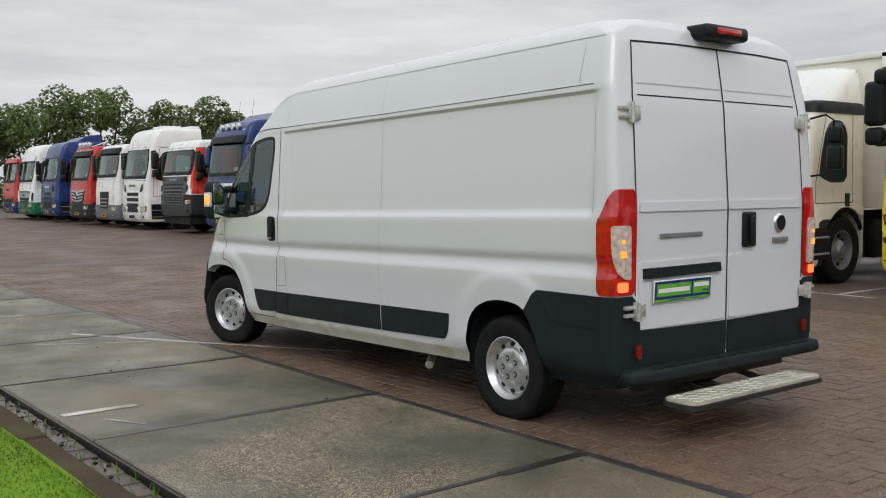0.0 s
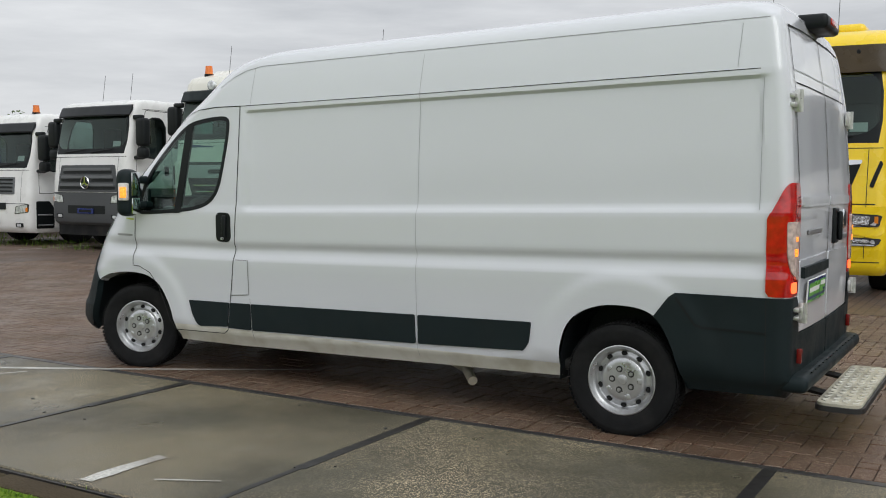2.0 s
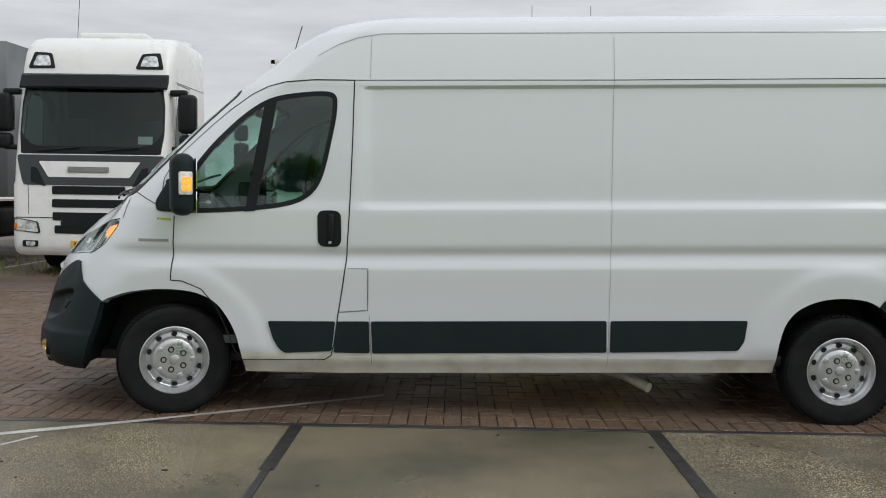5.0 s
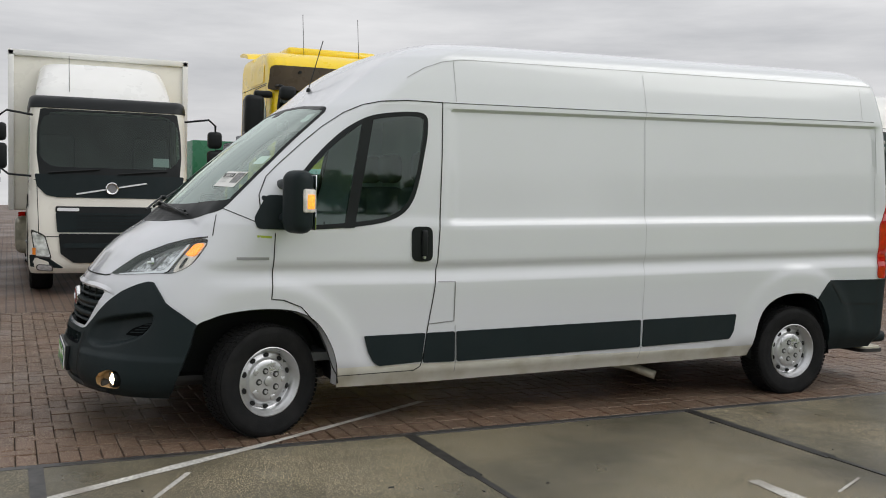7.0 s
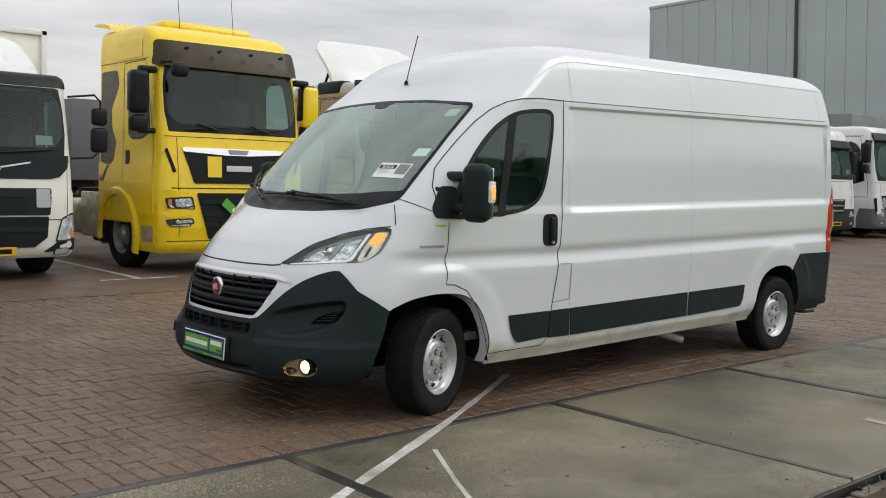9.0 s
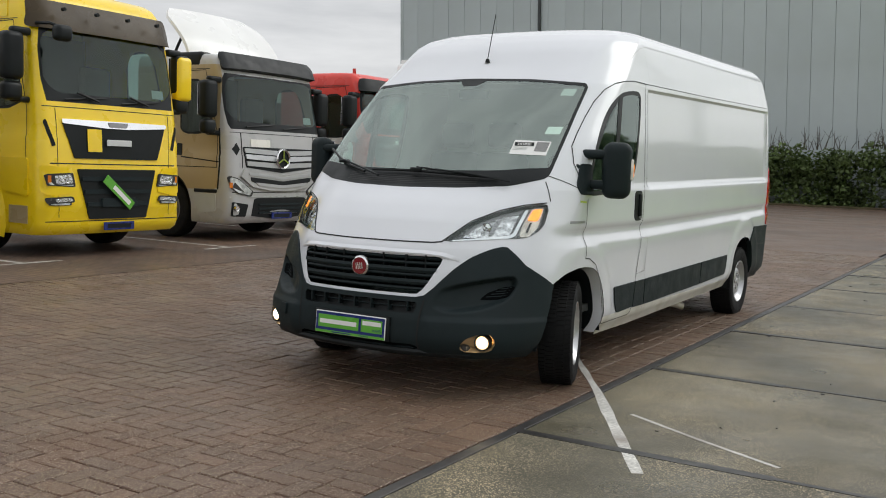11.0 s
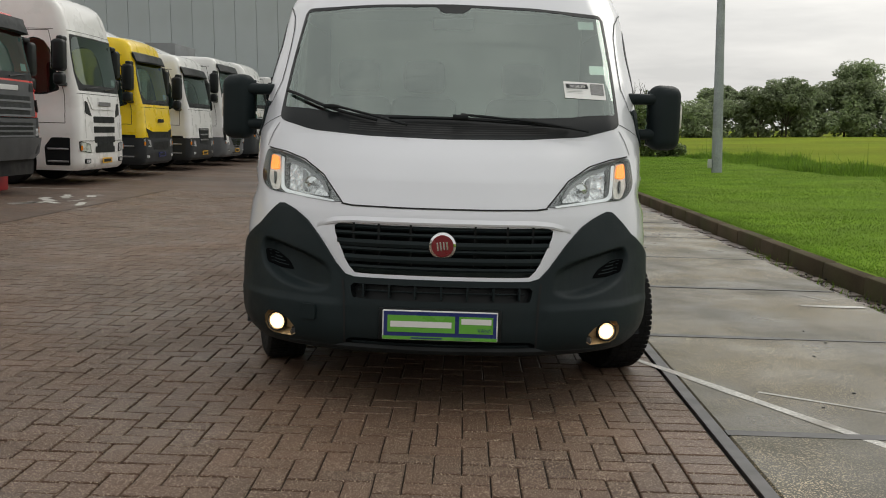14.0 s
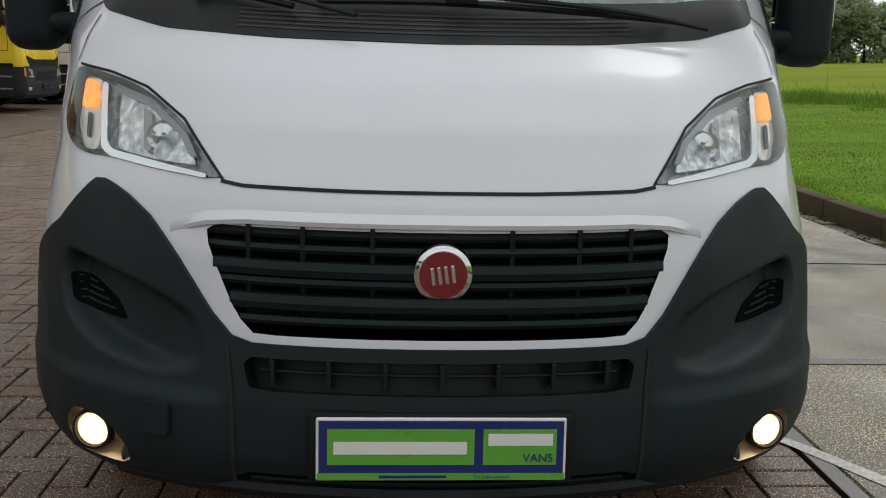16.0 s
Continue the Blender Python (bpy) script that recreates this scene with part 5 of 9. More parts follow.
# cab interior
part("bulkhead", box_bm((-0.86, 2.62, 0.40), (0.86, 2.66, 2.2), 0.01), "grey_trim", van)
part("cab_floor", box_bm((-0.92, 2.66, 0.42), (0.92, 4.2, 0.47)), "interior", van)
part("headlining", box_bm((-0.80, 2.66, 2.02), (0.80, 3.55, 2.06), 0.02), "grey_trim", van)
dash = part("dashboard", box_bm((-0.86, 4.02, 0.85), (0.86, 4.34, 1.21), 0.06, 4), "interior", van)
part("instrument_hood", box_bm((-0.62, 3.95, 1.17), (-0.25, 4.2, 1.27), 0.04, 3), "interior", dash)
wheel_ob = part("steering_wheel", bmesh.new(), "interior", van)
bm = tube_bm([(-0.44 + 0.19 * math.cos(a), 3.83 + 0.19 * math.sin(a) * 0.55, 1.17 + 0.19 * math.sin(a) * 0.83) for a in np.linspace(0, 6.2832, 33)], 0.016, 8)
tube_bm([(-0.62, 3.83, 1.17), (-0.44, 3.86, 1.14), (-0.26, 3.83, 1.17)], 0.02, 8, bm)
tube_bm([(-0.44, 3.86, 1.14), (-0.44, 4.05, 1.02)], 0.03, 8, bm)
bm.to_mesh(wheel_ob.data)
bm.free()
for x, w in ((-0.46, 0.24), (0.20, 0.22), (0.64, 0.22)):
    seat = part("seat", box_bm((x - w, 3.08, 0.70), (x + w, 3.58, 0.88), 0.06, 3), "fabric", van, "dark fabric cab seat")
    part("backrest", box_bm((x - w, 2.78, 0.80), (x + w, 2.96, 1.50), 0.07, 3, m=Matrix.Translation((0, 0, 0)) @ pose(0, 0, 0, 0, 0, 0)), "fabric", seat)
    part("headrest", box_bm((x - 0.14, 2.78, 1.53), (x + 0.14, 2.90, 1.74), 0.05, 3), "fabric", seat)
    part("seat_base", box_bm((x - w * 0.8, 3.1, 0.47), (x + w * 0.8, 3.5, 0.71), 0.03), "interior", seat)
part("interior_mirror", box_bm((-0.12, 3.70, 1.86), (0.12, 3.73, 1.93), 0.015), "black", van)

# ---- parked trucks ----
def paint(name, c, rough=0.3):
    return mat(name, c, rough, coat=0.5 if rough < 0.4 and sum(c) > 0.9 else 0.2 if rough < 0.4 else 0.0, spec=0.4 if rough < 0.4 else 0.25, vary=0.05, scale=1.2, dirt=tuple(0.5 * k + 0.06 for k in c), dirt_amount=0.10, dirt_scale=1.8)


P = {
    "white": paint("truck_white", (0.83, 0.83, 0.815)), "cream": paint("truck_cream", (0.83, 0.81, 0.73)), "yellow": paint("truck_yellow", (0.95, 0.67, 0.008)),
    "blue": paint("truck_blue", (0.009, 0.033, 0.155)), "red": paint("truck_red", (0.50, 0.030, 0.022)), "bright_red": paint("truck_bright_red", (0.72, 0.060, 0.045)), "orange": paint("truck_orange_red", (0.62, 0.085, 0.03)), "silver": paint("truck_silver", (0.46, 0.46, 0.455)), "slate": paint("truck_slate", (0.055, 0.062, 0.066), 0.5),
    "gold": paint("truck_gold", (0.40, 0.31, 0.17)), "grey": paint("truck_grey", (0.028, 0.031, 0.034), 0.55), "green": paint("truck_green", (0.02, 0.16, 0.07)), "steelgrey": paint("truck_steel_grey", (0.085, 0.09, 0.095), 0.5), "midgrey": paint("truck_mid_grey", (0.15, 0.158, 0.165), 0.5),
}
M["truck_glass"] = glass_mat("truck_glass", (0.34, 0.45, 0.42), sheen=0.045)
M["tarp"] = mat("grey_tarpaulin", (0.20, 0.21, 0.22), 0.6, vary=0.2, scale=1.0, dirt=(0.1, 0.09, 0.08), dirt_amount=0.4)
M["plate_yellow"] = mat("yellow_plate", (0.75, 0.42, 0.02), 0.35, vary=0.05)
M["chassis"] = mat("truck_chassis_black", (0.014, 0.0145, 0.0155), 0.65, spec=0.2, vary=0.3, dirt=(0.045, 0.038, 0.03), dirt_amount=0.5, dirt_scale=3.0)
M["beacon"] = mat("orange_beacon", (0.75, 0.18, 0.02), 0.2, coat=0.6, emit=0.15)
M["rust"] = mat("rusty_steel", (0.14, 0.08, 0.05), 0.8, vary=0.4, scale=6.0)
M["truck_rim"] = mat("dull_truck_rim", (0.34, 0.34, 0.35), 0.45, metal=0.6, vary=0.25, scale=5.0, dirt=(0.12, 0.1, 0.08), dirt_amount=0.5, dirt_scale=6.0)

T_TYRE = [(0.29, -0.12), (0.31, -0.145), (0.40, -0.155), (0.47, -0.15), (0.495, -0.13), (0.503, -0.06), (0.503, 0.06), (0.495, 0.13), (0.47, 0.15), (0.40, 0.155), (0.31, 0.145), (0.29, 0.12)]
T_RIM = [(0.295, 0.13), (0.302, 0.142), (0.285, 0.14), (0.275, 0.09), (0.25, 0.03), (0.20, 0.02), (0.17, 0.035), (0.15, 0.10), (0.11, 0.12), (0.09, 0.16), (0.0, 0.165)]
_wheel = {}


def truck_wheel(parent, x, y, s):
    """Shares its meshes with every other truck wheel."""
    if not _wheel:
        for key, prof, m, seg in (("tyre", T_TYRE, "rubber", 40), ("rim", T_RIM, "truck_rim", 32)):
            o = part(key, lathe_bm(prof, seg), m)
            _wheel[key] = o.data
            bpy.data.objects.remove(o)
        bm = bmesh.new()
        for k in range(10):
            a = 6.283185 * k / 10
            add_cyl(bm, (0.03, 0.225 * math.cos(a), 0.225 * math.sin(a)), (0.042, 0.225 * math.cos(a), 0.225 * math.sin(a)), 0.03, seg=10)
        # dark discs painted as the shade inside the rim's holes
        o = part("vent_hole", bm, "hub_shadow")
        _wheel["vent_hole"] = o.data
        bpy.data.objects.remove(o)
    w = new("wheel")
    w.parent = parent
    w.matrix_basis = Matrix.Translation((x, y, 0.503)) @ Matrix.Rotation(0 if s > 0 else math.pi, 4, "Z")
    for key, me in _wheel.items():
        o = new(key, me)
        o.parent = w
    return w


def cab_rings(hw, depth, rows, rc=0.16, bow=0.05):
    rings = []
    for z, yf, k in rows:
        w, half = hw * k, []
        r = rc * (1.0 if k > 0.9 else 1.5)
        for i in range(11):
            x = (w - r) * i / 10
            half.append((x, yf - bow * (x / w) ** 2))
        y0 = yf - bow * ((w - r) / w) ** 2
        for i in range(1, 7):
            a = i / 6 * math.pi / 2
            half.append((w - r + r * math.sin(a), y0 - r + r * math.cos(a) - 0.0))
        for i in range(1, 19):
            half.append((w, y0 - r + (-depth - (y0 - r)) * i / 18))
        for i in range(1, 5):
            half.append((w * (1 - i / 4), -depth))
        ring = half + [(-x, y) for x, y in half[-2:0:-1]]
        rings.append([Vector((x, y, z)) for x, y in ring])
    return rings


def rect(x0, x1, z0, z1):
    return [(x0, z0), (x1, z0), (x1, z1), (x0, z1)]


def both(poly):
    return [poly, [(-x, z) for x, z in poly]]


# outlines on the cab front by make of face: (part name, outlines in x and z, material or None for the paint, lift)
def face_parts(style, hw, zb, zs, base):
    q = []
    if style == "slots":          # name panel over a stack of dark slots
        q.append(("name_panel", [[(-0.62, zs - 0.36), (0.62, zs - 0.36), (0.78, zs - 0.12), (-0.78, zs - 0.12)]], None, 0.02))
        q.append(("air_intake", both([(0.66, zs - 0.50), (0.90, zs - 0.44), (0.90, zs - 0.20), (0.80, zs - 0.22)]), "black", 0.012))
        for i, w in enumerate((0.56, 0.56, 0.55, 0.52)):
            z = zs - 0.56 - i * 0.20
            q.append(("slot", [[(-w, z - 0.06), (w, z - 0.06), (w, z + 0.065), (-w, z + 0.065)]], "black", 0.012))
        q.append(("slot", [rect(-0.42, 0.42, zb - 0.14, zb - 0.04)], "black", 0.02))
    elif style == "lion":         # bright strip over a dark name panel, dark lower mouth
        q.append(("name_panel", [[(-0.70, zs - 0.72), (0.70, zs - 0.72), (0.87, zs - 0.24), (-0.87, zs - 0.24)]], "black", 0.015))
        q.append(("bright_strip", [[(-0.87, zs - 0.27), (-0.2, zs - 0.31), (0.2, zs - 0.31), (0.87, zs - 0.27), (0.88, zs - 0.215), (-0.88, zs - 0.215)]], "chrome", 0.03))
        q.append(("air_intake", both([(0.97, zs - 0.56), (1.02, zs - 0.58), (1.12, zs - 0.26), (1.09, zs - 0.22)]), "black", 0.012))
        q.append(("mouth", [[(-0.48, 0.50), (0.48, 0.50), (0.66, zs - 0.86), (-0.66, zs - 0.86)]], "black", 0.02))
        for i in range(3):
            q.append(("slat", [rect(-0.60 + i * 0.04, 0.60 - i * 0.04, zs - 1.02 - i * 0.17, zs - 0.96 - i * 0.17)], "plastic", 0.035))
        q.append(("front_joint", [rect(-1.05, 1.05, zs - 0.80, zs - 0.785)], "gap", 0.004))
        q.append(("number_back", [rect(-0.30, 0.30, 0.66, 0.78)], "plastic", 0.05))
    elif style == "old_lion":
        q.append(("grille", [rect(-0.72, 0.72, zs - 0.62, zs - 0.22)], P["midgrey"], 0.015))
        for i in range(4):
            q.append(("slat", [rect(-0.66, 0.66, zs - 0.57 + i * 0.09, zs - 0.53 + i * 0.09)], "black", 0.025))
        q.append(("mouth", [rect(-0.42, 0.42, zb - 0.14, zb + 0.02)], "black", 0.02))
    elif style == "ribs":         # silver name panel over bright ribs on dark
        zl = base + 0.17
        q.append(("grille", [[(-0.36, zl), (0.36, zl), (0.56, zl + 0.14), (0.92, zs - 0.44), (-0.92, zs - 0.44), (-0.56, zl + 0.14)]], "black", 0.015))
        q.append(("name_panel", [[(-0.83, zs - 0.76), (0.83, zs - 0.76), (0.86, zs - 0.50), (-0.86, zs - 0.50)]], "name_plate", 0.03))
        n = 5
        for i in range(n):
            z = zs - 0.90 - i * (zs - 0.98 - zl) / n
            w = 0.66 - i * 0.07
            q.append(("rib", [[(-w, z + 0.02), (-w + 0.06, z - 0.015), (w - 0.06, z - 0.015), (w, z + 0.02), (w - 0.06, z + 0.008), (-w + 0.06, z + 0.008)]], "chrome", 0.03))
            q.append(("slat", [rect(-w - 0.06, w + 0.06, z + 0.045, z + 0.085)], "plastic", 0.024))
        q.append(("duct", both([(1.00, zs - 0.95), (1.14, zs - 0.98), (1.19, zs - 0.46), (1.05, zs - 0.42)]), None, 0.05))
        q.append(("duct_slot", both([(1.14, zs - 0.90), (1.18, zs - 0.90), (1.20, zs - 0.52), (1.165, zs - 0.50)]), "black", 0.06))
        q.append(("under_bar", [rect(-0.52, 0.52, base + 0.04, base + 0.14)], "black", 0.02))
    elif style == "diagonal":     # dark belt with a bright diagonal, dark mesh below
        k = hw / 1.06
        q.append(("dark_belt", [[(-0.97 * k, zs + 0.02), (0.97 * k, zs + 0.02), (0.95 * k, zs - 0.14), (0.84 * k, zs - 0.26), (0.70 * k, zs - 0.29), (-0.70 * k, zs - 0.29), (-0.84 * k, zs - 0.26), (-0.95 * k, zs - 0.14)]], "plastic", 0.014))
        q.append(("name_panel", [rect(-0.72 * k, 0.72 * k, zs - 0.50, zs - 0.41)], "black", 0.016))
        q.append(("mesh", [[(-0.70 * k, zs - 0.76), (0.70 * k, zs - 0.76), (0.72 * k, zs - 0.50), (-0.72 * k, zs - 0.50)]], "plastic", 0.016))
        for i in range(5):
            q.append(("mesh_bar", [rect(-0.40 * k, 0.46 * k, zs - 0.72 + i * 0.045, zs - 0.705 + i * 0.045)], "black", 0.022))
        q.append(("name_bar", [rect(0.42 * k, 0.70 * k, zs - 0.475, zs - 0.435)], "bright_bar", 0.022))
        q.append(("mouth", [[(-0.50 * k, zs - 1.17), (0.50 * k, zs - 1.17), (0.66 * k, zs - 1.05), (0.68 * k, zs - 0.78), (-0.68 * k, zs - 0.78), (-0.66 * k, zs - 1.05)]], "black", 0.018))
        q.append(("mouth_bar", [rect(-0.62 * k, 0.62 * k, zs - 0.97, zs - 0.91)], "plastic", 0.026))
        q.append(("diagonal_bar", [[(-0.46, zs - 0.07), (0.46, zs - 0.235), (0.46, zs - 0.255), (-0.46, zs - 0.09)]], "bright_bar", 0.025))
        q.append(("corner_bumper", both([(0.62 * k, zs - 1.24), (1.02 * k, zs - 1.22), (1.03 * k, zs - 1.06), (0.84 * k, zs - 1.08)]), "plastic", 0.02))
        q.append(("white_panel", [rect(-0.70 * k, -0.52 * k, zs - 0.66, zs - 0.42)], "grey_trim", 0.026))
    elif style == "star":         # V-shaped bright slats
        q.append(("grille", [[(-0.62, zb - 0.02), (0.62, zb - 0.02), (0.90, zs - 0.42), (-0.90, zs - 0.42)]], "black", 0.012))
        for i in range(4):
            z = zs - 0.48 - i * 0.13
            w = 0.86 - i * 0.07
            q.append(("slat", [[(-w, z + 0.03), (0, z - 0.03), (w, z + 0.03), (w, z + 0.10), (0, z + 0.04), (-w, z + 0.10)]], "steel", 0.03))
        q.append(("mouth", [[(-0.55, zb - 0.36), (0.55, zb - 0.36), (0.62, zb - 0.14), (-0.62, zb - 0.14)]], "black", 0.02))
    elif style == "wide_star":    # two groups of wide V slats over a deep painted bumper
        q.append(("grille", [[(0, 1.15), (0.84, 1.235), (0.90, 1.57), (-0.90, 1.57), (-0.84, 1.235)]], "black", 0.012))
        for i, (a, w) in enumerate(((1.475, 0.87), (1.375, 0.85), (1.262, 0.83))):
            q.append(("slat", [[(-w, a), (0, a - 0.04), (w, a), (w + 0.01, a + 0.075), (0, a + 0.045), (-w - 0.01, a + 0.075)]], "name_plate", 0.032))
        q.append(("lower_surround", [[(0, 1.115), (0.90, 1.205), (0.97, 1.08), (0.72, 0.91), (0.30, 0.845), (-0.30, 0.845), (-0.72, 0.91), (-0.97, 1.08), (-0.90, 1.205)]], None, 0.040))
        q.append(("slot", [[(0, 1.005), (0.78, 1.075), (0.76, 1.005), (0.60, 0.955), (0, 0.915), (-0.60, 0.955), (-0.76, 1.005), (-0.78, 1.075)]], "black", 0.045))
        q.append(("slat", [[(0, 0.885), (0.58, 0.930), (0.66, 0.985), (0, 0.935), (-0.66, 0.985), (-0.58, 0.930)]], "name_plate", 0.052))
        q.append(("slat", [[(0, 1.035), (0.80, 1.105), (0.82, 1.155), (0, 1.075), (-0.82, 1.155), (-0.80, 1.105)]], "name_plate", 0.050))
        q.append(("bumper_crease", [[(-1.17, 0.735), (1.17, 0.735), (1.17, 0.75), (-1.17, 0.75)]], "steel", 0.012))
        q.append(("mouth", [[(-0.30, 0.385), (0.30, 0.385), (0.72, 0.43), (0.66, 0.70), (0.60, 0.725), (-0.60, 0.725), (-0.66, 0.70), (-0.72, 0.43)]], "black", 0.016))
        for z in (0.46, 0.53, 0.60):
            q.append(("mouth_bar", [rect(-0.56, 0.56, z, z + 0.03)], "plastic", 0.022))
        q.append(("fog_slot", both([(0.80, 0.62), (1.14, 0.665), (1.15, 0.43), (0.86, 0.42)]), "black", 0.014))
        q.append(("lower_lip", [[(-1.14, 0.30), (-0.6, 0.285), (0.6, 0.285), (1.14, 0.30), (1.14, 0.335), (0.6, 0.32), (-0.6, 0.32), (-1.14, 0.335)]], "bright_bar", 0.030))
        q.append(("blank_plate", [rect(0.26, 0.72, 1.575, 1.70)], P["cream"], 0.012))
    elif style == "stepped_slots":  # grey name panel and two steps of slots between painted corners
        q.append(("name_panel", [[(-0.94, 1.32), (0.94, 1.32), (1.00, 1.90), (-1.00, 1.90)]], P["steelgrey"], 0.022))
        q.append(("duct", both([(0.78, 1.74), (0.98, 1.74), (0.99, 1.87), (0.84, 1.88)]), "black", 0.028))
        for z, w in ((1.585, 0.78), (1.455, 0.76), (1.345, 0.70)):
            q.append(("slot", [[(-w, z), (w, z), (w + 0.01, z + 0.075), (-w - 0.01, z + 0.075)]], "black", 0.030))
            q.append(("slat", [[(-w - 0.02, z - 0.035), (w + 0.02, z - 0.035), (w, z), (-w, z)]], P["midgrey"], 0.045))
        q.append(("lower_grille", [[(-0.84, 0.92), (0.84, 0.92), (0.90, 1.28), (-0.90, 1.28)]], P["steelgrey"], 0.050))
        for z in (1.165, 1.085, 1.0):
            q.append(("slot", [rect(-0.74, 0.74, z, z + 0.05)], "black", 0.058))
            q.append(("slat", [rect(-0.76, 0.76, z - 0.022, z)], P["midgrey"], 0.070))
        q.append(("corner_panel", both([(1.0, 1.325), (1.205, 1.335), (1.20, 1.93), (1.05, 1.92)]), "accent", 0.030))
        q.append(("corner_slot", both([(1.02, 1.40), (1.06, 1.39), (1.07, 1.62), (1.03, 1.60)]), "black", 0.036))
        q.append(("bumper_bar", [[(-0.95, 0.64), (0.95, 0.64), (1.19, 0.70), (1.20, 0.955), (-1.20, 0.955), (-1.19, 0.70)]], P["steelgrey"], 0.070))
    elif style == "old_star":
        q.append(("grille", [[(-0.98, zb + 0.02), (0.98, zb + 0.02), (0.86, zs - 0.24), (-0.86, zs - 0.24)]], P["steelgrey"], 0.015))
        for i in range(3):
            w = 0.90 - 0.06 * i
            q.append(("slot", [rect(-w, w, zb + 0.07 + i * 0.17, zb + 0.13 + i * 0.17)], "black", 0.022))
            q.append(("slat", [[(-w, zb + 0.14 + i * 0.17), (w, zb + 0.14 + i * 0.17), (w - 0.03, zb + 0.20 + i * 0.17), (-w + 0.03, zb + 0.20 + i * 0.17)]], P["midgrey"], 0.04))
        q.append(("mouth", [rect(-0.60, 0.60, zb - 0.46, zb - 0.28)], "black", 0.02))
    elif style == "wedge":
        q.append(("dark_belt", [[(-0.80, zb - 0.02), (0.80, zb - 0.02), (0.95, zb + 0.22), (0.62, zb + 0.14), (-0.62, zb + 0.14), (-0.95, zb + 0.22)]], "black", 0.014))
        q.append(("mouth", [rect(-0.55, 0.55, zb - 0.28, zb - 0.10)], "black", 0.02))
    else:                         # small dark block grille
        q.append(("grille", [[(-0.40, zb - 0.14), (0.40, zb - 0.14), (0.48, zs - 0.55), (-0.48, zs - 0.55)]], "black", 0.02))
        for i in range(3):
            q.append(("slat", [rect(-0.38, 0.38, zb - 0.06 + i * 0.14, zb - 0.02 + i * 0.14)], "steel", 0.03))
    return q


EMBLEM = {"slots": "bar", "lion": "bar", "old_lion": "bar", "ribs": "bar", "star": "disc", "wide_star": "disc", "stepped_slots": "bar", "old_star": "disc", "diagonal": "ring", "wedge": "darkbar", "block": "none"}


def truck(x, y, label, colour="white", style="slots", roof=3.75, zs=1.86, zt=2.94, zb=0.88, bumper=None, visor="plastic", hw=1.22, depth=2.25, cargo="tractor", lamps="low", accent=None, lower=None,
          beacons=0, lamp_bar=False, deflector=False, stripe=None, plate="plate_yellow", mirror="black", aerials=0, turn=90.0, sheet=True, interior=True, ax=-1.52, box_hw=None, mirrors="big", roof_lamps=False, front_panel=None, lamp_z=0.44, side_window=True, hump=False, lower_top=None, lower_bottom=0.0, lower_from=-0.42, sill=None, screen_in=0.10, box_top=3.38, spoiler=0.0, fairing=0.0, hood=False, box_colour="cream", base=0.30, smoky=False, extras=None):
    tr = empty("truck", label, "truck", "parked trucks")
    body_paint = P[colour]
    roof = max(roof, zt + 0.14)
    high = roof - zt > 0.5
    z0 = base
    rows = [(z0, -0.10, 0.965), (z0 + 0.06, -0.03, 0.99), (z0 + 0.16, 0.0, 1.0), (z0 + 0.32, 0.0, 1.0), (max(zb, z0 + 0.4), -0.005, 1.0), (zb + 0.12, -0.01, 1.0), (zs - 0.47, -0.02, 1.0), (zs - 0.42, -0.03, 0.985), (zs - 0.25, -0.04, 0.985), (zs, -0.07, 0.98),
            (zs + (zt - zs) * 0.33, -0.13, 0.975), (zs + (zt - zs) * 0.66, -0.19, 0.97), (zt, -0.25, 0.965), (zt + 0.08, -0.28, 0.965)]
    h = roof - zt
    if high:
        rows += [(zt + h * 0.35, -0.33, 0.965), (zt + h * 0.6, -0.40, 0.96), (zt + h * 0.78, -0.50, 0.95), (zt + h * 0.90, -0.64, 0.93), (zt + h * 0.97, -0.82, 0.89), (roof, -1.15, 0.80)]
    else:
        rows += [(zt + 0.08 + (h - 0.08) * 0.5, -0.33, 0.96), (zt + 0.08 + (h - 0.08) * 0.8, -0.41, 0.94), (roof - 0.015, -0.55, 0.90), (roof, -0.85, 0.80)]
    bm = loft_bm(cab_rings(hw, depth, sorted(rows)), cap_bottom=False)
    tree = BVHTree.FromBMesh(bm)
    arch = carve(bm, lambda c: min(math.hypot(c.y - ax, (c.z - 0.50) * 0.95) - 0.62, max(c.y - ax, c.z - 1.02)), lambda c: abs(c.x) > hw * 0.8 and c.z < 1.4)
    bmesh.ops.delete(bm, geom=arch, context="FACES")
    # windscreen and side windows
    scr = inside_poly(rounded([(-hw + screen_in, zs), (hw - screen_in, zs), (hw - screen_in - 0.02, zt), (-hw + screen_in + 0.02, zt)], 0.05))
    faces = carve(bm, lambda c: scr(c.x, c.z), lambda c: c.y > -0.55)
    pane = take(bm, faces, True)
    low = carve(pane, lambda c: max(scr(c.x, c.z) + 0.03, zs + 0.12 - c.z), lambda c: True)
    glass = part("windscreen", take(pane, low, True), "truck_glass", tr)
    glass.visible_shadow = False
    part("windscreen_border", pane, "black", tr)
    swin = inside_poly(rounded([(-0.40, zs + 0.0), (-0.72, zs - 0.10), (-1.20, zs - 0.10), (-1.22, zt - 0.10), (-0.66, zt - 0.08)], 0.06))
    if side_window:
        for s in (-1, 1):
            faces = carve(bm, lambda c: swin(c.y, c.z), lambda c, s=s: c.x * s > hw * 0.7)
            spane = take(bm, faces, True)
            inner = carve(spane, lambda c: swin(c.y, c.z) + 0.035, lambda c: True)
            part("side_window", take(spane, inner, True), "truck_glass", tr).visible_shadow = False
            part("window_border", spane, "black", tr)
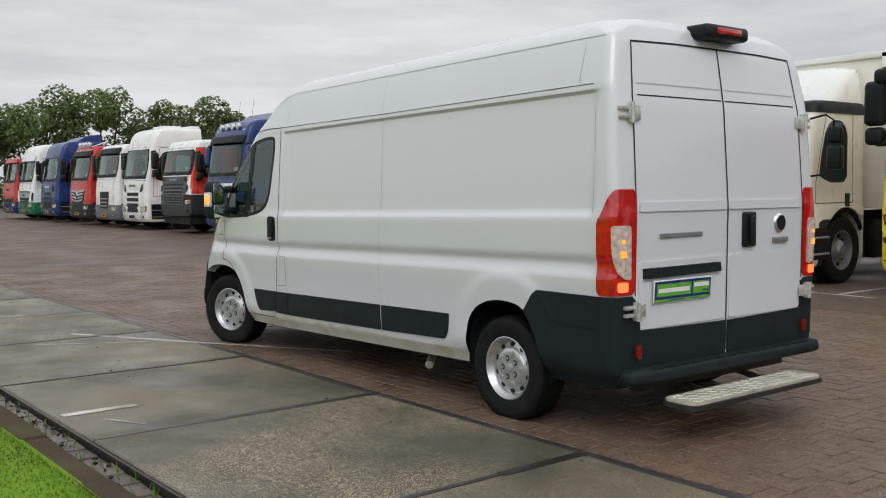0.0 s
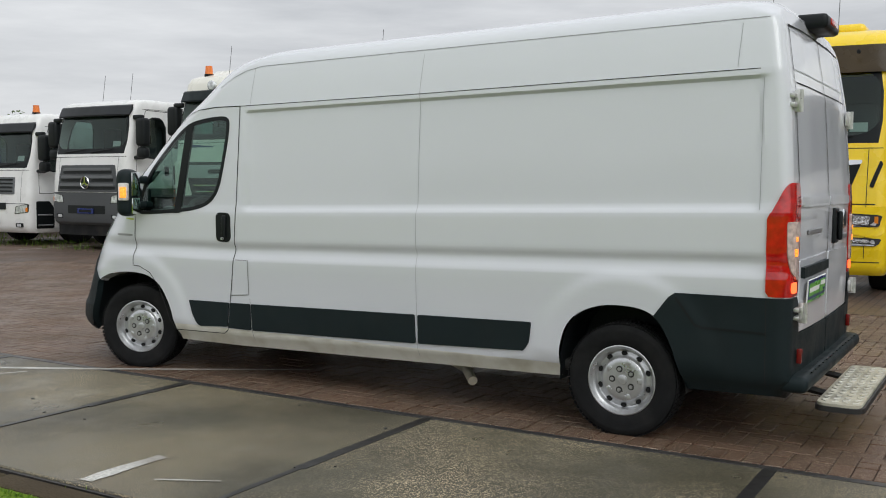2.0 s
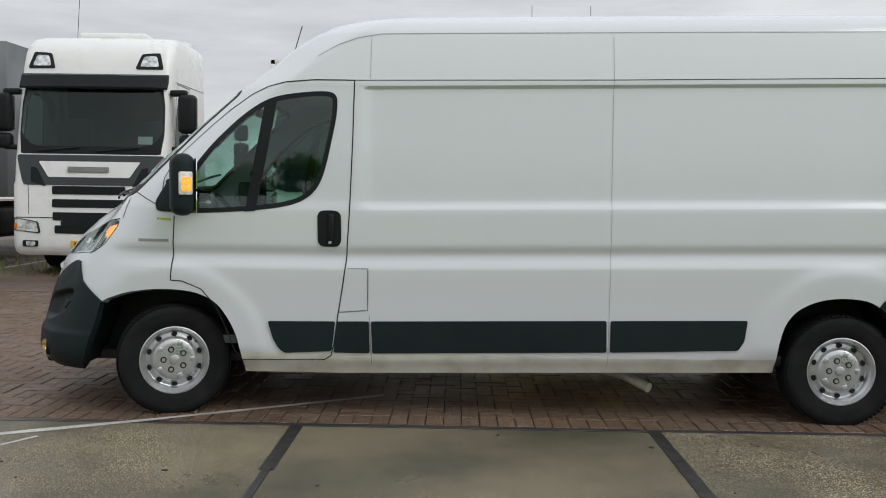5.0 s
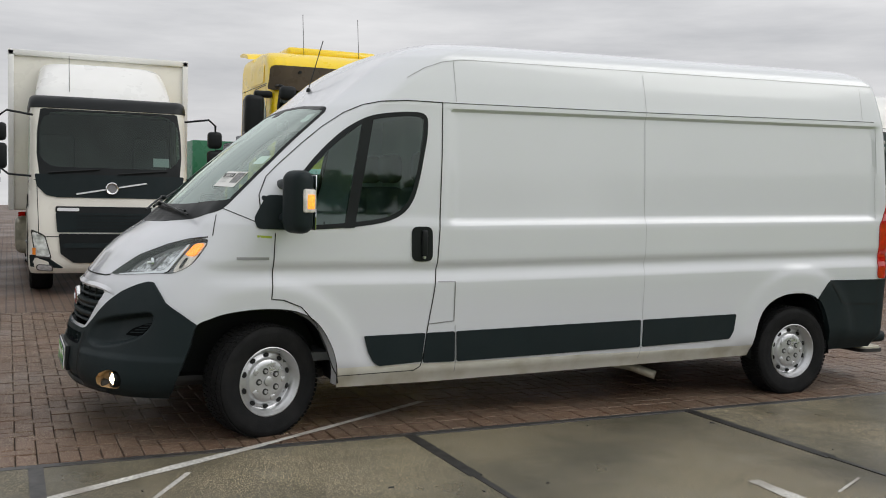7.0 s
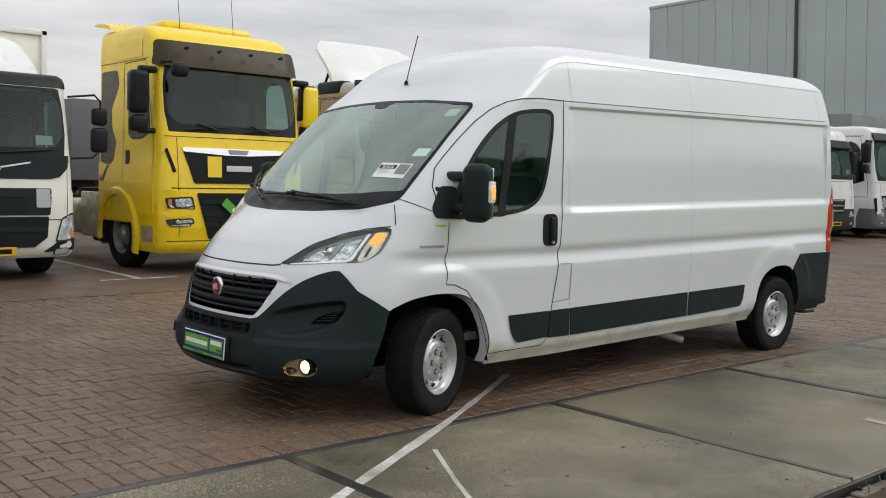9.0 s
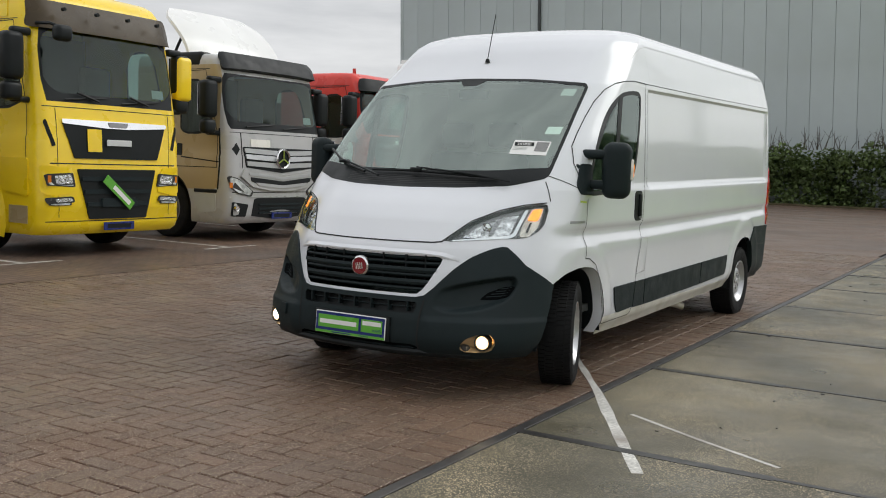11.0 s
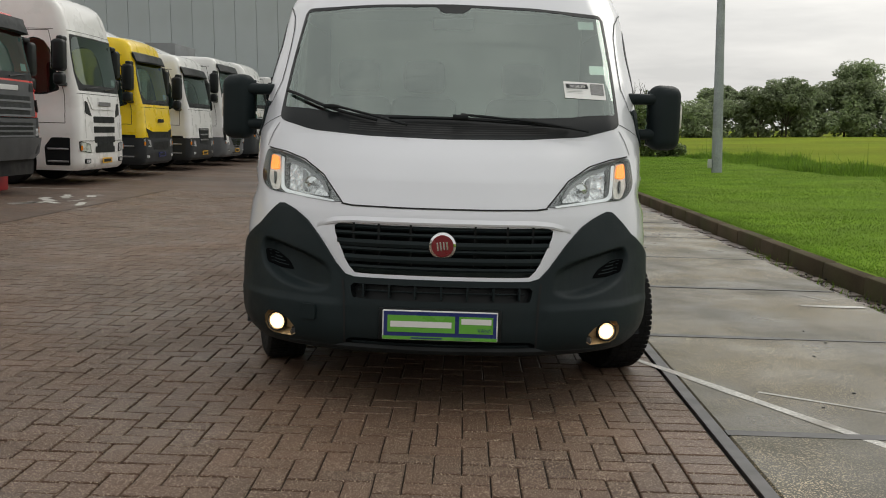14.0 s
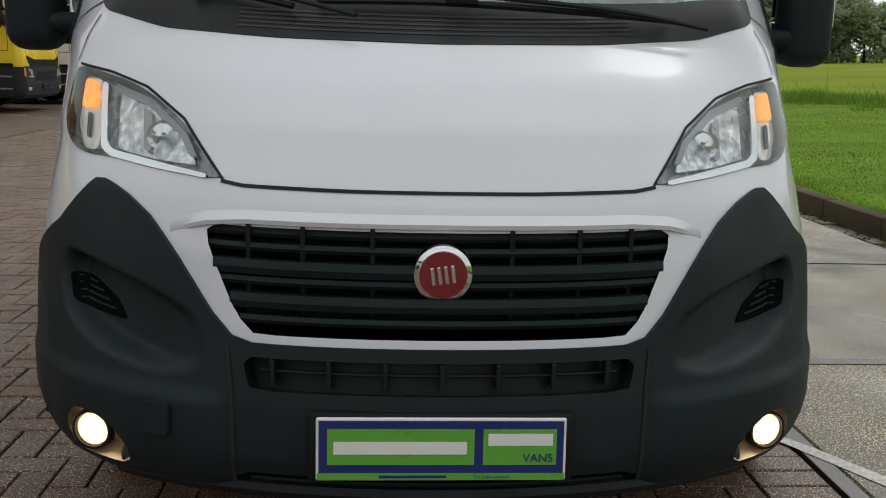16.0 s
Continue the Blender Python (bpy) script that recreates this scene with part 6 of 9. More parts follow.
    # bumper and side skirts in another colour
    low_paint = P.get(bumper, body_paint) if bumper else body_paint
    if lower:
        faces = carve(bm, lambda c: max(c.z - (lower_top or zb + 0.10), lower_bottom - c.z, c.y - lower_from), lambda c: abs(c.x) > hw * 0.9 and c.y < min(-0.1, lower_from + 0.3) and lower_bottom - 0.5 < c.z < (lower_top or 1.2) + 0.5)
        for s in (-1, 1):
            for d in (-1, 1):
                mine = [f for f in faces if f.is_valid and f.calc_center_median().x * s > 0 and (f.calc_center_median().y - ax) * d > 0]
                if mine:
                    part("side_skirt", take(bm, mine, True), P[lower], tr)
    if sill:
        faces = carve(bm, lambda c: max(c.z - lower_bottom, c.y + 0.45), lambda c: abs(c.x) > hw * 0.9 and c.y < -0.2 and c.z < lower_bottom + 0.5)
        for s in (-1, 1):
            for d in (-1, 1):
                mine = [f for f in faces if f.is_valid and f.calc_center_median().x * s > 0 and (f.calc_center_median().y - ax) * d > 0]
                if mine:
                    part("sill", take(bm, mine, True), P[sill], tr)
    if bumper:
        faces = carve(bm, lambda c: max(c.z - zb, -0.62 - c.y), lambda c: c.y > -0.9 and c.z < 1.3)
        part("bumper", take(bm, faces, True, 0.015, 0.05), low_paint, tr)
    if hood:
        faces = carve(bm, lambda c: zt + 0.012 - c.z, lambda c: c.z > zt - 0.25)
        part("visor_hood", take(bm, faces, True, 0.02, 0.04), "black", tr, "domed black visor hood")
    part("cab", bm, body_paint, tr, sharp=40)
    part("bumper_joint", seam_bm(tree, [(k * hw * 0.98, 1.0, zb) for k in (-0.95, -0.5, 0, 0.5, 0.95)], (0, -1, 0), 0.012, 0.004), "gap", tr)
    part("front_joint", seam_bm(tree, [(k * hw * 0.98, 1.0, zs - 0.06) for k in (-0.95, -0.5, 0, 0.5, 0.95)], (0, -1, 0), 0.010, 0.003), "gap", tr)
    F = (0, -1, 0)
    for name, outlines, m, lift in face_parts(style, hw, zb, zs, base):
        for o in outlines:
            mm = body_paint if m is None else (P[accent] if accent else body_paint) if m == "accent" else m
            part(name, patch_bm(tree, [(a, 1.5, b) for a, b in rounded(o, 0.02, 2)], F, lift, lift + 0.01, 0.5), mm, tr)
    # emblem as plain shapes
    em = EMBLEM.get(style, "none")
    if em in ("bar", "darkbar"):
        zc = {"slots": zs - 0.24, "stepped_slots": 1.79, "lion": zs - 0.50, "old_lion": zs - 0.30, "ribs": zs - 0.63, "wedge": zs - 0.36}[style]
        b2 = bmesh.new()
        n = 6 if "slots" in style else 4 if style == "wedge" else 3
        w = 0.085 if n > 3 else 0.12
        y0 = drape(tree, [(0, 2, zc)], F)[0][0].y + 0.03
        wb = n * (w + 0.02) / 2
        add_box(b2, (-wb, y0, zc - 0.042), (wb, y0 + 0.01, zc + 0.042), 0.004, 1)
        part("name_bar", b2, "black" if em == "darkbar" or style == "ribs" else "bright_bar" if colour != "white" else "midgrey_trim", tr)
    elif em in ("disc", "ring"):
        zc = 1.39 if style == "wide_star" else zs - 0.62 if em == "disc" else zs - 0.16
        big = 1.22 if style == "wide_star" else 1.0
        y0 = drape(tree, [(0, 2, zc)], F)[0][0].y
        e = part("emblem", lathe_bm([(0.115, 0.03), (0.13, 0.045), (0.14, 0.03), (0.14, -0.02)] if em == "disc" else [(0.06, 0.03), (0.075, 0.04), (0.085, 0.03), (0.085, 0.0)], 28), "chrome", tr)
        e.matrix_basis = Matrix.Translation((0, y0 + 0.02 * big, zc)) @ pose(0, 0, 0, 0, 0, 90) @ Matrix.Scale(big, 4)
        e2 = part("emblem_back", lathe_bm([(0.0, 0.02), (0.12 if em == "disc" else 0.065, 0.02)], 24), "black" if em == "disc" else "midgrey_trim", tr)
        e2.matrix_basis = e.matrix_basis.copy()
        if em == "disc":
            b2 = bmesh.new()
            for a in (90, 210, 330):
                add_box(b2, (-0.014, 0.0, 0), (0.014, 0.012, 0.118 * big), m=Matrix.Translation((0, y0 + 0.048 * big, zc)) @ pose(0, 0, 0, 0, a - 90, 0))
            part("emblem_arm", b2, "chrome", tr)
    F = (0, -1, 0)
    # headlamps
    for s in (-1, 1):
        outs = {"low": [[(0.74, zb - 0.24), (1.16, zb - 0.20), (1.17, zb + 0.0), (0.78, zb - 0.06)]], "high": [[(0.70, zb + 0.06), (1.14, zb + 0.06), (1.15, zb + 0.24), (0.74, zb + 0.26)], [(0.78, zb - 0.30), (1.15, zb - 0.28), (1.15, zb - 0.17), (0.80, zb - 0.18)]],
                "wing": [[(0.70, zs - 1.10), (1.12, zs - 1.08), (1.13, zs - 0.93), (0.74, zs - 0.91)], [(0.76, zs - 1.34), (1.10, zs - 1.34), (1.10, zs - 1.25), (0.78, zs - 1.24)]],
                "tall": [[(0.88, zb - 0.30), (1.12, zb - 0.28), (1.17, zb + 0.10), (0.98, zb + 0.02)], [(0.86, zb - 0.46), (1.10, zb - 0.44), (1.10, zb - 0.37), (0.87, zb - 0.38)]],
                "swept": [[(0.68, 0.83), (0.74, 0.745), (1.04, 0.80), (1.16, 0.89), (1.195, 1.06), (1.17, 1.09), (1.0, 1.04)]], "square": [[(0.90, 0.98), (1.20, 0.98), (1.205, 1.125), (0.92, 1.125)]]}[lamps]
        for i, o in enumerate(outs):
            pts = [(s * a * hw / 1.22, 1.5, b) for a, b in rounded(o, 0.03, 2)]
            hl = part("headlamp", patch_bm(tree, pts, F, 0.018, 0.03, 0.5), "frame_black", tr)
            ins = [(s * (a * 0.86 + sum(k for k, _ in o) / len(o) * 0.14) * hw / 1.22, 1.5, b * 0.86 + sum(k for _, k in o) / len(o) * 0.14) for a, b in rounded(o, 0.03, 2)]
            part("reflector", patch_bm(tree, ins, F, 0.021, 0.01, 0.5), "lamp_silver", hl)
            if i == 0:
                c = sorted(a for a, _ in o)[-1]
                part("indicator", patch_bm(tree, [(s * a * hw / 1.22, 1.5, b) for a, b in rect(c - 0.065, c - 0.025, o[0][1] + 0.06, o[0][1] + 0.15)], F, 0.024, 0.01, 0.5), "amber", hl)
    # fog lamps, front panel joints and entry steps
    for s in (-1, 1):
        if style not in ("lion", "diagonal", "wide_star", "stepped_slots"):
            fog = part("fog_lamp", patch_bm(tree, [(s * a, 1.5, b) for a, b in rounded(rect(0.78, 1.02, base + 0.14, base + 0.23), 0.02, 2)], F, 0.018, 0.03, 0.5), "black", tr)
            part("lens", patch_bm(tree, [(s * a, 1.5, b) for a, b in rounded(rect(0.82, 0.96, base + 0.155, base + 0.215), 0.02, 2)], F, 0.022, 0.006, 0.5), "lamp_silver", fog)
        if style not in ("wide_star", "stepped_slots"):
            part("front_joint", seam_bm(tree, [(s * 0.95, 1.0, zs - 0.08), (s * 0.93, 1.0, zb + 0.05)], F, 0.009, 0.003), "gap", tr)
        if style not in ("lion", "ribs", "wide_star", "stepped_slots"):
            recess = part("step_recess", patch_bm(tree, [(s * 2, a, b) for a, b in rounded([(-0.72, base + 0.10), (-0.24, base + 0.10), (-0.24, zb + 0.06), (-0.60, zb + 0.06), (-0.74, zb - 0.12)], 0.03, 2)], (-s, 0, 0), 0.008, 0.012, 0.5), "black", tr)
            for dz in (0.16, 0.40):
                part("step_bar", box_bm((s * hw - 0.03, -0.68, base + dz), (s * hw + 0.025, -0.27, base + dz + 0.035), 0.008, 1), "midgrey_trim", recess)
    # visor
    if visor:
        ys = [drape(tree, [(k, 2, zt - 0.02)], F)[0][0].y for k in np.linspace(-hw + 0.16, hw - 0.16, 13)]
        b2 = bmesh.new()
        rows2 = []
        for k, yy in zip(np.linspace(-hw + 0.08, hw - 0.08, 13), ys):
            e = 0.10 * (k / hw) ** 4
            rows2.append([b2.verts.new((k, yy - 0.05, zt + 0.16)), b2.verts.new((k, yy + 0.06 - e, zt + 0.13)), b2.verts.new((k, yy + 0.14 - e, zt - 0.05)), b2.verts.new((k, yy + 0.13 - e, zt - 0.08)), b2.verts.new((k, yy + 0.03 - e, zt + 0.05))])
        for a, b in zip(rows2, rows2[1:]):
            for k in range(5):
                b2.faces.new((a[k], a[(k + 1) % 5], b[(k + 1) % 5], b[k]))
        b2.faces.new(rows2[0])
        b2.faces.new(rows2[-1][::-1])
        part("sun_visor", b2, visor if visor in M else P[visor], tr)
    # wipers, mirrors, doors, steps, plate
    for x0 in (-0.75, 0.15):
        part("wiper", tube_bm([drape(tree, [(x0 + k * 0.22, 2, zs + 0.10 - 0.02 * k)], F)[0][0] + Vector((0, 0.03, 0)) for k in range(4)], 0.012, 5), "black", tr)
    for s in (-1, 1):
        if mirrors == "split":
            # two small housings one above the other on a bent tube
            mx = s * (hw + 0.36)
            arm_ob = part("mirror_arm", tube_bm([(s * (hw - 0.06), -0.22, zt - 0.10), (mx - s * 0.1, -0.10, zt - 0.06), (mx, -0.14, zt - 0.14), (mx, -0.14, zt - 0.80), (mx - s * 0.12, -0.12, zt - 0.90), (s * (hw - 0.04), -0.16, zt - 0.92)], 0.016, 6), "black", tr)
            part("wide_mirror", box_bm((mx - 0.10, -0.26, zt - 0.46), (mx + 0.10, -0.12, zt - 0.22), 0.05, 3), "black", arm_ob)
            mr = part("mirror", box_bm((mx - 0.105, -0.27, zt - 0.83), (mx + 0.105, -0.11, zt - 0.49), 0.05, 3), "black", tr)
            part("mirror_glass", box_bm((mx - 0.085, -0.275, zt - 0.80), (mx + 0.085, -0.268, zt - 0.52), 0.02, 1), "chrome", mr)
        else:
            mx = s * (hw + 0.21)
            mr = part("mirror", box_bm((mx - 0.14, -0.44, zt - 0.74), (mx + 0.14, -0.22, zt - 0.14), 0.075, 4), mirror if mirror in M else P[mirror], tr)
            part("wide_mirror", box_bm((mx - 0.13, -0.43, zt - 1.0), (mx + 0.13, -0.24, zt - 0.76), 0.07, 4), "black", tr)
            part("arm", box_bm((min(s * (hw - 0.06), mx), -0.40, zt - 0.17), (max(s * (hw - 0.06), mx), -0.28, zt - 0.07), 0.035, 3), "black", mr)
            part("lower_arm", box_bm((min(s * (hw - 0.06), mx), -0.40, zt - 1.02), (max(s * (hw - 0.06), mx), -0.28, zt - 0.94), 0.035, 3), "black", mr)
            part("mirror_glass", box_bm((mx - 0.12, -0.446, zt - 0.70), (mx + 0.12, -0.44, zt - 0.18), 0.02, 1), "chrome", mr)
        W = (-s, 0, 0)
        part("door_seam", seam_bm(tree, [(s * 2, a, b) for a, b in ((-0.34, zs - 0.1), (-0.33, 1.22), (-1.36, 1.22), (-1.36, zt + 0.04), (-0.64, zt + 0.05), (-0.34, zs - 0.1))], W, 0.012, 0.003), "gap", tr)
        part("door_handle", patch_bm(tree, [(s * 2, a, b) for a, b in rounded(rect(-1.26, -1.14, zs - 0.46, zs - 0.26), 0.02)], W, 0.012, 0.02), "black", tr)
        if stripe:
            part("stripe", patch_bm(tree, [(s * 2, a, b) for a, b in ((-0.22, zs - 0.10), (-2.2, zs + 0.02), (-2.2, zs - 0.08), (-0.22, zs - 0.17))], W, 0.004, 0.004, 0.5), P[stripe], tr)
        part("mudguard", tube_bm([(s * (hw - 0.05), ax + 0.62 * math.cos(a), 0.50 + 0.62 * math.sin(a)) for a in np.linspace(-0.2, 3.34, 13)], 0.035, 6), "chassis", tr)
        truck_wheel(tr, s * (hw - 0.19), ax, s)
    if stripe:
        for s in (-1, 1):
            part("stripe", patch_bm(tree, [(s * a, 2, b) for a, b in ((0.12, zs - 0.13), (hw - 0.1, zs - 0.06), (hw - 0.1, zs - 0.14), (0.12, zs - 0.15))], F, 0.004, 0.004, 0.5), P[stripe], tr)
    pz = zb - 0.40
    yp = drape(tree, [(0, 2, max(pz, 0.40))], F)[0][0].y + 0.03
    if plate:
        pl = part("number_plate", box_bm((-0.26, yp, max(pz, 0.40) - 0.055), (0.26, yp + 0.01, max(pz, 0.40) + 0.055), 0.003, 1), plate, tr)
        b2 = bmesh.new()
        add_box(b2, (-0.20, yp + 0.01, max(pz, 0.40) - 0.03), (0.20, yp + 0.012, max(pz, 0.40) + 0.03))
        part("plate_bar", b2, "black", pl)
    if sheet:
        part("paper_sheet", patch_bm(tree, [(a, 2, b) for a, b in rect(-hw + 0.28, -hw + 0.50, zs + 0.16, zs + 0.28)], F, -0.01, 0.002, 0.5), "paper", tr)
    # inside of the cab
    if interior:
        part("cab_interior", box_bm((-hw + 0.08, -depth + 0.08, zs - 0.30), (hw - 0.08, -0.30, zs - 0.25)), "interior", tr)
        part("dashboard", box_bm((-hw + 0.12, -0.62, zs - 0.28), (hw - 0.12, -0.22, zs + 0.05), 0.06, 2), "interior", tr)
        part("rear_wall", box_bm((-hw + 0.06, -depth + 0.06, zs - 0.25), (hw - 0.06, -depth + 0.10, zt + 0.1)), "interior", tr)
        for s in (-1, 1):
            part("seat", box_bm((s * 0.65 - 0.25, -1.40, zs - 0.2), (s * 0.65 + 0.25, -1.22, zs + 0.62), 0.07, 2), "fabric", tr)
    # roof gear
    top = roof
    if deflector:
        b2 = bmesh.new()
        prof = [(-1.0, roof - 0.10), (-1.5, roof + 0.20), (-depth + 0.05, roof + 0.34), (-depth, roof + 0.30), (-depth, roof - 0.05)]
        L = [b2.verts.new((-1.0, a, b)) for a, b in prof]
        R = [b2.verts.new((1.0, a, b)) for a, b in prof]
        for k in range(len(prof)):
            b2.faces.new((L[k], L[(k + 1) % len(prof)], R[(k + 1) % len(prof)], R[k]))
        b2.faces.new(L[::-1])
        b2.faces.new(R)
        bmesh.ops.bevel(b2, geom=list(b2.edges), offset=0.04, segments=2, affect="EDGES")
        part("wind_deflector", b2, body_paint, tr)
    if spoiler or fairing:
        # rounded roof spoiler: a shell that rises backwards
        h = spoiler or fairing
        y0, yb = (-0.55, -depth) if spoiler else (-0.75, -depth - 0.1)
        wide = hw * 0.97 if spoiler else hw * 0.9
        rings = []
        for k in range(9):
            f = k / 8
            z = roof - 0.22 + (h + 0.22) * f
            yf = y0 + (yb - y0) * 0.62 * f ** 1.8
            w = wide * (1 - 0.10 * f ** 2)
            r = 0.22 + 0.15 * f
            half = [((w - r) * i / 5, yf - 0.04 * (i / 5) ** 2) for i in range(6)]
            half += [(w - r + r * math.sin(i / 6 * 1.5708), yf - 0.04 - r + r * math.cos(i / 6 * 1.5708)) for i in range(1, 7)]
            half += [(w, yb), (0, yb)]
            rings.append([Vector((a, b, z)) for a, b in half + [(-a, b) for a, b in half[-2:0:-1]]])
        last = [Vector((p.x * 0.92, max(yb, p.y - 0.08), p.z + 0.05)) for p in rings[-1]]
        part("roof_spoiler", loft_bm(rings + [last], cap_bottom=False), P["white"], tr, sharp=50)
    if hump:
        part("roof_hatch", box_bm((-0.55, -1.75, roof - 0.03), (0.55, -1.05, roof + 0.10), 0.05, 3), body_paint if colour != "white" else P["white"], tr)
        part("tail_wing", box_bm((-1.0, -depth - 0.02, roof - 0.02), (1.0, -depth + 0.35, roof + 0.09), 0.03, 2, m=pose(0, 0, 0, 0, 0, 0)), body_paint, tr)
    for k in range(beacons):
        s = -1 if k % 2 else 1
        hgt = drape(tree, [(s * 0.78, -0.62, 6)], (0, 0, -1), 0)
        z0 = hgt[0][0].z if hgt else roof
        bc = part("beacon", cyl_bm((s * 0.78, -0.62, z0 + 0.03), (s * 0.78, -0.62, z0 + 0.20), 0.085, 0.07, 14), "beacon", tr)
        part("socket", cyl_bm((s * 0.78, -0.62, z0 - 0.03), (s * 0.78, -0.62, z0 + 0.03), 0.095, None, 14), "black", bc)
    if lamp_bar:
        yb = -0.42
        lb = part("lamp_bar", tube_bm([(-1.0, yb - 0.6, zt + lamp_z + 0.11), (-0.95, yb, zt + lamp_z - 0.12), (0.95, yb, zt + lamp_z - 0.12), (1.0, yb - 0.6, zt + lamp_z + 0.11)], 0.03, 8), "chrome", tr)
        for k in range(lamp_bar):
            xx = (k - (lamp_bar - 1) / 2) * (1.5 / max(lamp_bar, 2))
            e = part("spot_lamp", lathe_bm([(0.0, 0.05), (0.08, 0.045), (0.10, 0.03), (0.09, -0.05), (0.03, -0.10)], 20), "lamp_silver", lb)
            e.matrix_basis = Matrix.Translation((xx, yb + 0.04 + max(0.0, 0.4 - lamp_z) * 0.6, zt + lamp_z)) @ pose(0, 0, 0, 0, 0, 90)
    for k in range(aerials):
        part("aerial", tube_bm([(0.5 - 0.9 * k, -0.9, roof - 0.1), (0.5 - 0.9 * k, -1.0, roof + 0.62)], 0.0045, 5), "black", tr)
    # frame, tanks, rear axles and load
    tail = -9.2 if cargo in ("box", "curtain") else -7.6 if cargo in ("tipper", "chassis") else -6.2
    bw = box_hw or hw + 0.03
    for s in (-1, 1):
        part("frame_rail", box_bm((s * 0.42 - 0.05, tail + 0.2, 0.78), (s * 0.42 + 0.05, -0.4, 1.02)), "chassis", tr)
        part("fuel_tank", box_bm((s * 0.95 - 0.25, -4.1, 0.42), (s * 0.95 + 0.25, -2.6, 0.98), 0.10, 3), "alu" if s > 0 else "chassis", tr)
        part("step", box_bm((s * (hw - 0.28), -2.55, 0.34), (s * (hw - 0.02), -2.05, 0.95), 0.03), "chassis", tr)
        for yy in ([-5.1] if cargo == "tractor" else [-5.6, -6.9] if cargo in ("tipper", "chassis") else [-6.6]):
            truck_wheel(tr, s * (hw - 0.21), yy, s)
    for s in (-1, 1):
        lamp = part("tail_lamp", box_bm((s * 0.88 - 0.22, tail - 0.02, 0.78), (s * 0.88 + 0.22, tail + 0.06, 0.94), 0.015, 1), "red_lens", tr)
        part("indicator", box_bm((s * 1.02 - 0.06, tail - 0.026, 0.80), (s * 1.02 + 0.06, tail - 0.02, 0.92), 0.004, 1), "amber", lamp)
    part("tail_beam", box_bm((-1.1, tail, 0.66), (1.1, tail + 0.10, 0.78), 0.01, 1), "chassis", tr)
    if turn < 0:
        part("rear_window", box_bm((-0.85, -depth - 0.02, zs + 0.30), (0.85, -depth + 0.01, zs + 0.72), 0.06, 3), "black", tr)
        part("rear_frame", box_bm((-1.0, -depth - 0.35, 0.45), (1.0, -depth - 0.03, 1.40), 0.05, 2), "chassis", tr, "dark machinery behind the cab")
        for s in (-1, 1):
            part("air_pipe", box_bm((s * 0.95 - 0.10, -depth - 0.22, 1.2), (s * 0.95 + 0.10, -depth - 0.04, 2.5), 0.05, 3), "chassis", tr)
            for yy in (-4.6, -5.5):
                part("rear_mudguard", tube_bm([(s * (hw - 0.21), yy + 0.60 * math.cos(a), 0.50 + 0.60 * math.sin(a)) for a in np.linspace(0.5, 2.64, 9)], 0.10, 6), "chassis", tr)
        part("hook_arm", loft_bm([[Vector((0.2 + u * w, -depth - 0.6 + v * 0.09, z)) for u, v in ((-1, -1), (1, -1), (1, 1), (-1, 1))] for z, w in ((1.0, 0.16), (2.0, 0.12), (2.75, 0.08), (3.0, 0.03))]), "rust", tr, "rusty tapered hook arm")
        part("hook_bed", box_bm((-0.55, tail + 0.3, 1.02), (0.55, -depth - 0.4, 1.20), 0.03, 2), "rust", tr)
    part("front_underrun", box_bm((-hw + 0.15, -0.75, 0.32), (hw - 0.15, -0.12, 0.60)), "chassis", tr)
    part("inner_arch", box_bm((-hw + 0.36, -2.2, 0.45), (hw - 0.36, -0.7, 1.30)), "chassis", tr)
    if cargo == "tractor":
        part("coupling_plate", cyl_bm((0, -4.9, 1.02), (0, -4.9, 1.14), 0.48, None, 20), "chassis", tr)
        for s in (-1, 1):
            part("rear_mudguard", tube_bm([(s * (hw - 0.21), -5.1 + 0.60 * math.cos(a), 0.50 + 0.60 * math.sin(a)) for a in np.linspace(0.4, 2.75, 9)], 0.12, 6), "chassis", tr)
    elif cargo == "chassis":
        for s in (-1, 1):
            for yy in (-5.6, -6.9):
                part("rear_mudguard", tube_bm([(s * (hw - 0.21), yy + 0.60 * math.cos(a), 0.50 + 0.60 * math.sin(a)) for a in np.linspace(0.5, 2.64, 9)], 0.12, 6), "chassis", tr)
            part("side_guard", box_bm((s * (hw - 0.06) - 0.03, -4.8, 0.50), (s * (hw - 0.06) + 0.03, -2.7, 0.66), 0.02, 2), "rust", tr)
            part("side_marker", box_bm((s * hw - 0.02, -2.75, 0.30), (s * hw + 0.02, -2.60, 0.44), 0.01, 1), "plate_yellow", tr)
    elif cargo == "box":
        load = part("box_body", box_bm((-bw, tail, 1.12), (bw, -depth - 0.18, box_top), 0.03, 2), P[box_colour], tr)
        for s in (-1, 1):
            part("corner_trim", box_bm((s * (bw - 0.03) - 0.04, -depth - 0.21, 1.12), (s * (bw - 0.03) + 0.04, -depth - 0.14, box_top + 0.02), 0.01), P["white"], load)
        part("top_trim", box_bm((-bw - 0.01, -depth - 0.21, box_top - 0.06), (bw + 0.01, -depth - 0.14, box_top + 0.03), 0.01), P["white"], load)
    elif cargo == "curtain":
        part("curtain_body", box_bm((-hw - 0.03, tail, 1.15), (hw + 0.03, -depth - 0.5, 3.95), 0.02, 2), "tarp", tr)
    elif cargo == "tipper":
        tp = part("tipper_body", box_bm((-hw, tail, 1.20), (hw, -depth - 0.3, 2.55 if box_top > 3.3 else box_top), 0.03, 2), P["midgrey"], tr)
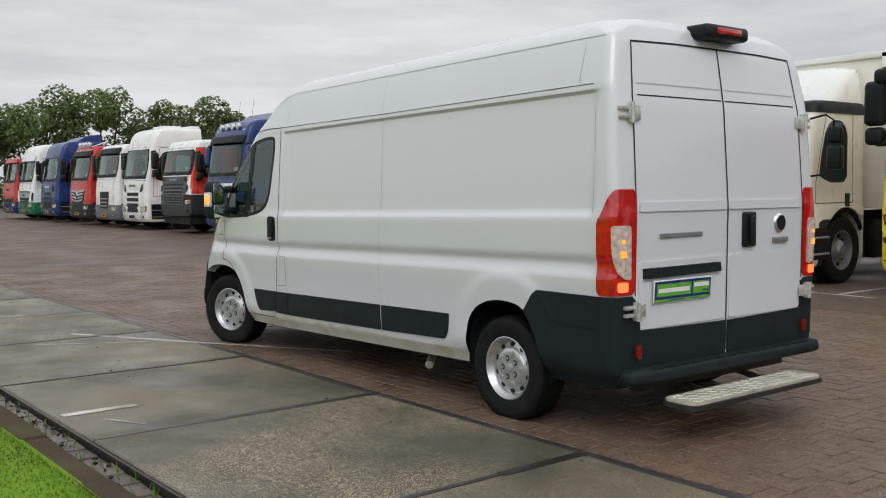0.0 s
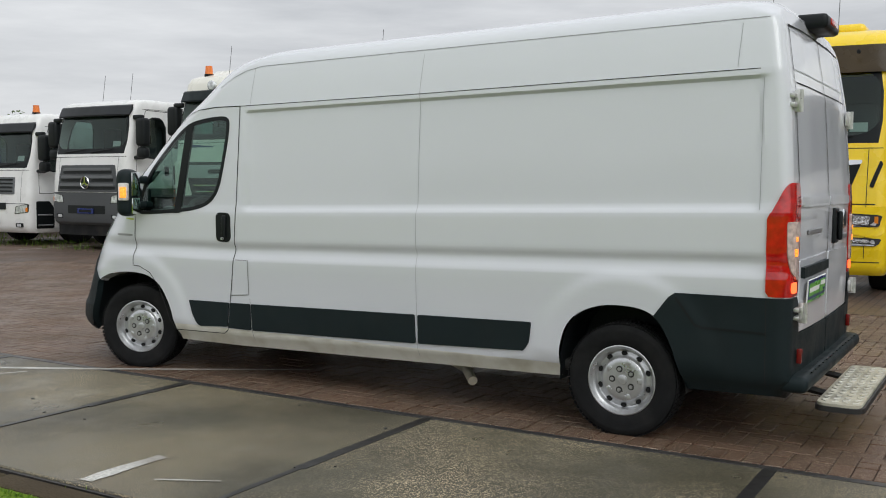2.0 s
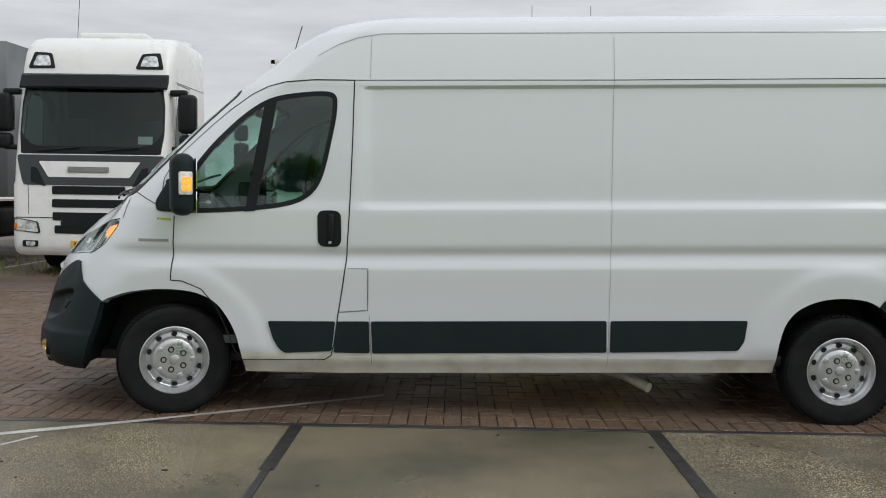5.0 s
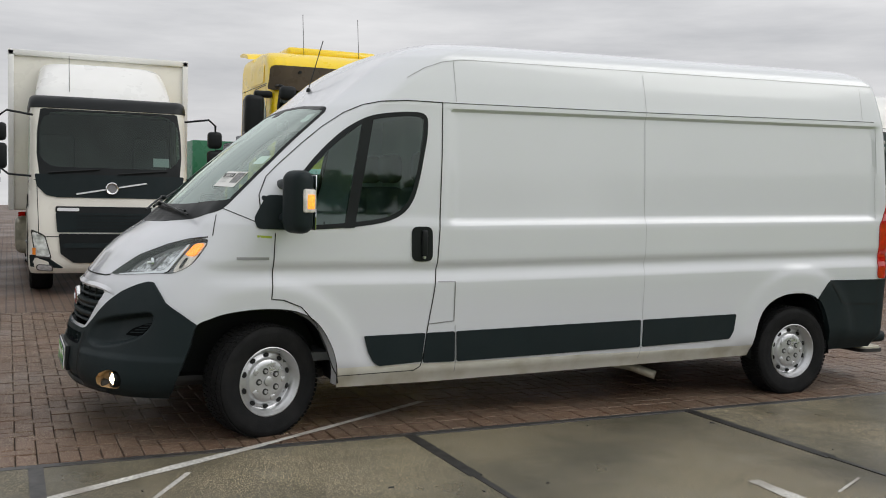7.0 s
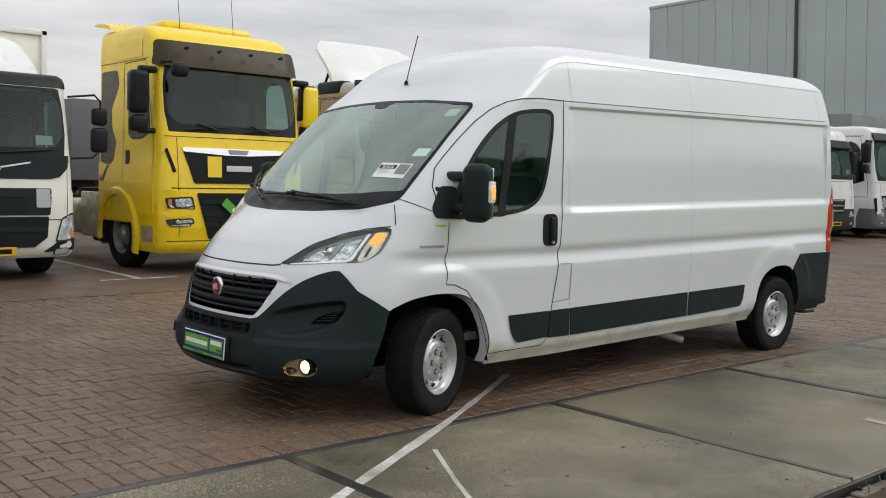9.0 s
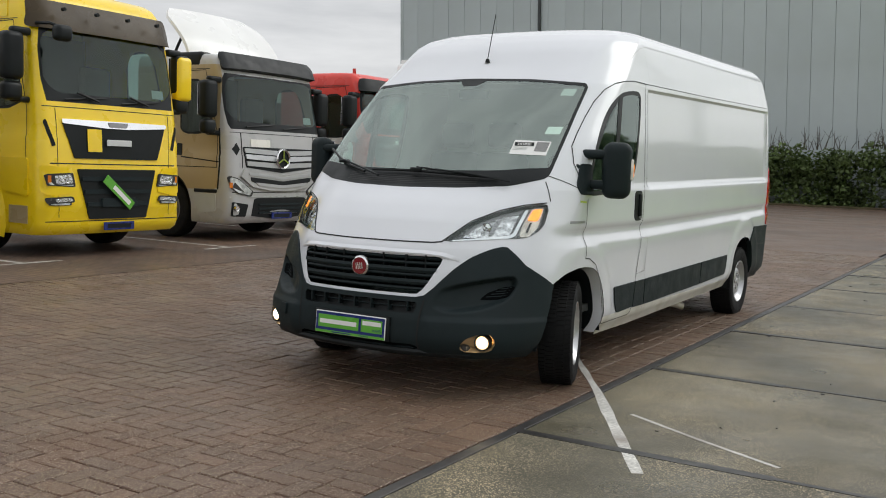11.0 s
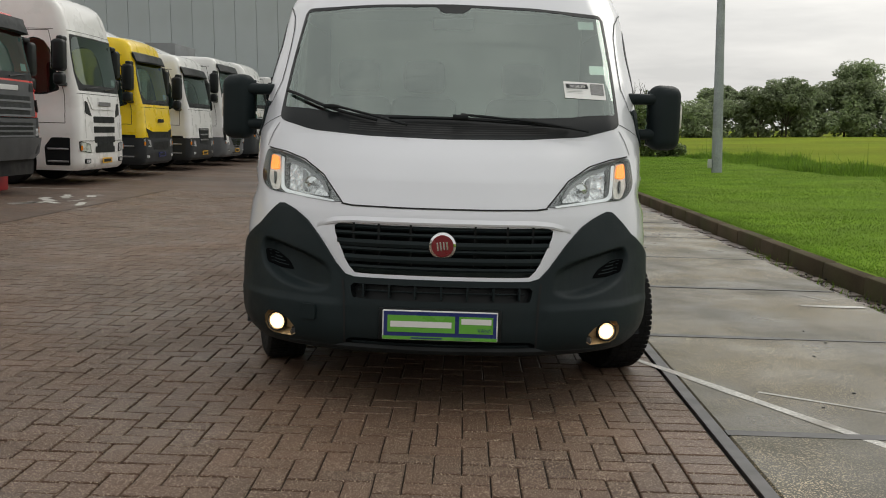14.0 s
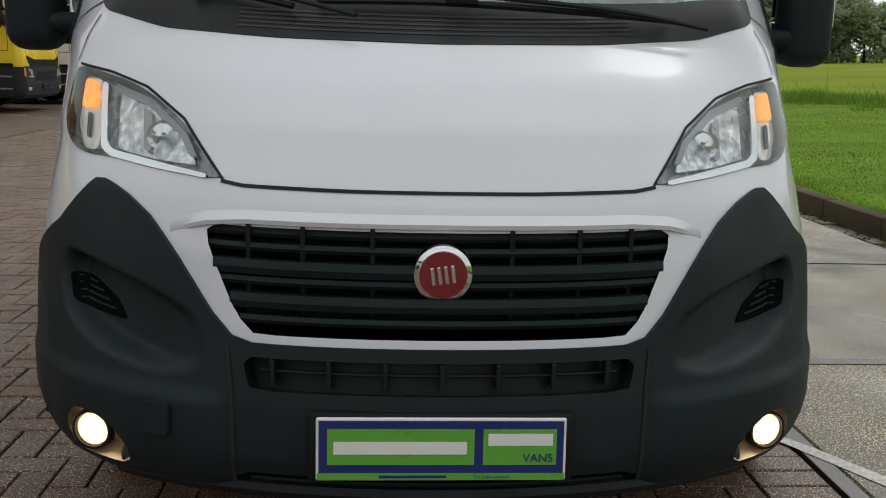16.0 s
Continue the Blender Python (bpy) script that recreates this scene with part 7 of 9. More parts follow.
        for k in range(6):
            part("stake", box_bm((-hw - 0.05, tail + 0.1 + k * 0.9, 1.2), (hw + 0.05, tail + 0.2 + k * 0.9, 2.5), 0.01), P["midgrey"], tp)
    part("roof_joint", seam_bm(tree, [(k * hw * 0.96, 1.0, zt + 0.06) for k in (-0.93, -0.5, 0, 0.5, 0.93)], F, 0.010, 0.003), "gap", tr)
    for s in (-1, 1):
        part("roof_joint", seam_bm(tree, [(s * 2, -0.55, zt + 0.07), (s * 2, -depth + 0.03, zt + 0.07)], (-s, 0, 0), 0.010, 0.003), "gap", tr)
    if roof_lamps:
        for s in (-1, 1):
            rl = part("roof_lamp", patch_bm(tree, [(s * a, 1.5, b) for a, b in rounded([(0.62, zt + 0.24), (1.05, zt + 0.24), (0.98, zt + 0.50), (0.70, zt + 0.48)], 0.03, 2)], (0, -1, 0), 0.012, 0.02, 0.2), "black", tr)
            part("lens", patch_bm(tree, [(s * a, 1.5, b) for a, b in rounded([(0.69, zt + 0.28), (0.98, zt + 0.28), (0.93, zt + 0.45), (0.74, zt + 0.44)], 0.03, 2)], (0, -1, 0), 0.016, 0.01, 0.2), "lamp_silver", rl)
    if front_panel:
        part("front_panel", patch_bm(tree, [(a, 1.5, b) for a, b in rounded([(-hw + 0.20, zs - 0.48), (hw - 0.20, zs - 0.48), (hw - 0.08, zs - 0.02), (-hw + 0.08, zs - 0.02)], 0.06, 3)], F, 0.010, 0.015, 0.15), P[front_panel], tr, "dark grey front panel")
    if smoky:
        part("smoky_visor", patch_bm(tree, [(a, 1.5, b) for a, b in rounded([(-hw + 0.05, zt - 0.06), (hw - 0.05, zt - 0.06), (hw - 0.09, zt + 0.30), (-hw + 0.09, zt + 0.30)], 0.05, 3)], F, 0.06, 0.01, 0.15), "smoky", tr, "smoky brown plastic sun visor")
    if extras:
        extras(tr, tree)
    tr.matrix_world = pose(x, y, 0, 0, 0, turn)
    return tr


M["smoky"] = mat("smoky_plastic", (0.055, 0.040, 0.022), 0.3, vary=0.3, scale=2.0, spec=0.2)
M["dark_graphic"] = mat("dark_flame_graphic", (0.06, 0.05, 0.045), 0.35, vary=0.3, scale=5.0)


def yellow_extras(tr, tree):
    F = (0, -1, 0)
    part("sticker", patch_bm(tree, [(a, 1.5, b) for a, b in rect(0.28, 0.50, 1.40, 1.70)], F, 0.03, 0.01, 0.5), P["yellow"], tr)
    sign = part("advert_plate", box_bm((-0.30, 0.07, -0.065), (0.30, 0.078, 0.065), 0.003, 1, Matrix.Translation((0.05, 0, 0.86)) @ pose(0, 0, 0, 0, -40, 0)), "plate_green", tr, "tilted green advertising plate")
    part("lettering_bar", box_bm((-0.24, 0.078, -0.03), (0.12, 0.081, 0.03), 0.0, 1, Matrix.Translation((0.05, 0, 0.86)) @ pose(0, 0, 0, 0, -40, 0)), "paper", sign)
    for s in (-1, 1):
        W = (-s, 0, 0)
        part("dark_graphic", patch_bm(tree, [(s * 2, a, b) for a, b in rounded([(-2.2, 1.15), (-1.9, 1.5), (-1.72, 1.62), (-1.62, 1.9), (-1.78, 2.1), (-1.82, 2.4), (-1.55, 2.75), (-1.62, 2.98), (-2.2, 2.98)], 0.06, 3)], W, 0.004, 0.004, 0.3), "dark_graphic", tr)
        part("wing_panel", box_bm((s * 1.12, -3.0, 0.40), (s * 1.20, -2.28, 1.12), 0.03, 2), "alu", tr, "scuffed steel side panel")
        part("step_box", patch_bm(tree, [(s * 2, a, b) for a, b in rect(-0.68, -0.30, 0.45, 0.68)], W, 0.012, 0.02, 0.5), P["gold"], tr)
        part("side_panel", patch_bm(tree, [(s * 2, a, b) for a, b in rounded(rect(-1.55, -0.75, 3.12, 3.38), 0.03)], W, 0.012, 0.02, 0.5), P["yellow"], tr)
        # flared wheel arch and door foot
        flare = bmesh.new()
        rows = []
        for a in np.linspace(-0.35, 3.3, 21):
            rows.append([flare.verts.new((s * 1.195, -1.52 + r * math.cos(a), 0.50 + r * math.sin(a))) if k in (0, 3) else flare.verts.new((s * 1.245, -1.52 + r * math.cos(a), 0.50 + r * math.sin(a))) for k, r in enumerate((0.60, 0.615, 0.70, 0.76))])
        for a, b in zip(rows, rows[1:]):
            for k in range(3):
                flare.faces.new((a[k], a[k + 1], b[k + 1], b[k]))
        bmesh.ops.recalc_face_normals(flare, faces=flare.faces)
        part("arch_flare", flare, P["yellow"], tr)
        part("door_foot", patch_bm(tree, [(s * 2, a, b) for a, b in rounded([(-0.28, 1.30), (-2.2, 1.30), (-2.2, 1.14), (-1.0, 1.12), (-0.74, 0.86), (-0.28, 0.80)], 0.05, 3)], W, 0.022, 0.03, 0.2), P["yellow"], tr)
        part("front_corner", patch_bm(tree, [(s * a, 1.5, b) for a, b in rounded([(0.70, 0.86), (1.02, 0.80), (1.16, 0.86), (1.17, 1.22), (1.02, 1.20), (0.80, 1.20)], 0.04, 3)], F, 0.012, 0.02, 0.15), P["yellow"], tr)
        for i, (z0, z1) in enumerate(((0.955, 1.105), (0.72, 0.80))):
            hl = part("headlamp", patch_bm(tree, [(s * a, 1.5, b) for a, b in rounded([(0.70, z0 + 0.01), (1.10, z0 - 0.01), (1.13, z1 - 0.01), (0.73, z1 + 0.01)], 0.03, 3)], F, 0.024, 0.012, 0.15), "frame_black", tr)
            part("reflector", patch_bm(tree, [(s * a, 1.5, b) for a, b in rounded([(0.73, z0 + 0.025), (0.98, z0 + 0.01), (1.0, z1 - 0.025), (0.76, z1 - 0.01)], 0.03, 3)], F, 0.027, 0.008, 0.15), "facet", hl)
    part("strip_badge", patch_bm(tree, [(a, 1.5, b) for a, b in rounded([(-0.14, 1.735), (0.14, 1.735), (0.17, 1.80), (-0.17, 1.80)], 0.015, 2)], F, 0.036, 0.01, 0.1), "midgrey_trim", tr)
    for k in range(4):
        part("visor_bracket", cyl_bm((-0.78 + 0.52 * k, -0.16, 3.23), (-0.78 + 0.52 * k, -0.11, 3.23), 0.025, None, 10), "black", tr)
    for x0 in (-0.55, 0.3):
        part("wiper_arm", tube_bm([drape(tree, [(x0 + k * 0.16, 2, 2.07 + 0.05 * k)], F)[0][0] + Vector((0, 0.045, 0)) for k in range(3)], 0.016, 6), "black", tr)
    ramp = part("ramp_mirror", box_bm((0.92, 0.10, 2.78), (1.16, 0.26, 2.98), 0.06, 3), "black", tr)
    part("arm", tube_bm([(1.10, -0.25, 3.02), (1.12, 0.05, 3.0), (1.05, 0.16, 2.95)], 0.022, 6), "black", ramp)
    # roof scoop and a curved wing on struts
    part("roof_spoiler", box_bm((-0.75, -1.7, 3.55), (0.75, -0.95, 3.73), 0.08, 3), P["yellow"], tr)
    wing = bmesh.new()
    rows = []
    for x in np.linspace(-1.14, 1.14, 17):
        d = 0.05 * (x / 1.14) ** 2
        rows.append([wing.verts.new((x, y, z - d)) for y, z in ((-1.92, 3.66), (-2.0, 3.74), (-2.3, 3.80), (-2.55, 3.80), (-2.5, 3.76), (-2.2, 3.72))])
    for a, b in zip(rows, rows[1:]):
        for k in range(6):
            wing.faces.new((a[k], a[(k + 1) % 6], b[(k + 1) % 6], b[k]))
    wing.faces.new(rows[0])
    wing.faces.new(rows[-1][::-1])
    bmesh.ops.recalc_face_normals(wing, faces=wing.faces)
    part("tail_wing", wing, P["yellow"], tr, sharp=50)
    for x in (-0.8, 0.8):
        part("wing_strut", box_bm((x - 0.06, -2.22, 3.50), (x + 0.06, -2.05, 3.74), 0.01, 1), P["yellow"], tr)
    part("mirror_cover", box_bm((-1.56, -0.40, 2.2), (-1.28, -0.20, 2.86), 0.07, 4), P["yellow"], tr)


def cream_extras(tr, tree):
    part("roof_cap", loft_bm([[Vector((sx * w, y0 if front_ else -2.25, z)) for sx, front_ in ((-1, 1), (-0.5, 1), (0.5, 1), (1, 1), (1, 0), (-1, 0))] for z, w, y0 in ((3.58, 1.12, -0.85), (3.72, 1.10, -0.95), (3.85, 1.05, -1.15), (3.90, 0.95, -1.45))], cap_bottom=False), P["cream"], tr)


def red_extras(tr, tree):
    F = (0, -1, 0)
    part("visor_header", patch_bm(tree, [(a, 1.5, b) for a, b in rounded([(-1.15, 2.72), (-0.6, 2.74), (0.6, 2.74), (1.15, 2.72), (1.12, 2.95), (-1.12, 2.95)], 0.05, 3)], F, 0.12, 0.10, 0.12), "black", tr, "thick black visor over the windscreen")
    part("roof_beacon", cyl_bm((0.75, -0.75, 3.05), (0.75, -0.75, 3.22), 0.035, None, 10), P["red"], tr)
    for s in (-1, 1):
        recess = part("step_recess", patch_bm(tree, [(s * 2, a, b) for a, b in rounded(rect(-0.95, -0.36, 0.66, 1.26), 0.04, 3)], (-s, 0, 0), 0.010, 0.012, 0.3), "black", tr)
        for z in (0.68, 1.04):
            part("step_bar", box_bm((s * 1.20, -0.92, z), (s * 1.245, -0.42, z + 0.05), 0.01, 1), "midgrey_trim", recess)
        part("side_marker", box_bm((s * 1.22, -0.68, 0.965), (s * 1.245, -0.56, 1.015), 0.006, 1), "amber", recess)
        part("hanging_step", tube_bm([(s * 1.14, -0.40, 0.68), (s * 1.16, -0.46, 0.46), (s * 1.17, -0.55, 0.40), (s * 1.17, -0.90, 0.40)], 0.03, 8), "chassis", tr)


def raised_spoiler(tr, tree):
    rings = []
    for k in range(9):
        f = k / 8
        y, z, w = -0.95 - 0.75 * f ** 1.3, 3.12 + 0.80 * f ** 0.9, 1.14 * (1 - 0.22 * max(0, f - 0.7) ** 1.5 / 0.3 ** 1.5)
        rings.append((y, z, w))
    bm = bmesh.new()
    L = []
    for y, z, w in rings:
        L.append([bm.verts.new((w * u, y - 0.12 * abs(u) ** 3, z)) for u in np.linspace(-1, 1, 13)] + [bm.verts.new((w * u, y - 0.05 - 0.12 * abs(u) ** 3, z - 0.03)) for u in np.linspace(1, -1, 13)])
    for a, b in zip(L, L[1:]):
        for k in range(26):
            bm.faces.new((a[k], a[(k + 1) % 26], b[(k + 1) % 26], b[k]))
    bm.faces.new(L[-1])
    bm.faces.new(L[0][::-1])
    bmesh.ops.recalc_face_normals(bm, faces=bm.faces)
    part("roof_spoiler", bm, P["white"], tr, "raised white roof spoiler", sharp=50)
    F = (0, -1, 0)
    part("visor_header", patch_bm(tree, [(a, 1.5, b) for a, b in rounded([(-1.13, 2.80), (-0.6, 2.82), (0.6, 2.82), (1.13, 2.80), (1.11, 3.04), (-1.11, 3.04)], 0.06, 3)], F, 0.10, 0.09, 0.12), "black", tr, "thick black visor over the windscreen")
    for s in (-1, 1):
        W = (-s, 0, 0)
        part("corner_gap", seam_bm(tree, [(s * 2, -0.30, 1.86), (s * 2, -0.26, 1.30), (s * 2, -0.30, 0.86)], W, 0.035, 0.006), "black", tr)
        part("door_foot_gap", seam_bm(tree, [(s * 2, -0.28, 1.31), (s * 2, -1.15, 1.38)], W, 0.018, 0.005), "gap", tr)
        part("corner_joint", seam_bm(tree, [(s * 0.93, 1, 1.80), (s * 0.92, 1, 1.22)], F, 0.02, 0.004), "gap", tr)
        part("danger_mark", patch_bm(tree, [(s * a, 1.5, b) for a, b in ((1.04, 1.42), (1.125, 1.525), (1.04, 1.63), (0.965, 1.525))], F, 0.004, 0.004, 0.05), "black", tr, "black diamond hazard mark")
        recess = part("step_recess", patch_bm(tree, [(s * 2, a, b) for a, b in rounded([(-0.34, 0.50), (-0.34, 0.78), (-0.86, 0.78), (-0.80, 0.60), (-0.70, 0.46)], 0.04, 3)], W, 0.010, 0.012, 0.3), "grey_trim", tr)
        part("step_bar", box_bm((s * 1.19, -0.84, 0.80), (s * 1.235, -0.32, 0.86), 0.01, 1), "black", recess)
        fog = part("fog_lamp", lathe_bm([(0.0, 0.035), (0.035, 0.035), (0.045, 0.045), (0.05, 0.03), (0.05, 0.0)], 20), "chrome", tr)
        fog.matrix_basis = Matrix.Translation((s * 1.07, drape(tree, [(s * 1.07, 2, 0.56)], F)[0][0].y, 0.56)) @ pose(0, 0, 0, 0, 0, 90)
    for x0 in (-0.55, 0.25):
        part("light_bar", box_bm((x0, -0.48, 3.03), (x0 + 0.5, -0.40, 3.11), 0.015, 2), "black", tr)
        part("light_bar_lens", box_bm((x0 + 0.02, -0.40, 3.04), (x0 + 0.48, -0.395, 3.10)), "lamp_silver", tr)
    for s in (-1, 1):
        part("spoiler_strut", cyl_bm((s * 0.8, -1.9, 2.95), (s * 0.8, -1.5, 3.6), 0.025, None, 8), "chassis", tr)
        part("roof_box", box_bm((s * 1.02 - 0.12, -1.5, 2.86), (s * 1.02 + 0.16, -0.75, 3.12), 0.06, 3), "black", tr)



M["lamp_silver"] = mat("lamp_silver", (0.66, 0.68, 0.70), 0.2, metal=0.3, vary=0.5, scale=14.0, coat=0.5)
M["bright_bar"] = mat("bright_emblem_metal", (0.72, 0.73, 0.74), 0.35, metal=0.3, vary=0.05)
M["name_plate"] = mat("silver_name_panel", (0.52, 0.53, 0.54), 0.4, metal=0.5, vary=0.05)

truck(8.3, 49.0, "red and blue truck parked in the row on bricks", "red", "wedge", roof=3.1, bumper="blue", cargo="box", visor="red", lower="blue")
truck(8.2, 45.6, "white truck with green lower front in the row", "white", "ribs", roof=3.7, bumper="green", cargo="tractor", visor="white")
truck(8.2, 41.8, "dark blue tractor unit with roof deflector", "blue", "slots", roof=3.7, cargo="tractor", visor=None, deflector=True)
truck(8.1, 37.2, "red tractor unit with roof spot lamps", "red", "star", roof=3.3, cargo="tractor", visor="plastic", lamp_bar=4, bumper="grey")
truck(8.0, 33.6, "white truck with a grey lower front", "white", "block", roof=3.25, zs=1.95, bumper="midgrey", cargo="box", visor="plastic")
truck(8.0, 30.6, "white high-roof tractor unit with stacked grille slots", "white", "slots", roof=3.72, cargo="tractor", visor=None, hump=True, plate="black")
truck(7.9, 26.6, "red and white truck with a grey slotted grille", "white", "stepped_slots", roof=3.12, zs=1.94, zt=2.78, zb=1.30, base=0.62, bumper="grey", cargo="tipper", visor=None, screen_in=0.05, accent="bright_red", lamps="square", plate="plate_blue", lower="bright_red", lower_top=2.85, lower_bottom=1.32, lower_from=-0.08, sill="grey")
truck(7.9, 23.0, "dark blue tractor unit with chrome lamp bar", "blue", "lion", roof=3.6, cargo="tractor", visor="plastic", lamp_bar=4, deflector=True, lamps="high", mirror="blue", aerials=2)
truck(8.0, 19.0, "white truck with two orange beacons", "white", "old_lion", roof=3.12, zs=1.82, zt=2.72, cargo="tipper", visor="grey", beacons=2, lamps="low", plate="paper", zb=0.98)
truck(7.9, 15.62, "white high-standing tipper truck with a grey bumper", "white", "old_star", roof=3.30, zs=2.10, zt=3.0, zb=1.26, base=0.56, bumper="steelgrey", cargo="tipper", visor="grey", lower="midgrey", plate="plate_blue", aerials=2, lamps="low")
truck(7.9, 11.76, "cream white tractor with beacons and round spot lamps", "cream", "ribs", roof=3.70, zs=2.34, zt=3.20, zb=1.12, base=0.56, hw=1.27, cargo="curtain", visor="plastic", beacons=2, lamp_bar=2, lamp_z=0.24, stripe="blue", lamps="tall", plate="plate_blue", aerials=1, extras=cream_extras)
truck(7.9, 7.95, "white high-roof chassis truck with roof lamps and dark skirts", "white", "slots", roof=3.75, cargo="chassis", visor="black", hump=True, lower="grey", lamps="low", roof_lamps=True, front_panel="slate", aerials=1)
truck(7.42, 4.13, "cream white box truck with a dark visor and belt", "cream", "diagonal", roof=2.72, zs=1.62, zt=2.53, zb=0.80, hw=1.06, depth=1.66, cargo="box", visor=None, hood=True, lamps="tall", bumper=None, aerials=1, box_top=3.47, box_hw=1.29, fairing=0.52, ax=-1.15, mirrors="split", lower="grey", lower_top=0.98)
truck(7.30, 0.73, "yellow tractor unit with a brown-black visor", "yellow", "lion", roof=3.62, zs=2.03, zt=3.02, zb=0.48, hw=1.20, cargo="tractor", visor=None, smoky=True, lamps="wing", aerials=2, plate="plate_blue", extras=yellow_extras)
truck(7.65, -3.05, "silver and gold tractor unit with V grille", "silver", "wide_star", roof=3.10, zs=1.86, zt=2.76, zb=0.82, cargo="tractor", visor=None, screen_in=0.05, lamps="swept", extras=raised_spoiler, plate="plate_blue", lower="gold", lower_top=2.9, lower_bottom=0.85, lower_from=-0.30)
truck(7.45, -6.55, "red and white truck with a grey slotted grille", "bright_red", "stepped_slots", roof=3.12, zs=1.94, zt=2.78, zb=1.30, base=0.62, bumper="grey", cargo="tipper", visor=None, screen_in=0.05, lamps="square", lower="white", lower_top=1.86, lower_bottom=1.32, lower_from=-0.40, sill="grey", plate="plate_blue", extras=red_extras)
truck(7.35, -10.5, "white high-roof tractor unit with stacked grille slots", "white", "slots", roof=3.74, cargo="tractor", visor=None, hump=True)
truck(7.3, -14.0, "yellow truck with dark bumper and visor", "yellow", "wedge", roof=3.2, zs=1.68, zt=2.72, zb=0.92, hw=1.12, bumper="grey", cargo="box", visor="black", depth=1.8, plate="plate_blue", fairing=0.25)
truck(7.25, -17.7, "white box truck with small dark grille", "white", "block", roof=3.1, zs=1.70, zt=2.62, bumper="grey", cargo="box", visor="black", fairing=0.35)
truck(7.2, -21.3, "white rigid truck with refrigerated body", "white", "ribs", roof=3.3, zs=1.70, bumper="midgrey", cargo="box", visor="grey")
truck(7.1, -24.9, "white truck with V grille over a dark bumper", "white", "wide_star", roof=3.4, zs=1.86, zt=2.76, zb=1.14, bumper="slate", cargo="curtain", visor=None, screen_in=0.05, lamps="swept")
truck(7.0, -28.5, "white truck beside the hedge", "white", "block", roof=3.1, bumper="grey", cargo="box", visor="grey")
# second row, standing tail-on behind the first
truck(26.5, 7.2, "white truck seen from behind in second row", "white", "block", roof=2.85, zs=1.7, zt=2.6, bumper="grey", cargo="tractor", visor=None, turn=-90, sheet=False)
truck(26.0, -2.2, "grey tipper truck standing in the second row", "midgrey", "block", roof=2.9, bumper="grey", cargo="tipper", box_top=3.2, visor=None, turn=-90, sheet=False)
truck(39.0, -2.0, "green and blue truck in the second row", "green", "block", roof=3.0, bumper="grey", cargo="box", box_colour="green", visor=None, turn=-90, sheet=False)

# ---- hall, hedge, pole, trees ----
M["cladding"] = mat("grey_metal_cladding", (0.44, 0.49, 0.505), 0.5, vary=0.05, scale=0.3, dirt=(0.38, 0.41, 0.40), dirt_amount=0.35, dirt_scale=0.4, per_object=0.035)
M["cladding_joint"] = mat("dark_cladding_joint", (0.05, 0.055, 0.058), 0.7)
M["bark"] = mat("tree_bark", (0.07, 0.058, 0.045), 0.9, vary=0.3, scale=4.0, bump=0.6, bump_scale=20.0)
M["zinc"] = mat("galvanised_pole", (0.33, 0.36, 0.38), 0.5, metal=0.35, vary=0.14, scale=2.0, grain=0.15, grain_scale=30.0)
M["aggregate"] = mat("washed_gravel_block", (0.30, 0.23, 0.15), 0.85, vary=0.25, scale=6.0, grain=0.5, grain_scale=55.0, bump=0.8, bump_scale=50.0)
M["crate_grey"] = mat("grey_grit_bin", (0.30, 0.32, 0.33), 0.5, vary=0.1)
M["crate_orange"] = mat("orange_bin_lid", (0.75, 0.22, 0.02), 0.45, vary=0.1)

hall = tagged(part("building_wall", box_bm((-6.9, -80, -1.5), (29.9, -40.0, 13.0), m=SITE), "cladding_joint", smooth=False), "large hall clad in grey metal panels", "building", kind="structure")
pm = box_bm((-0.5325, 0.0, 0.0), (0.5325, 0.05, 14.5), 0.006, 1)
panel = part("panel", pm, "cladding", hall, smooth=False)
side_panel = panel.data
panel.matrix_basis = SITE @ Matrix.Translation((-6.35, -40.0, -1.5))
for k in range(1, 34):
    o = new("panel", side_panel)
    o.parent = hall
    o.matrix_basis = SITE @ Matrix.Translation((-6.35 + 1.08 * k, -40.0, -1.5))
for k in range(20):
    for xx, a in ((-6.9, 90), (29.9, -90)):
        o = new("panel", side_panel)
        o.parent = hall
        o.matrix_basis = SITE @ Matrix.Translation((xx, -40.6 - 1.08 * k, -1.5)) @ pose(0, 0, 0, 0, 0, a)
part("roof_edge", box_bm((-7.0, -80.1, 12.95), (30.05, -39.9, 13.12), 0.02, 1, SITE), "cladding", hall)
part("corner_trim", box_bm((29.78, -40.2, -1.5), (30.0, -39.92, 13.05), 0.01, 1, SITE), "cladding", hall)
part("corner_trim", box_bm((-7.02, -40.2, -1.5), (-6.80, -39.92, 13.05), 0.01, 1, SITE), "cladding", hall)
for x in (20.6, -1.5):
    part("downpipe", cyl_bm(SITE @ Vector((x, -39.85, -1.0)), SITE @ Vector((x, -39.85, 13.0)), 0.09, None, 12), "cladding_joint" if x > 0 else "cladding", hall)


def leaf_mat(name, color, vary, scale, island):
    """Leaves that let part of the light through."""
    m = mat(name, color, 0.6, vary=vary, scale=scale, per_island=island)
    t = m.node_tree
    b = t.nodes["Principled BSDF"]
    tl, mx = t.nodes.new("ShaderNodeBsdfTranslucent"), t.nodes.new("ShaderNodeMixShader")
    t.links.new(b.inputs["Base Color"].links[0].from_socket, tl.inputs[0])
    mx.inputs[0].default_value = 0.45
    t.links.new(b.outputs[0], mx.inputs[1])
    t.links.new(tl.outputs[0], mx.inputs[2])
    t.links.new(mx.outputs[0], t.nodes["Material Output"].inputs[0])
    return m


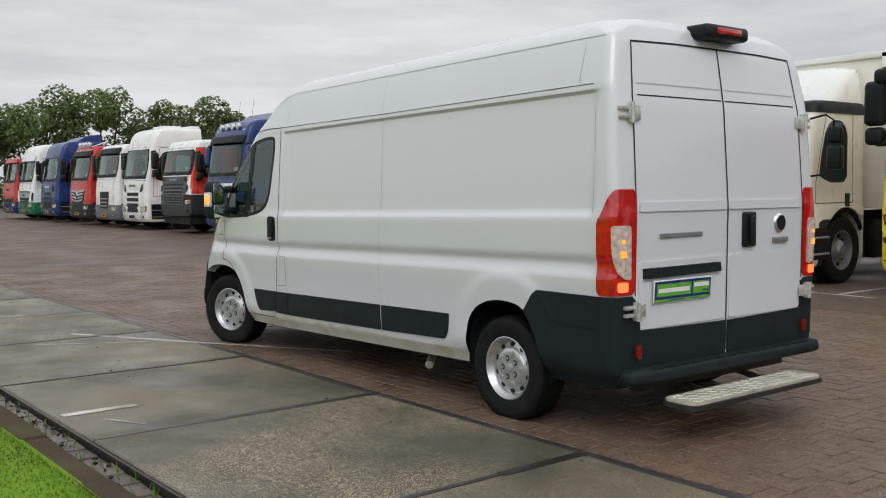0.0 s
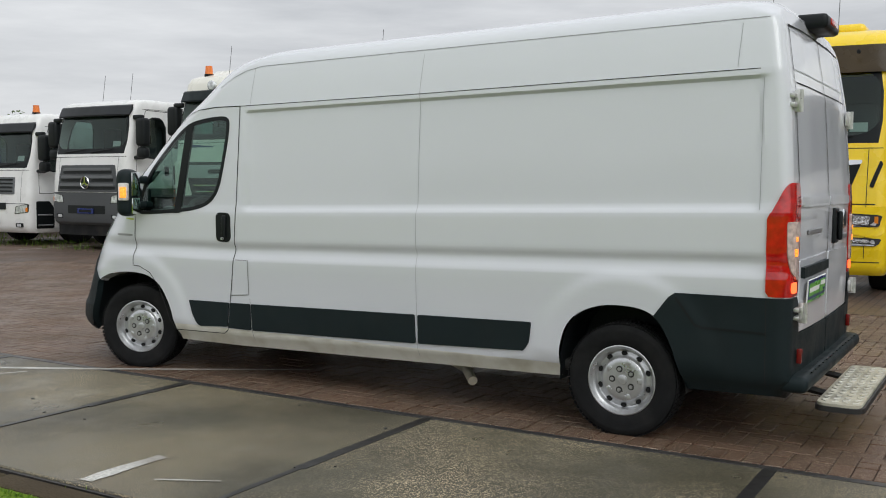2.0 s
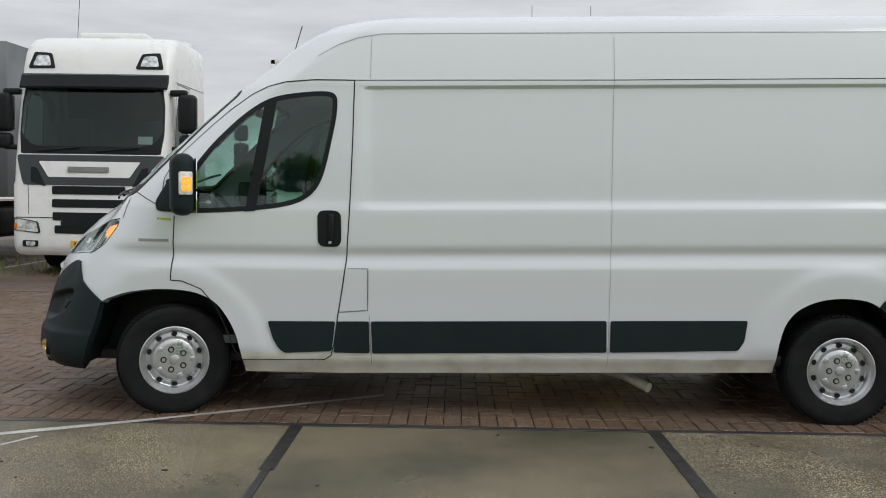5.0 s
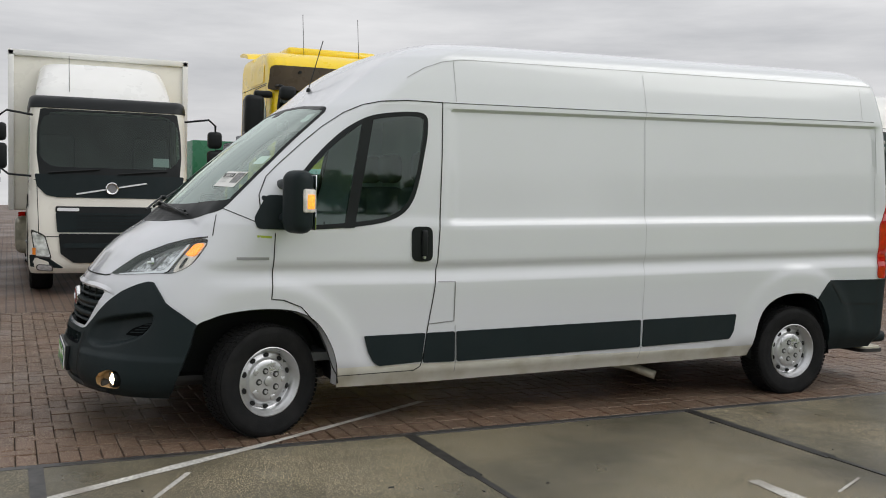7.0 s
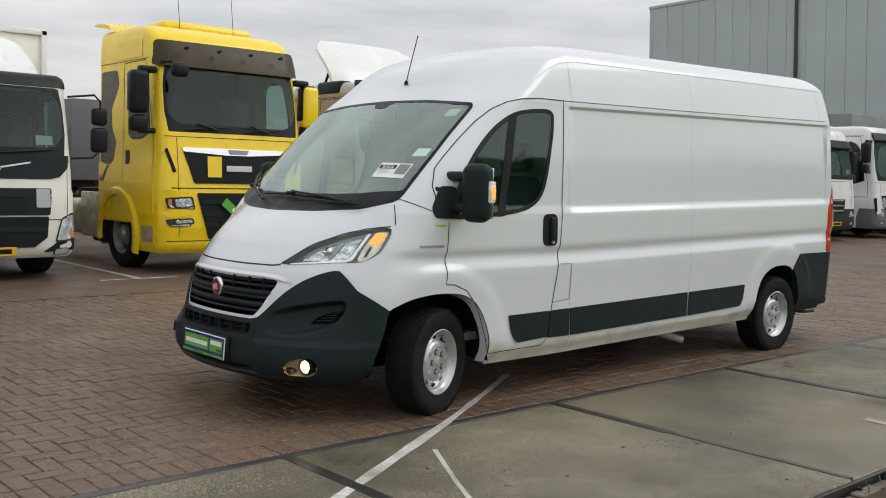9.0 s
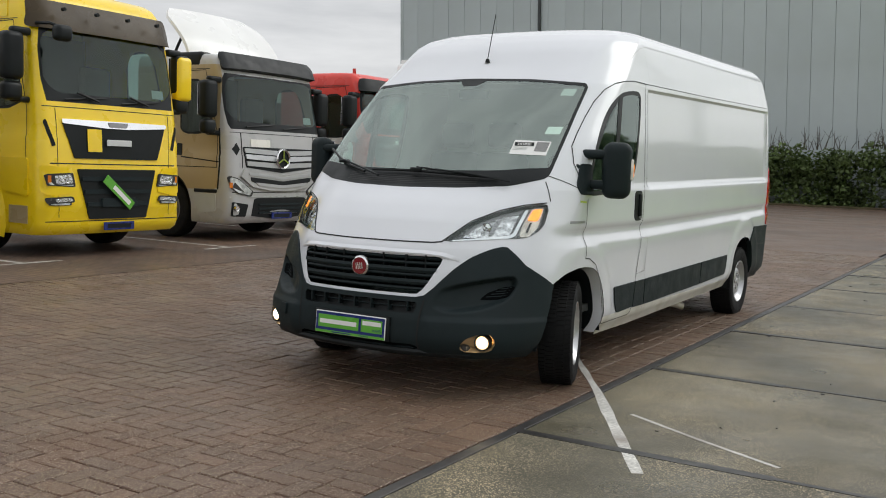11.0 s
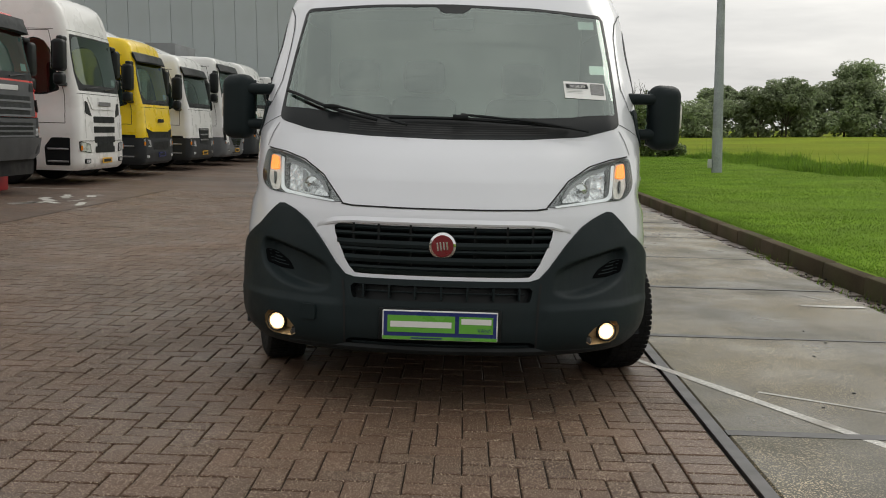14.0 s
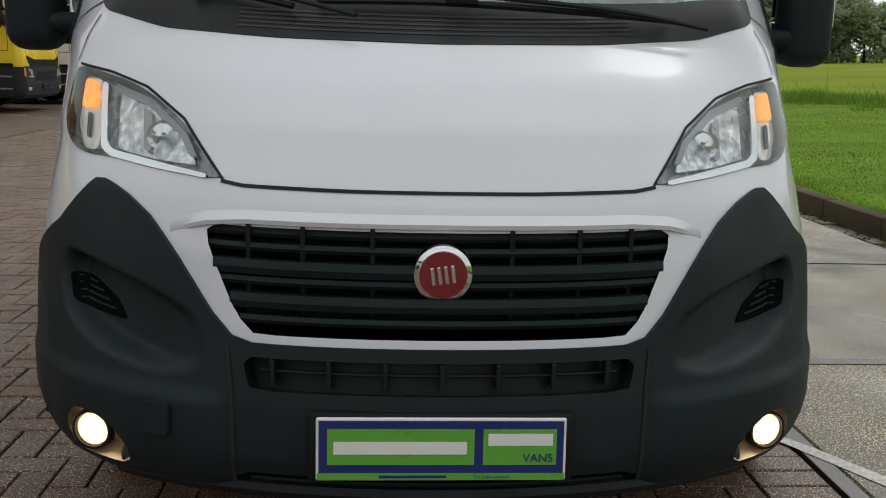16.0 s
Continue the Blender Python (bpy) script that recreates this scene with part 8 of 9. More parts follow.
M["blade"] = leaf_mat("grass_blade", (0.152, 0.268, 0.026), 0.3, 1.2, 0.35)
M["leaf"] = leaf_mat("hedge_leaf", (0.13, 0.18, 0.06), 0.35, 0.5, 0.5)
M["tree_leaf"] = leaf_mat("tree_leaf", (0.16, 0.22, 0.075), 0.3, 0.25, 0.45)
# distant leaves are paler than near ones: haze put into their colour
M["hazed_leaf"] = leaf_mat("hazed_tree_leaf", (0.30, 0.365, 0.20), 0.4, 0.07, 0.35)


def leaf_cloud(name, centres, count, size, spread, material, seed, flat=1.0, parent=None, kind=""):
    """Many small leaves set round a list of centres (x, y, z, radius)."""
    rng = np.random.default_rng(seed)
    cs = np.array(centres, float)
    pick = rng.choice(len(cs), count, p=cs[:, 3] ** 2 / (cs[:, 3] ** 2).sum())
    d = rng.normal(size=(count, 3))
    d /= np.linalg.norm(d, axis=1)[:, None]
    r = rng.uniform(0.55, 1.0, count) ** 0.5 * spread
    pos = cs[pick, :3] + d * (cs[pick, 3] * r)[:, None] * np.array([1, 1, flat])
    a = rng.normal(size=(count, 3))
    a /= np.linalg.norm(a, axis=1)[:, None]
    up = rng.normal(size=(count, 3)) * 0.6 + np.array([0, 0, 1.0]) + d * 0.5
    a = np.cross(a, up)
    a /= np.linalg.norm(a, axis=1)[:, None]
    b = np.cross(a, up)
    b /= np.linalg.norm(b, axis=1)[:, None]
    s = size * rng.uniform(0.6, 1.3, count)[:, None]
    v = np.stack([pos - a * s, pos + b * s * 0.55, pos + a * s, pos - b * s * 0.55], 1).reshape(-1, 3)
    me = bpy.data.meshes.new(name)
    me.from_pydata(v.tolist(), [], np.arange(count * 4).reshape(-1, 4).tolist())
    me.materials.append(M[material])
    ob = new(name, me)
    if parent is not None:
        ob.parent = parent
    return tagged(ob, kind=kind)


def tree(x, y, z0, height, label, seed, leaves=2600, leaf=0.16, width=0.42, material="tree_leaf", bare=False, limbs=9):
    rng = random.Random(seed)
    root = empty("tree", label, "tree")
    bm = bmesh.new()
    tops = []
    fork = height * rng.uniform(0.22, 0.30)
    r0 = height * 0.022
    add = lambda pts, ra, rb: [add_cyl(bm, p, q, ra + (rb - ra) * i / max(len(pts) - 1, 1), ra + (rb - ra) * (i + 1) / max(len(pts) - 1, 1), 7, False) for i, (p, q) in enumerate(zip(pts, pts[1:]))]
    trunk = [Vector((x, y, z0 - 0.3)), Vector((x + rng.uniform(-0.1, 0.1), y, z0 + fork * 0.5)), Vector((x + rng.uniform(-0.2, 0.2), y, z0 + fork))]
    add(trunk, r0, r0 * 0.8)
    for k in range(limbs):
        a = 6.283 * k / limbs + rng.uniform(-0.4, 0.4)
        reach = height * width * rng.uniform(0.45, 1.0)
        rise = height * rng.uniform(0.30, 0.68)
        p0 = trunk[-1] + Vector((0, 0, -rng.uniform(0, fork * 0.3)))
        p2 = p0 + Vector((math.cos(a) * reach, math.sin(a) * reach, rise))
        p1 = p0.lerp(p2, 0.5) + Vector((0, 0, -0.08 * height * rng.random()))
        add([p0, p1, p2], r0 * 0.5, r0 * 0.12)
        tops.append((p2.x, p2.y, p2.z, height * rng.uniform(0.10, 0.17)))
        tops.append((*p1.lerp(p2, 0.55), height * rng.uniform(0.07, 0.12)))
        for j in range(4 if not bare else 8):
            q = p1.lerp(p2, rng.uniform(0.2, 1)) + Vector((0, 0, 0))
            e = q + Vector((rng.uniform(-1, 1), rng.uniform(-1, 1), rng.uniform(0.1, 1))) * height * 0.14
            add([q, e], r0 * 0.14, r0 * 0.04)
            tops.append((e.x, e.y, e.z, height * rng.uniform(0.05, 0.10)))
    part("trunk", bm, "bark", root)
    if leaves:
        leaf_cloud("crown", tops, leaves, leaf, 1.0, material, seed, 0.8, root)
    return root


# trees beyond the far end of the truck row
for i, (x, y, h) in enumerate(((12.5, 74, 9.3), (17.0, 78, 9.8), (22.5, 74, 9.6), (27.5, 70, 9.0), (32.5, 72, 8.4), (8.0, 80, 9.4), (3.0, 84, 9.0), (38.5, 64, 7.0), (43.0, 60, 6.6))):
    tree(x, y, -0.2, h, "broad-leaved tree with an airy green crown", 20 + i, leaves=7500 if i < 7 else 1800, leaf=0.17, width=0.46, limbs=8)
tree(36.0, 68.0, -0.2, 7.4, "thin half-bare tree with many fine twigs", 41, leaves=350, leaf=0.12, width=0.40, bare=True, limbs=11)

# woods on the far side of the field
rng = random.Random(5)
for i in range(44):
    f = i / 43
    x = -16 - 150 * f + rng.uniform(-3, 3)
    y = -158 + 42 * f + rng.uniform(-8, 8)
    h = (7.6 + 5.0 * smooth01((f - 0.14) / 0.28)) * rng.uniform(0.75, 1.1)
    p = SITE @ Vector((x, y, 0))
    tree(p.x, p.y, p.z, h, "tall dark tree at the far edge of the field", 100 + i, leaves=7000, leaf=0.24, width=rng.uniform(0.22, 0.38), material="hazed_leaf", limbs=10)
for i in range(30):
    f = i / 29
    p = SITE @ Vector((-36 - 128 * f + rng.uniform(-2, 2), -164 + 38 * f + rng.uniform(-4, 4), 0))
    h = (8.2 + 5.2 * smooth01((f - 0.05) / 0.25)) * rng.uniform(0.82, 1.12)
    tree(p.x, p.y, p.z, h, "slender tall tree in the far wood", 200 + i, leaves=5200, leaf=0.26, width=rng.uniform(0.14, 0.24), material="hazed_leaf", limbs=10)
for i in range(40):
    f = i / 39
    p = SITE @ Vector((-205 + rng.uniform(-8, 8) + 40 * (f - 0.5) ** 2, -108 + 230 * f, 0))
    tree(p.x, p.y, p.z, rng.uniform(9, 16), "dark tree in the wood across the field", 300 + i, leaves=1500, leaf=0.75, width=0.42, material="hazed_leaf", limbs=9)
under = []
for k in range(900):
    f = rng.random()
    p = SITE @ Vector((-14 - 155 * f, -154 + 42 * f + rng.uniform(-5, 5), (4.4 + 2.2 * smooth01((f - 0.14) / 0.28)) * rng.random() + 0.6))
    under.append((*p, rng.uniform(0.9, 1.7)))
tagged(leaf_cloud("undergrowth", under, 110000, 0.34, 1.0, "hazed_leaf", 9, kind="stuff"), "dark undergrowth below the far trees", "bushes")

# growth at the foot of the trees beyond the row
fh = []
for k in range(260):
    fh.append((rng.uniform(-14, 62), rng.uniform(79, 88), rng.uniform(0.0, 2.0), rng.uniform(0.7, 1.2)))
tagged(leaf_cloud("bushes", fh, 26000, 0.2, 1.0, "tree_leaf", 12, kind="stuff"), "low bushes at the foot of the trees", "bushes")

# hedge before the hall
hc = []
rng = random.Random(8)
for k in range(900):
    x = rng.uniform(-10.5, 27)
    h = (3.5 + 0.9 * smooth01((-4.5 - x) / 2)) * smooth01((x + 10.8) / 3.2) * (0.86 + 0.22 * noise.noise((x * 0.35, 3.1, 0)))
    p = SITE @ Vector((x, rng.uniform(-39.3, -37.9), rng.uniform(0.1, max(h, 0.35))))
    hc.append((*p, rng.uniform(0.28, 0.5)))
hedge = tagged(leaf_cloud("hedge", hc, 60000, 0.12, 1.0, "leaf", 4, kind="stuff"), "dense dark green hedge before the hall", "hedge")
bm = bmesh.new()
for k in range(260):
    x = rng.uniform(-9, 26)
    p = SITE @ Vector((x, rng.uniform(-39.2, -38.0), 3.0))
    q = p + Vector((rng.uniform(-0.35, 0.35), rng.uniform(-0.2, 0.2), rng.uniform(0.35, 1.15)))
    add_cyl(bm, p, q, 0.018, 0.006, 5, False)
    add_cyl(bm, p.lerp(q, 0.55), p.lerp(q, 0.55) + Vector((rng.uniform(-0.3, 0.3), 0, rng.uniform(0.1, 0.35))), 0.01, 0.004, 4, False)
tagged(part("twigs", bm, "bark", kind="stuff"), "bare shoots standing above the hedge", "twigs")
tagged(part("end_kerb", box_bm((-3.7, -37.75, -0.1), (30, -37.55, 0.10), 0.02, 1), "kerb"), "low dark kerb at the end of yard", "kerb", kind="structure")

# blocks, grit bin, traffic mirror and extinguisher box at the end of the strip
for x in (-1.45, -4.0):
    bm = bmesh.new()
    w = 0.50
    lo = [bm.verts.new((x + a * w, -37.2 + b * w, 0.0)) for a, b in ((-1, -1), (1, -1), (1, 1), (-1, 1))]
    hi = [bm.verts.new((x + a * w * 0.82, -37.2 + b * w * 0.82, 0.92)) for a, b in ((-1, -1), (1, -1), (1, 1), (-1, 1))]
    for k in range(4):
        bm.faces.new((lo[k], lo[(k + 1) % 4], hi[(k + 1) % 4], hi[k]))
    bm.faces.new(hi)
    bm.faces.new(lo[::-1])
    bmesh.ops.bevel(bm, geom=list(bm.edges), offset=0.03, segments=2, affect="EDGES")
    tagged(part("concrete_block", bm, "aggregate"), "tapered block of washed gravel concrete", "block", "blocks at the strip's end")
bin_ob = tagged(part("grit_bin", box_bm((-3.35, -37.5, 0.0), (-2.05, -36.8, 0.78), 0.04, 2), "crate_grey"), "grey ribbed grit bin with orange lid", "bin")
part("lid", box_bm((-3.39, -37.54, 0.78), (-2.01, -36.76, 0.92), 0.04, 2), "crate_orange", bin_ob, "orange lid")
for k in range(9):
    part("rib", box_bm((-3.26 + k * 0.13, -36.8, 0.05), (-3.21 + k * 0.13, -36.77, 0.72), 0.008, 1), "crate_grey", bin_ob)
tm = tagged(part("mirror_post", cyl_bm((-1.55, -37.2, 0.90), (-1.55, -37.2, 2.35), 0.035, None, 10), "zinc"), "round traffic mirror on a steel post", "traffic mirror")
face = part("mirror_rim", lathe_bm([(0.28, 0.02), (0.33, 0.03), (0.345, 0.0), (0.33, -0.03)], 28), "paper", tm)
face.matrix_basis = Matrix.Translation((-1.38, -37.08, 1.80)) @ pose(0, 0, 0, 0, 0, 75)
dome = part("mirror_dome", lathe_bm([(0.0, 0.06), (0.15, 0.045), (0.28, 0.0)], 28), mat("dark_mirror", (0.25, 0.27, 0.28), 0.2, metal=0.9), tm)
dome.matrix_basis = face.matrix_basis.copy()
eb = tagged(part("extinguisher_box", box_bm((-4.18, -37.4, 0.92), (-3.82, -37.05, 1.68), 0.03, 2), mat("red_box", (0.32, 0.015, 0.02), 0.4)), "red extinguisher box standing on a block", "box")
part("window", box_bm((-4.12, -37.05, 1.05), (-3.88, -37.04, 1.5), 0.01, 1), "paper", eb)

rb = tagged(part("fire_box", box_bm((8.12, -7.82, 0.0), (8.48, -7.46, 0.42), 0.03, 2), bpy.data.materials["red_box"]), "small red box standing below a truck", "box")
part("lid", box_bm((8.10, -7.84, 0.42), (8.50, -7.44, 0.47), 0.02, 2), bpy.data.materials["red_box"], rb)

# lamp pole on the lawn
p0 = SITE @ Vector((-7.65, -20.0, 0.12))
up = (SITE.to_3x3() @ Vector((0, 0, 1)))
pole = tagged(part("lamp_pole", cyl_bm(p0 - up * 0.2, p0 + up * 9, 0.16, 0.085, 20), "zinc"), "galvanised steel lamp pole on the lawn", "lamp pole")
part("hatch", box_bm((p0.x + 0.02, p0.y + 0.135, p0.z + 0.45), (p0.x + 0.12, p0.y + 0.175, p0.z + 0.85), 0.008, 1), "zinc", pole)
part("socket_box", box_bm((p0.x + 0.17, p0.y - 0.05, p0.z + 0.12), (p0.x + 0.28, p0.y + 0.08, p0.z + 0.38), 0.02, 2), "grey_trim", pole)
part("head", box_bm((p0.x - 0.2, p0.y - 0.9, p0.z + 8.9), (p0.x + 0.15, p0.y + 0.1, p0.z + 9.05), 0.05, 2), "zinc", pole)
lamp2 = tagged(part("street_lamp", cyl_bm((33.0, 60.0, -0.2), (33.0, 60.0, 7.2), 0.10, 0.05, 10), "zinc"), "slim street lamp beyond the trucks", "street lamp")
part("head", box_bm((32.0, 59.9, 7.15), (33.1, 60.1, 7.27), 0.04, 2), "zinc", lamp2)

# soil that the lawn has left bare along the kerb
tagged(part("soil_edge", box_bm((-3.90, -37.5, -0.2), (-3.742, 72, 0.113), 0.004, 1), "soil", smooth=False), "strip of dark bare soil between kerb and lawn", "soil", kind="structure")
# rough growth along the ditch
def blades(name, x0, x1, y0, y1, count, tall, seed, lift=0.106, label="", on_site=True, thin=1.0, wide=1.0, clump=False):
    rg = np.random.default_rng(seed)
    x, y = x1 - (x1 - x0) * rg.random(count) ** thin, rg.uniform(y0, y1, count)
    a = rg.uniform(0, 6.283, count)
    h = tall * rg.uniform(0.5, 1.25, count)
    if clump:
        thick = np.sin(x * 2.1 + y * 0.7) + np.sin(y * 1.9 - x) + np.sin(y * 0.43 + x * 0.8) + np.sin(y * 4.3 + x * 3.1) * 0.6
        h = h * np.clip(0.55 + 0.35 * thick, 0.12, 1.9) * np.where(rg.random(count) < 0.02, 2.2, 1.0)
    lean = rg.normal(0, 0.35, (count, 2)) * h[:, None]
    w = (0.0045 + 0.004 * rg.random(count)) * wide
    base = np.stack([x, y, np.full(count, lift)], 1)
    side = np.stack([np.cos(a) * w, np.sin(a) * w, np.zeros(count)], 1)
    tip = base + np.concatenate([lean, h[:, None]], 1)
    v = np.stack([base - side, base + side, tip], 1).reshape(-1, 3)
    if on_site:
        R = np.array(SITE)
        v = v @ R[:3, :3].T + R[:3, 3]
    me = bpy.data.meshes.new(name)
    me.from_pydata(v.tolist(), [], np.arange(count * 3).reshape(-1, 3).tolist())
    me.materials.append(M["blade"])
    return tagged(new(name, me), label, "grass", kind="stuff")


blades("grass", -11.5, -3.77, -37.5, 14.0, 260000, 0.019, 1, label="short bright green grass blades of the lawn", thin=1.7)
blades("ditch_reeds", -13.4, -10.2, -37, 8, 60000, 0.26, 14, 0.05, "rough green weeds and reeds along the ditch", wide=2.6, clump=True)
blades("weeds", -3.56, -3.30, -2.0, 8.0, 260, 0.07, 3, -0.05, "small weeds growing in the gutter", False)
blades("weeds", 7.6, 12.0, 6.0, 24.0, 2200, 0.16, 4, 0.0, "low weeds beneath the parked trucks", False)

# ---- paving pieces ----
def marking(points, width, name="marking", z=0.004):
    bm = bmesh.new()
    pts = [Vector((*p, z)) for p in curve_points(points, 6)]
    last = None
    for i, p in enumerate(pts):
        d = (pts[min(i + 1, len(pts) - 1)] - pts[max(i - 1, 0)]).normalized()
        w = width * (0.82 + 0.3 * noise.noise((i * 0.7, points[0][0] * 3, 0)))
        s = Vector((-d.y, d.x, 0)) * w / 2
        pair = (bm.verts.new(p + s), bm.verts.new(p - s))
        if last:
            bm.faces.new((last[0], last[1], pair[1], pair[0]))
        last = pair
    return tagged(part(name, bm, "road_white", smooth=False), "worn white painted line on the paving", kind="structure")


marking([(-0.40, 2.80), (-0.80, 3.45), (-1.23, 4.17)], 0.058)
marking([(-1.23, 4.17), (-1.62, 4.88), (-2.03, 5.62)], 0.080)
marking([(-1.62, 4.60), (-2.1, 4.88), (-2.55, 5.12)], 0.032)
marking([(-3.24, 1.93), (-3.0, 1.94), (-2.74, 1.93)], 0.10)
marking([(-3.05, 1.66), (-2.97, 1.50), (-2.90, 1.36)], 0.02)
for y in (24.1, 20.5, 16.9, 13.4, 9.8, 6.0, 2.35, -1.25, -4.85, -8.5, -12.2, -15.8):
    marking([(7.1, y), (9.5, y), (13.0, y)], 0.10)
marking([(7.1, 2.9), (7.1, 2.35), (7.1, 1.8)], 0.10)
marking([(7.1, -0.7), (7.1, -1.25), (7.1, -1.8)], 0.10)
rng = random.Random(3)
for k in range(9):
    x, y = 5.9 + rng.random() * 1.0, -7.3 + rng.random() * 2.0
    marking([(x, y), (x + rng.uniform(-0.15, 0.15), y + 0.2), (x + rng.uniform(-0.3, 0.3), y + rng.uniform(0.3, 0.6))], rng.uniform(0.08, 0.2))

# concrete strip: big slabs with dark joints
strip = tagged(part("concrete_strip", box_bm((-3.31, -37.5, -0.25), (-1.262, 72, -0.012)), "bitumen", smooth=False), "strip of large damp concrete slabs", kind="structure")
slab_mesh = []
for k in range(5):
    o = part("slab", box_bm((-1.008, -1.028, -0.16), (1.008, 1.028, 0.0), 0.008, 1), "concrete", strip, smooth=False)
    slab_mesh.append(o.data)
    bpy.data.objects.remove(o)
for k in range(-19, 34):
    o = new("slab", slab_mesh[k % 5])
    o.parent = strip
    o.location = (-2.282, 1.175 + 2.068 * (k + 0.5), 0.0015 * ((k * 7) % 3))
for k in range(-5, 5):
    y = 1.175 + 2.068 * k
    ln = (1.26, 0.9, 1.3, 0.6)[k % 4]
    part("joint_strip", box_bm((-1.27 - ln, y - 0.036, -0.01), (-1.27, y + 0.036, 0.0052)), "bitumen", strip, smooth=False)
    part("joint_strip", box_bm((-3.28, y - 0.019, -0.01), (-1.27 - ln, y + 0.019, 0.0052)), "bitumen", strip, smooth=False)
tagged(part("edge_strip", box_bm((-1.268, -37.5, -0.1), (-1.208, 72, 0.002), 0.002, 1), "steel_edge"), "grey steel edging between slabs and bricks", kind="structure")
bm = bmesh.new()
for k in range(26):
    x, y, r = -3.2 + 1.9 * rng.random(), -4 + 12 * rng.random(), 0.006 + 0.012 * rng.random() ** 2
    got = add_cyl(bm, (0, 0, -0.002), (0, 0, 0.004), r, r * 0.7, 7)
    bmesh.ops.transform(bm, verts=got, matrix=Matrix.Translation((x, y, 0.003)) @ Matrix.Rotation(rng.uniform(0, 3), 4, "Z") @ Matrix.Diagonal((rng.uniform(0.7, 2.6), 0.8, 1, 1)))
tagged(part("spots", bm, "bitumen", kind="stuff"), "small dark spots and scraps on the slabs", "spots")

# gutter and kerb
gutter = tagged(part("gutter", box_bm((-3.60, -37.5, -0.3), (-3.31, 72, -0.066)), "joint_sand", smooth=False), "sunken brick gutter with dirt", kind="structure")
gb = part("brick", box_bm((-0.061, -0.104, -0.05), (0.061, 0.104, 0.0), 0.006, 1), "gutter", None, smooth=False)
gm = gb.data
bpy.data.objects.remove(gb)
for k in range(-36, 56):
    for j in range(2):
        o = new("brick", gm)
        o.parent = gutter
        o.location = (-3.382 - j * 0.128, k * 0.216 + 0.108 * j, -0.045 + 0.004 * ((k * 5 + j * 3) % 4 - 1.5))
        o.rotation_euler = (0.015 * ((k * 3 + j) % 5 - 2), 0.01 * ((k + j) % 3 - 1), 0.012 * ((k * 7) % 5 - 2))
bm = bmesh.new()
for lo, hi in ((-37.5, -7.9), (12.1, 72)):
    add_box(bm, (-3.57, lo, -0.1), (-3.315, hi, -0.046))
part("far_gutter", bm, "gutter", gutter, smooth=False)
kerb = tagged(part("kerb", box_bm((-3.745, -37.5, -0.3), (-3.61, 72, 0.02)), "joint_sand", smooth=False), "weathered concrete kerb beside the lawn", kind="structure")
kb = part("kerb_stone", box_bm((-0.075, -0.495, -0.2), (0.075, 0.495, 0.118), 0.018, 2), "kerb", None)
km = kb.data
bpy.data.objects.remove(kb)
for k in range(-37, 71):
    o = new("kerb_stone", km)
    o.parent = kerb
    o.location = (-3.675 + 0.004 * ((k * 5) % 3 - 1), k + 0.5, 0.004 * ((k * 7) % 4 - 1.5))
bm = bmesh.new()
for k in range(150):
    x, y, r = rng.uniform(-3.58, -3.28), rng.uniform(-1.5, 6.5), rng.uniform(0.006, 0.02)
    got = bmesh.ops.create_icosphere(bm, subdivisions=1, radius=r, matrix=Matrix.Translation((x, y, -0.04 + r * 0.4)) @ Matrix.Diagonal((1, rng.uniform(0.6, 1.4), 0.6, 1)))
tagged(part("dirt_clods", bm, "joint_sand", kind="stuff"), "dark clods of dirt lying in the gutter", "dirt")

# herringbone bricks: the nearest as pieces of their own, the rest joined
paving = tagged(part("brick_paving", box_bm((-1.20, -9.0, -0.3), (5.6, 14.0, -0.011)), "paving_joint", smooth=False), "red-brown herringbone brick paving with dark joints", kind="structure")
W = 0.1075


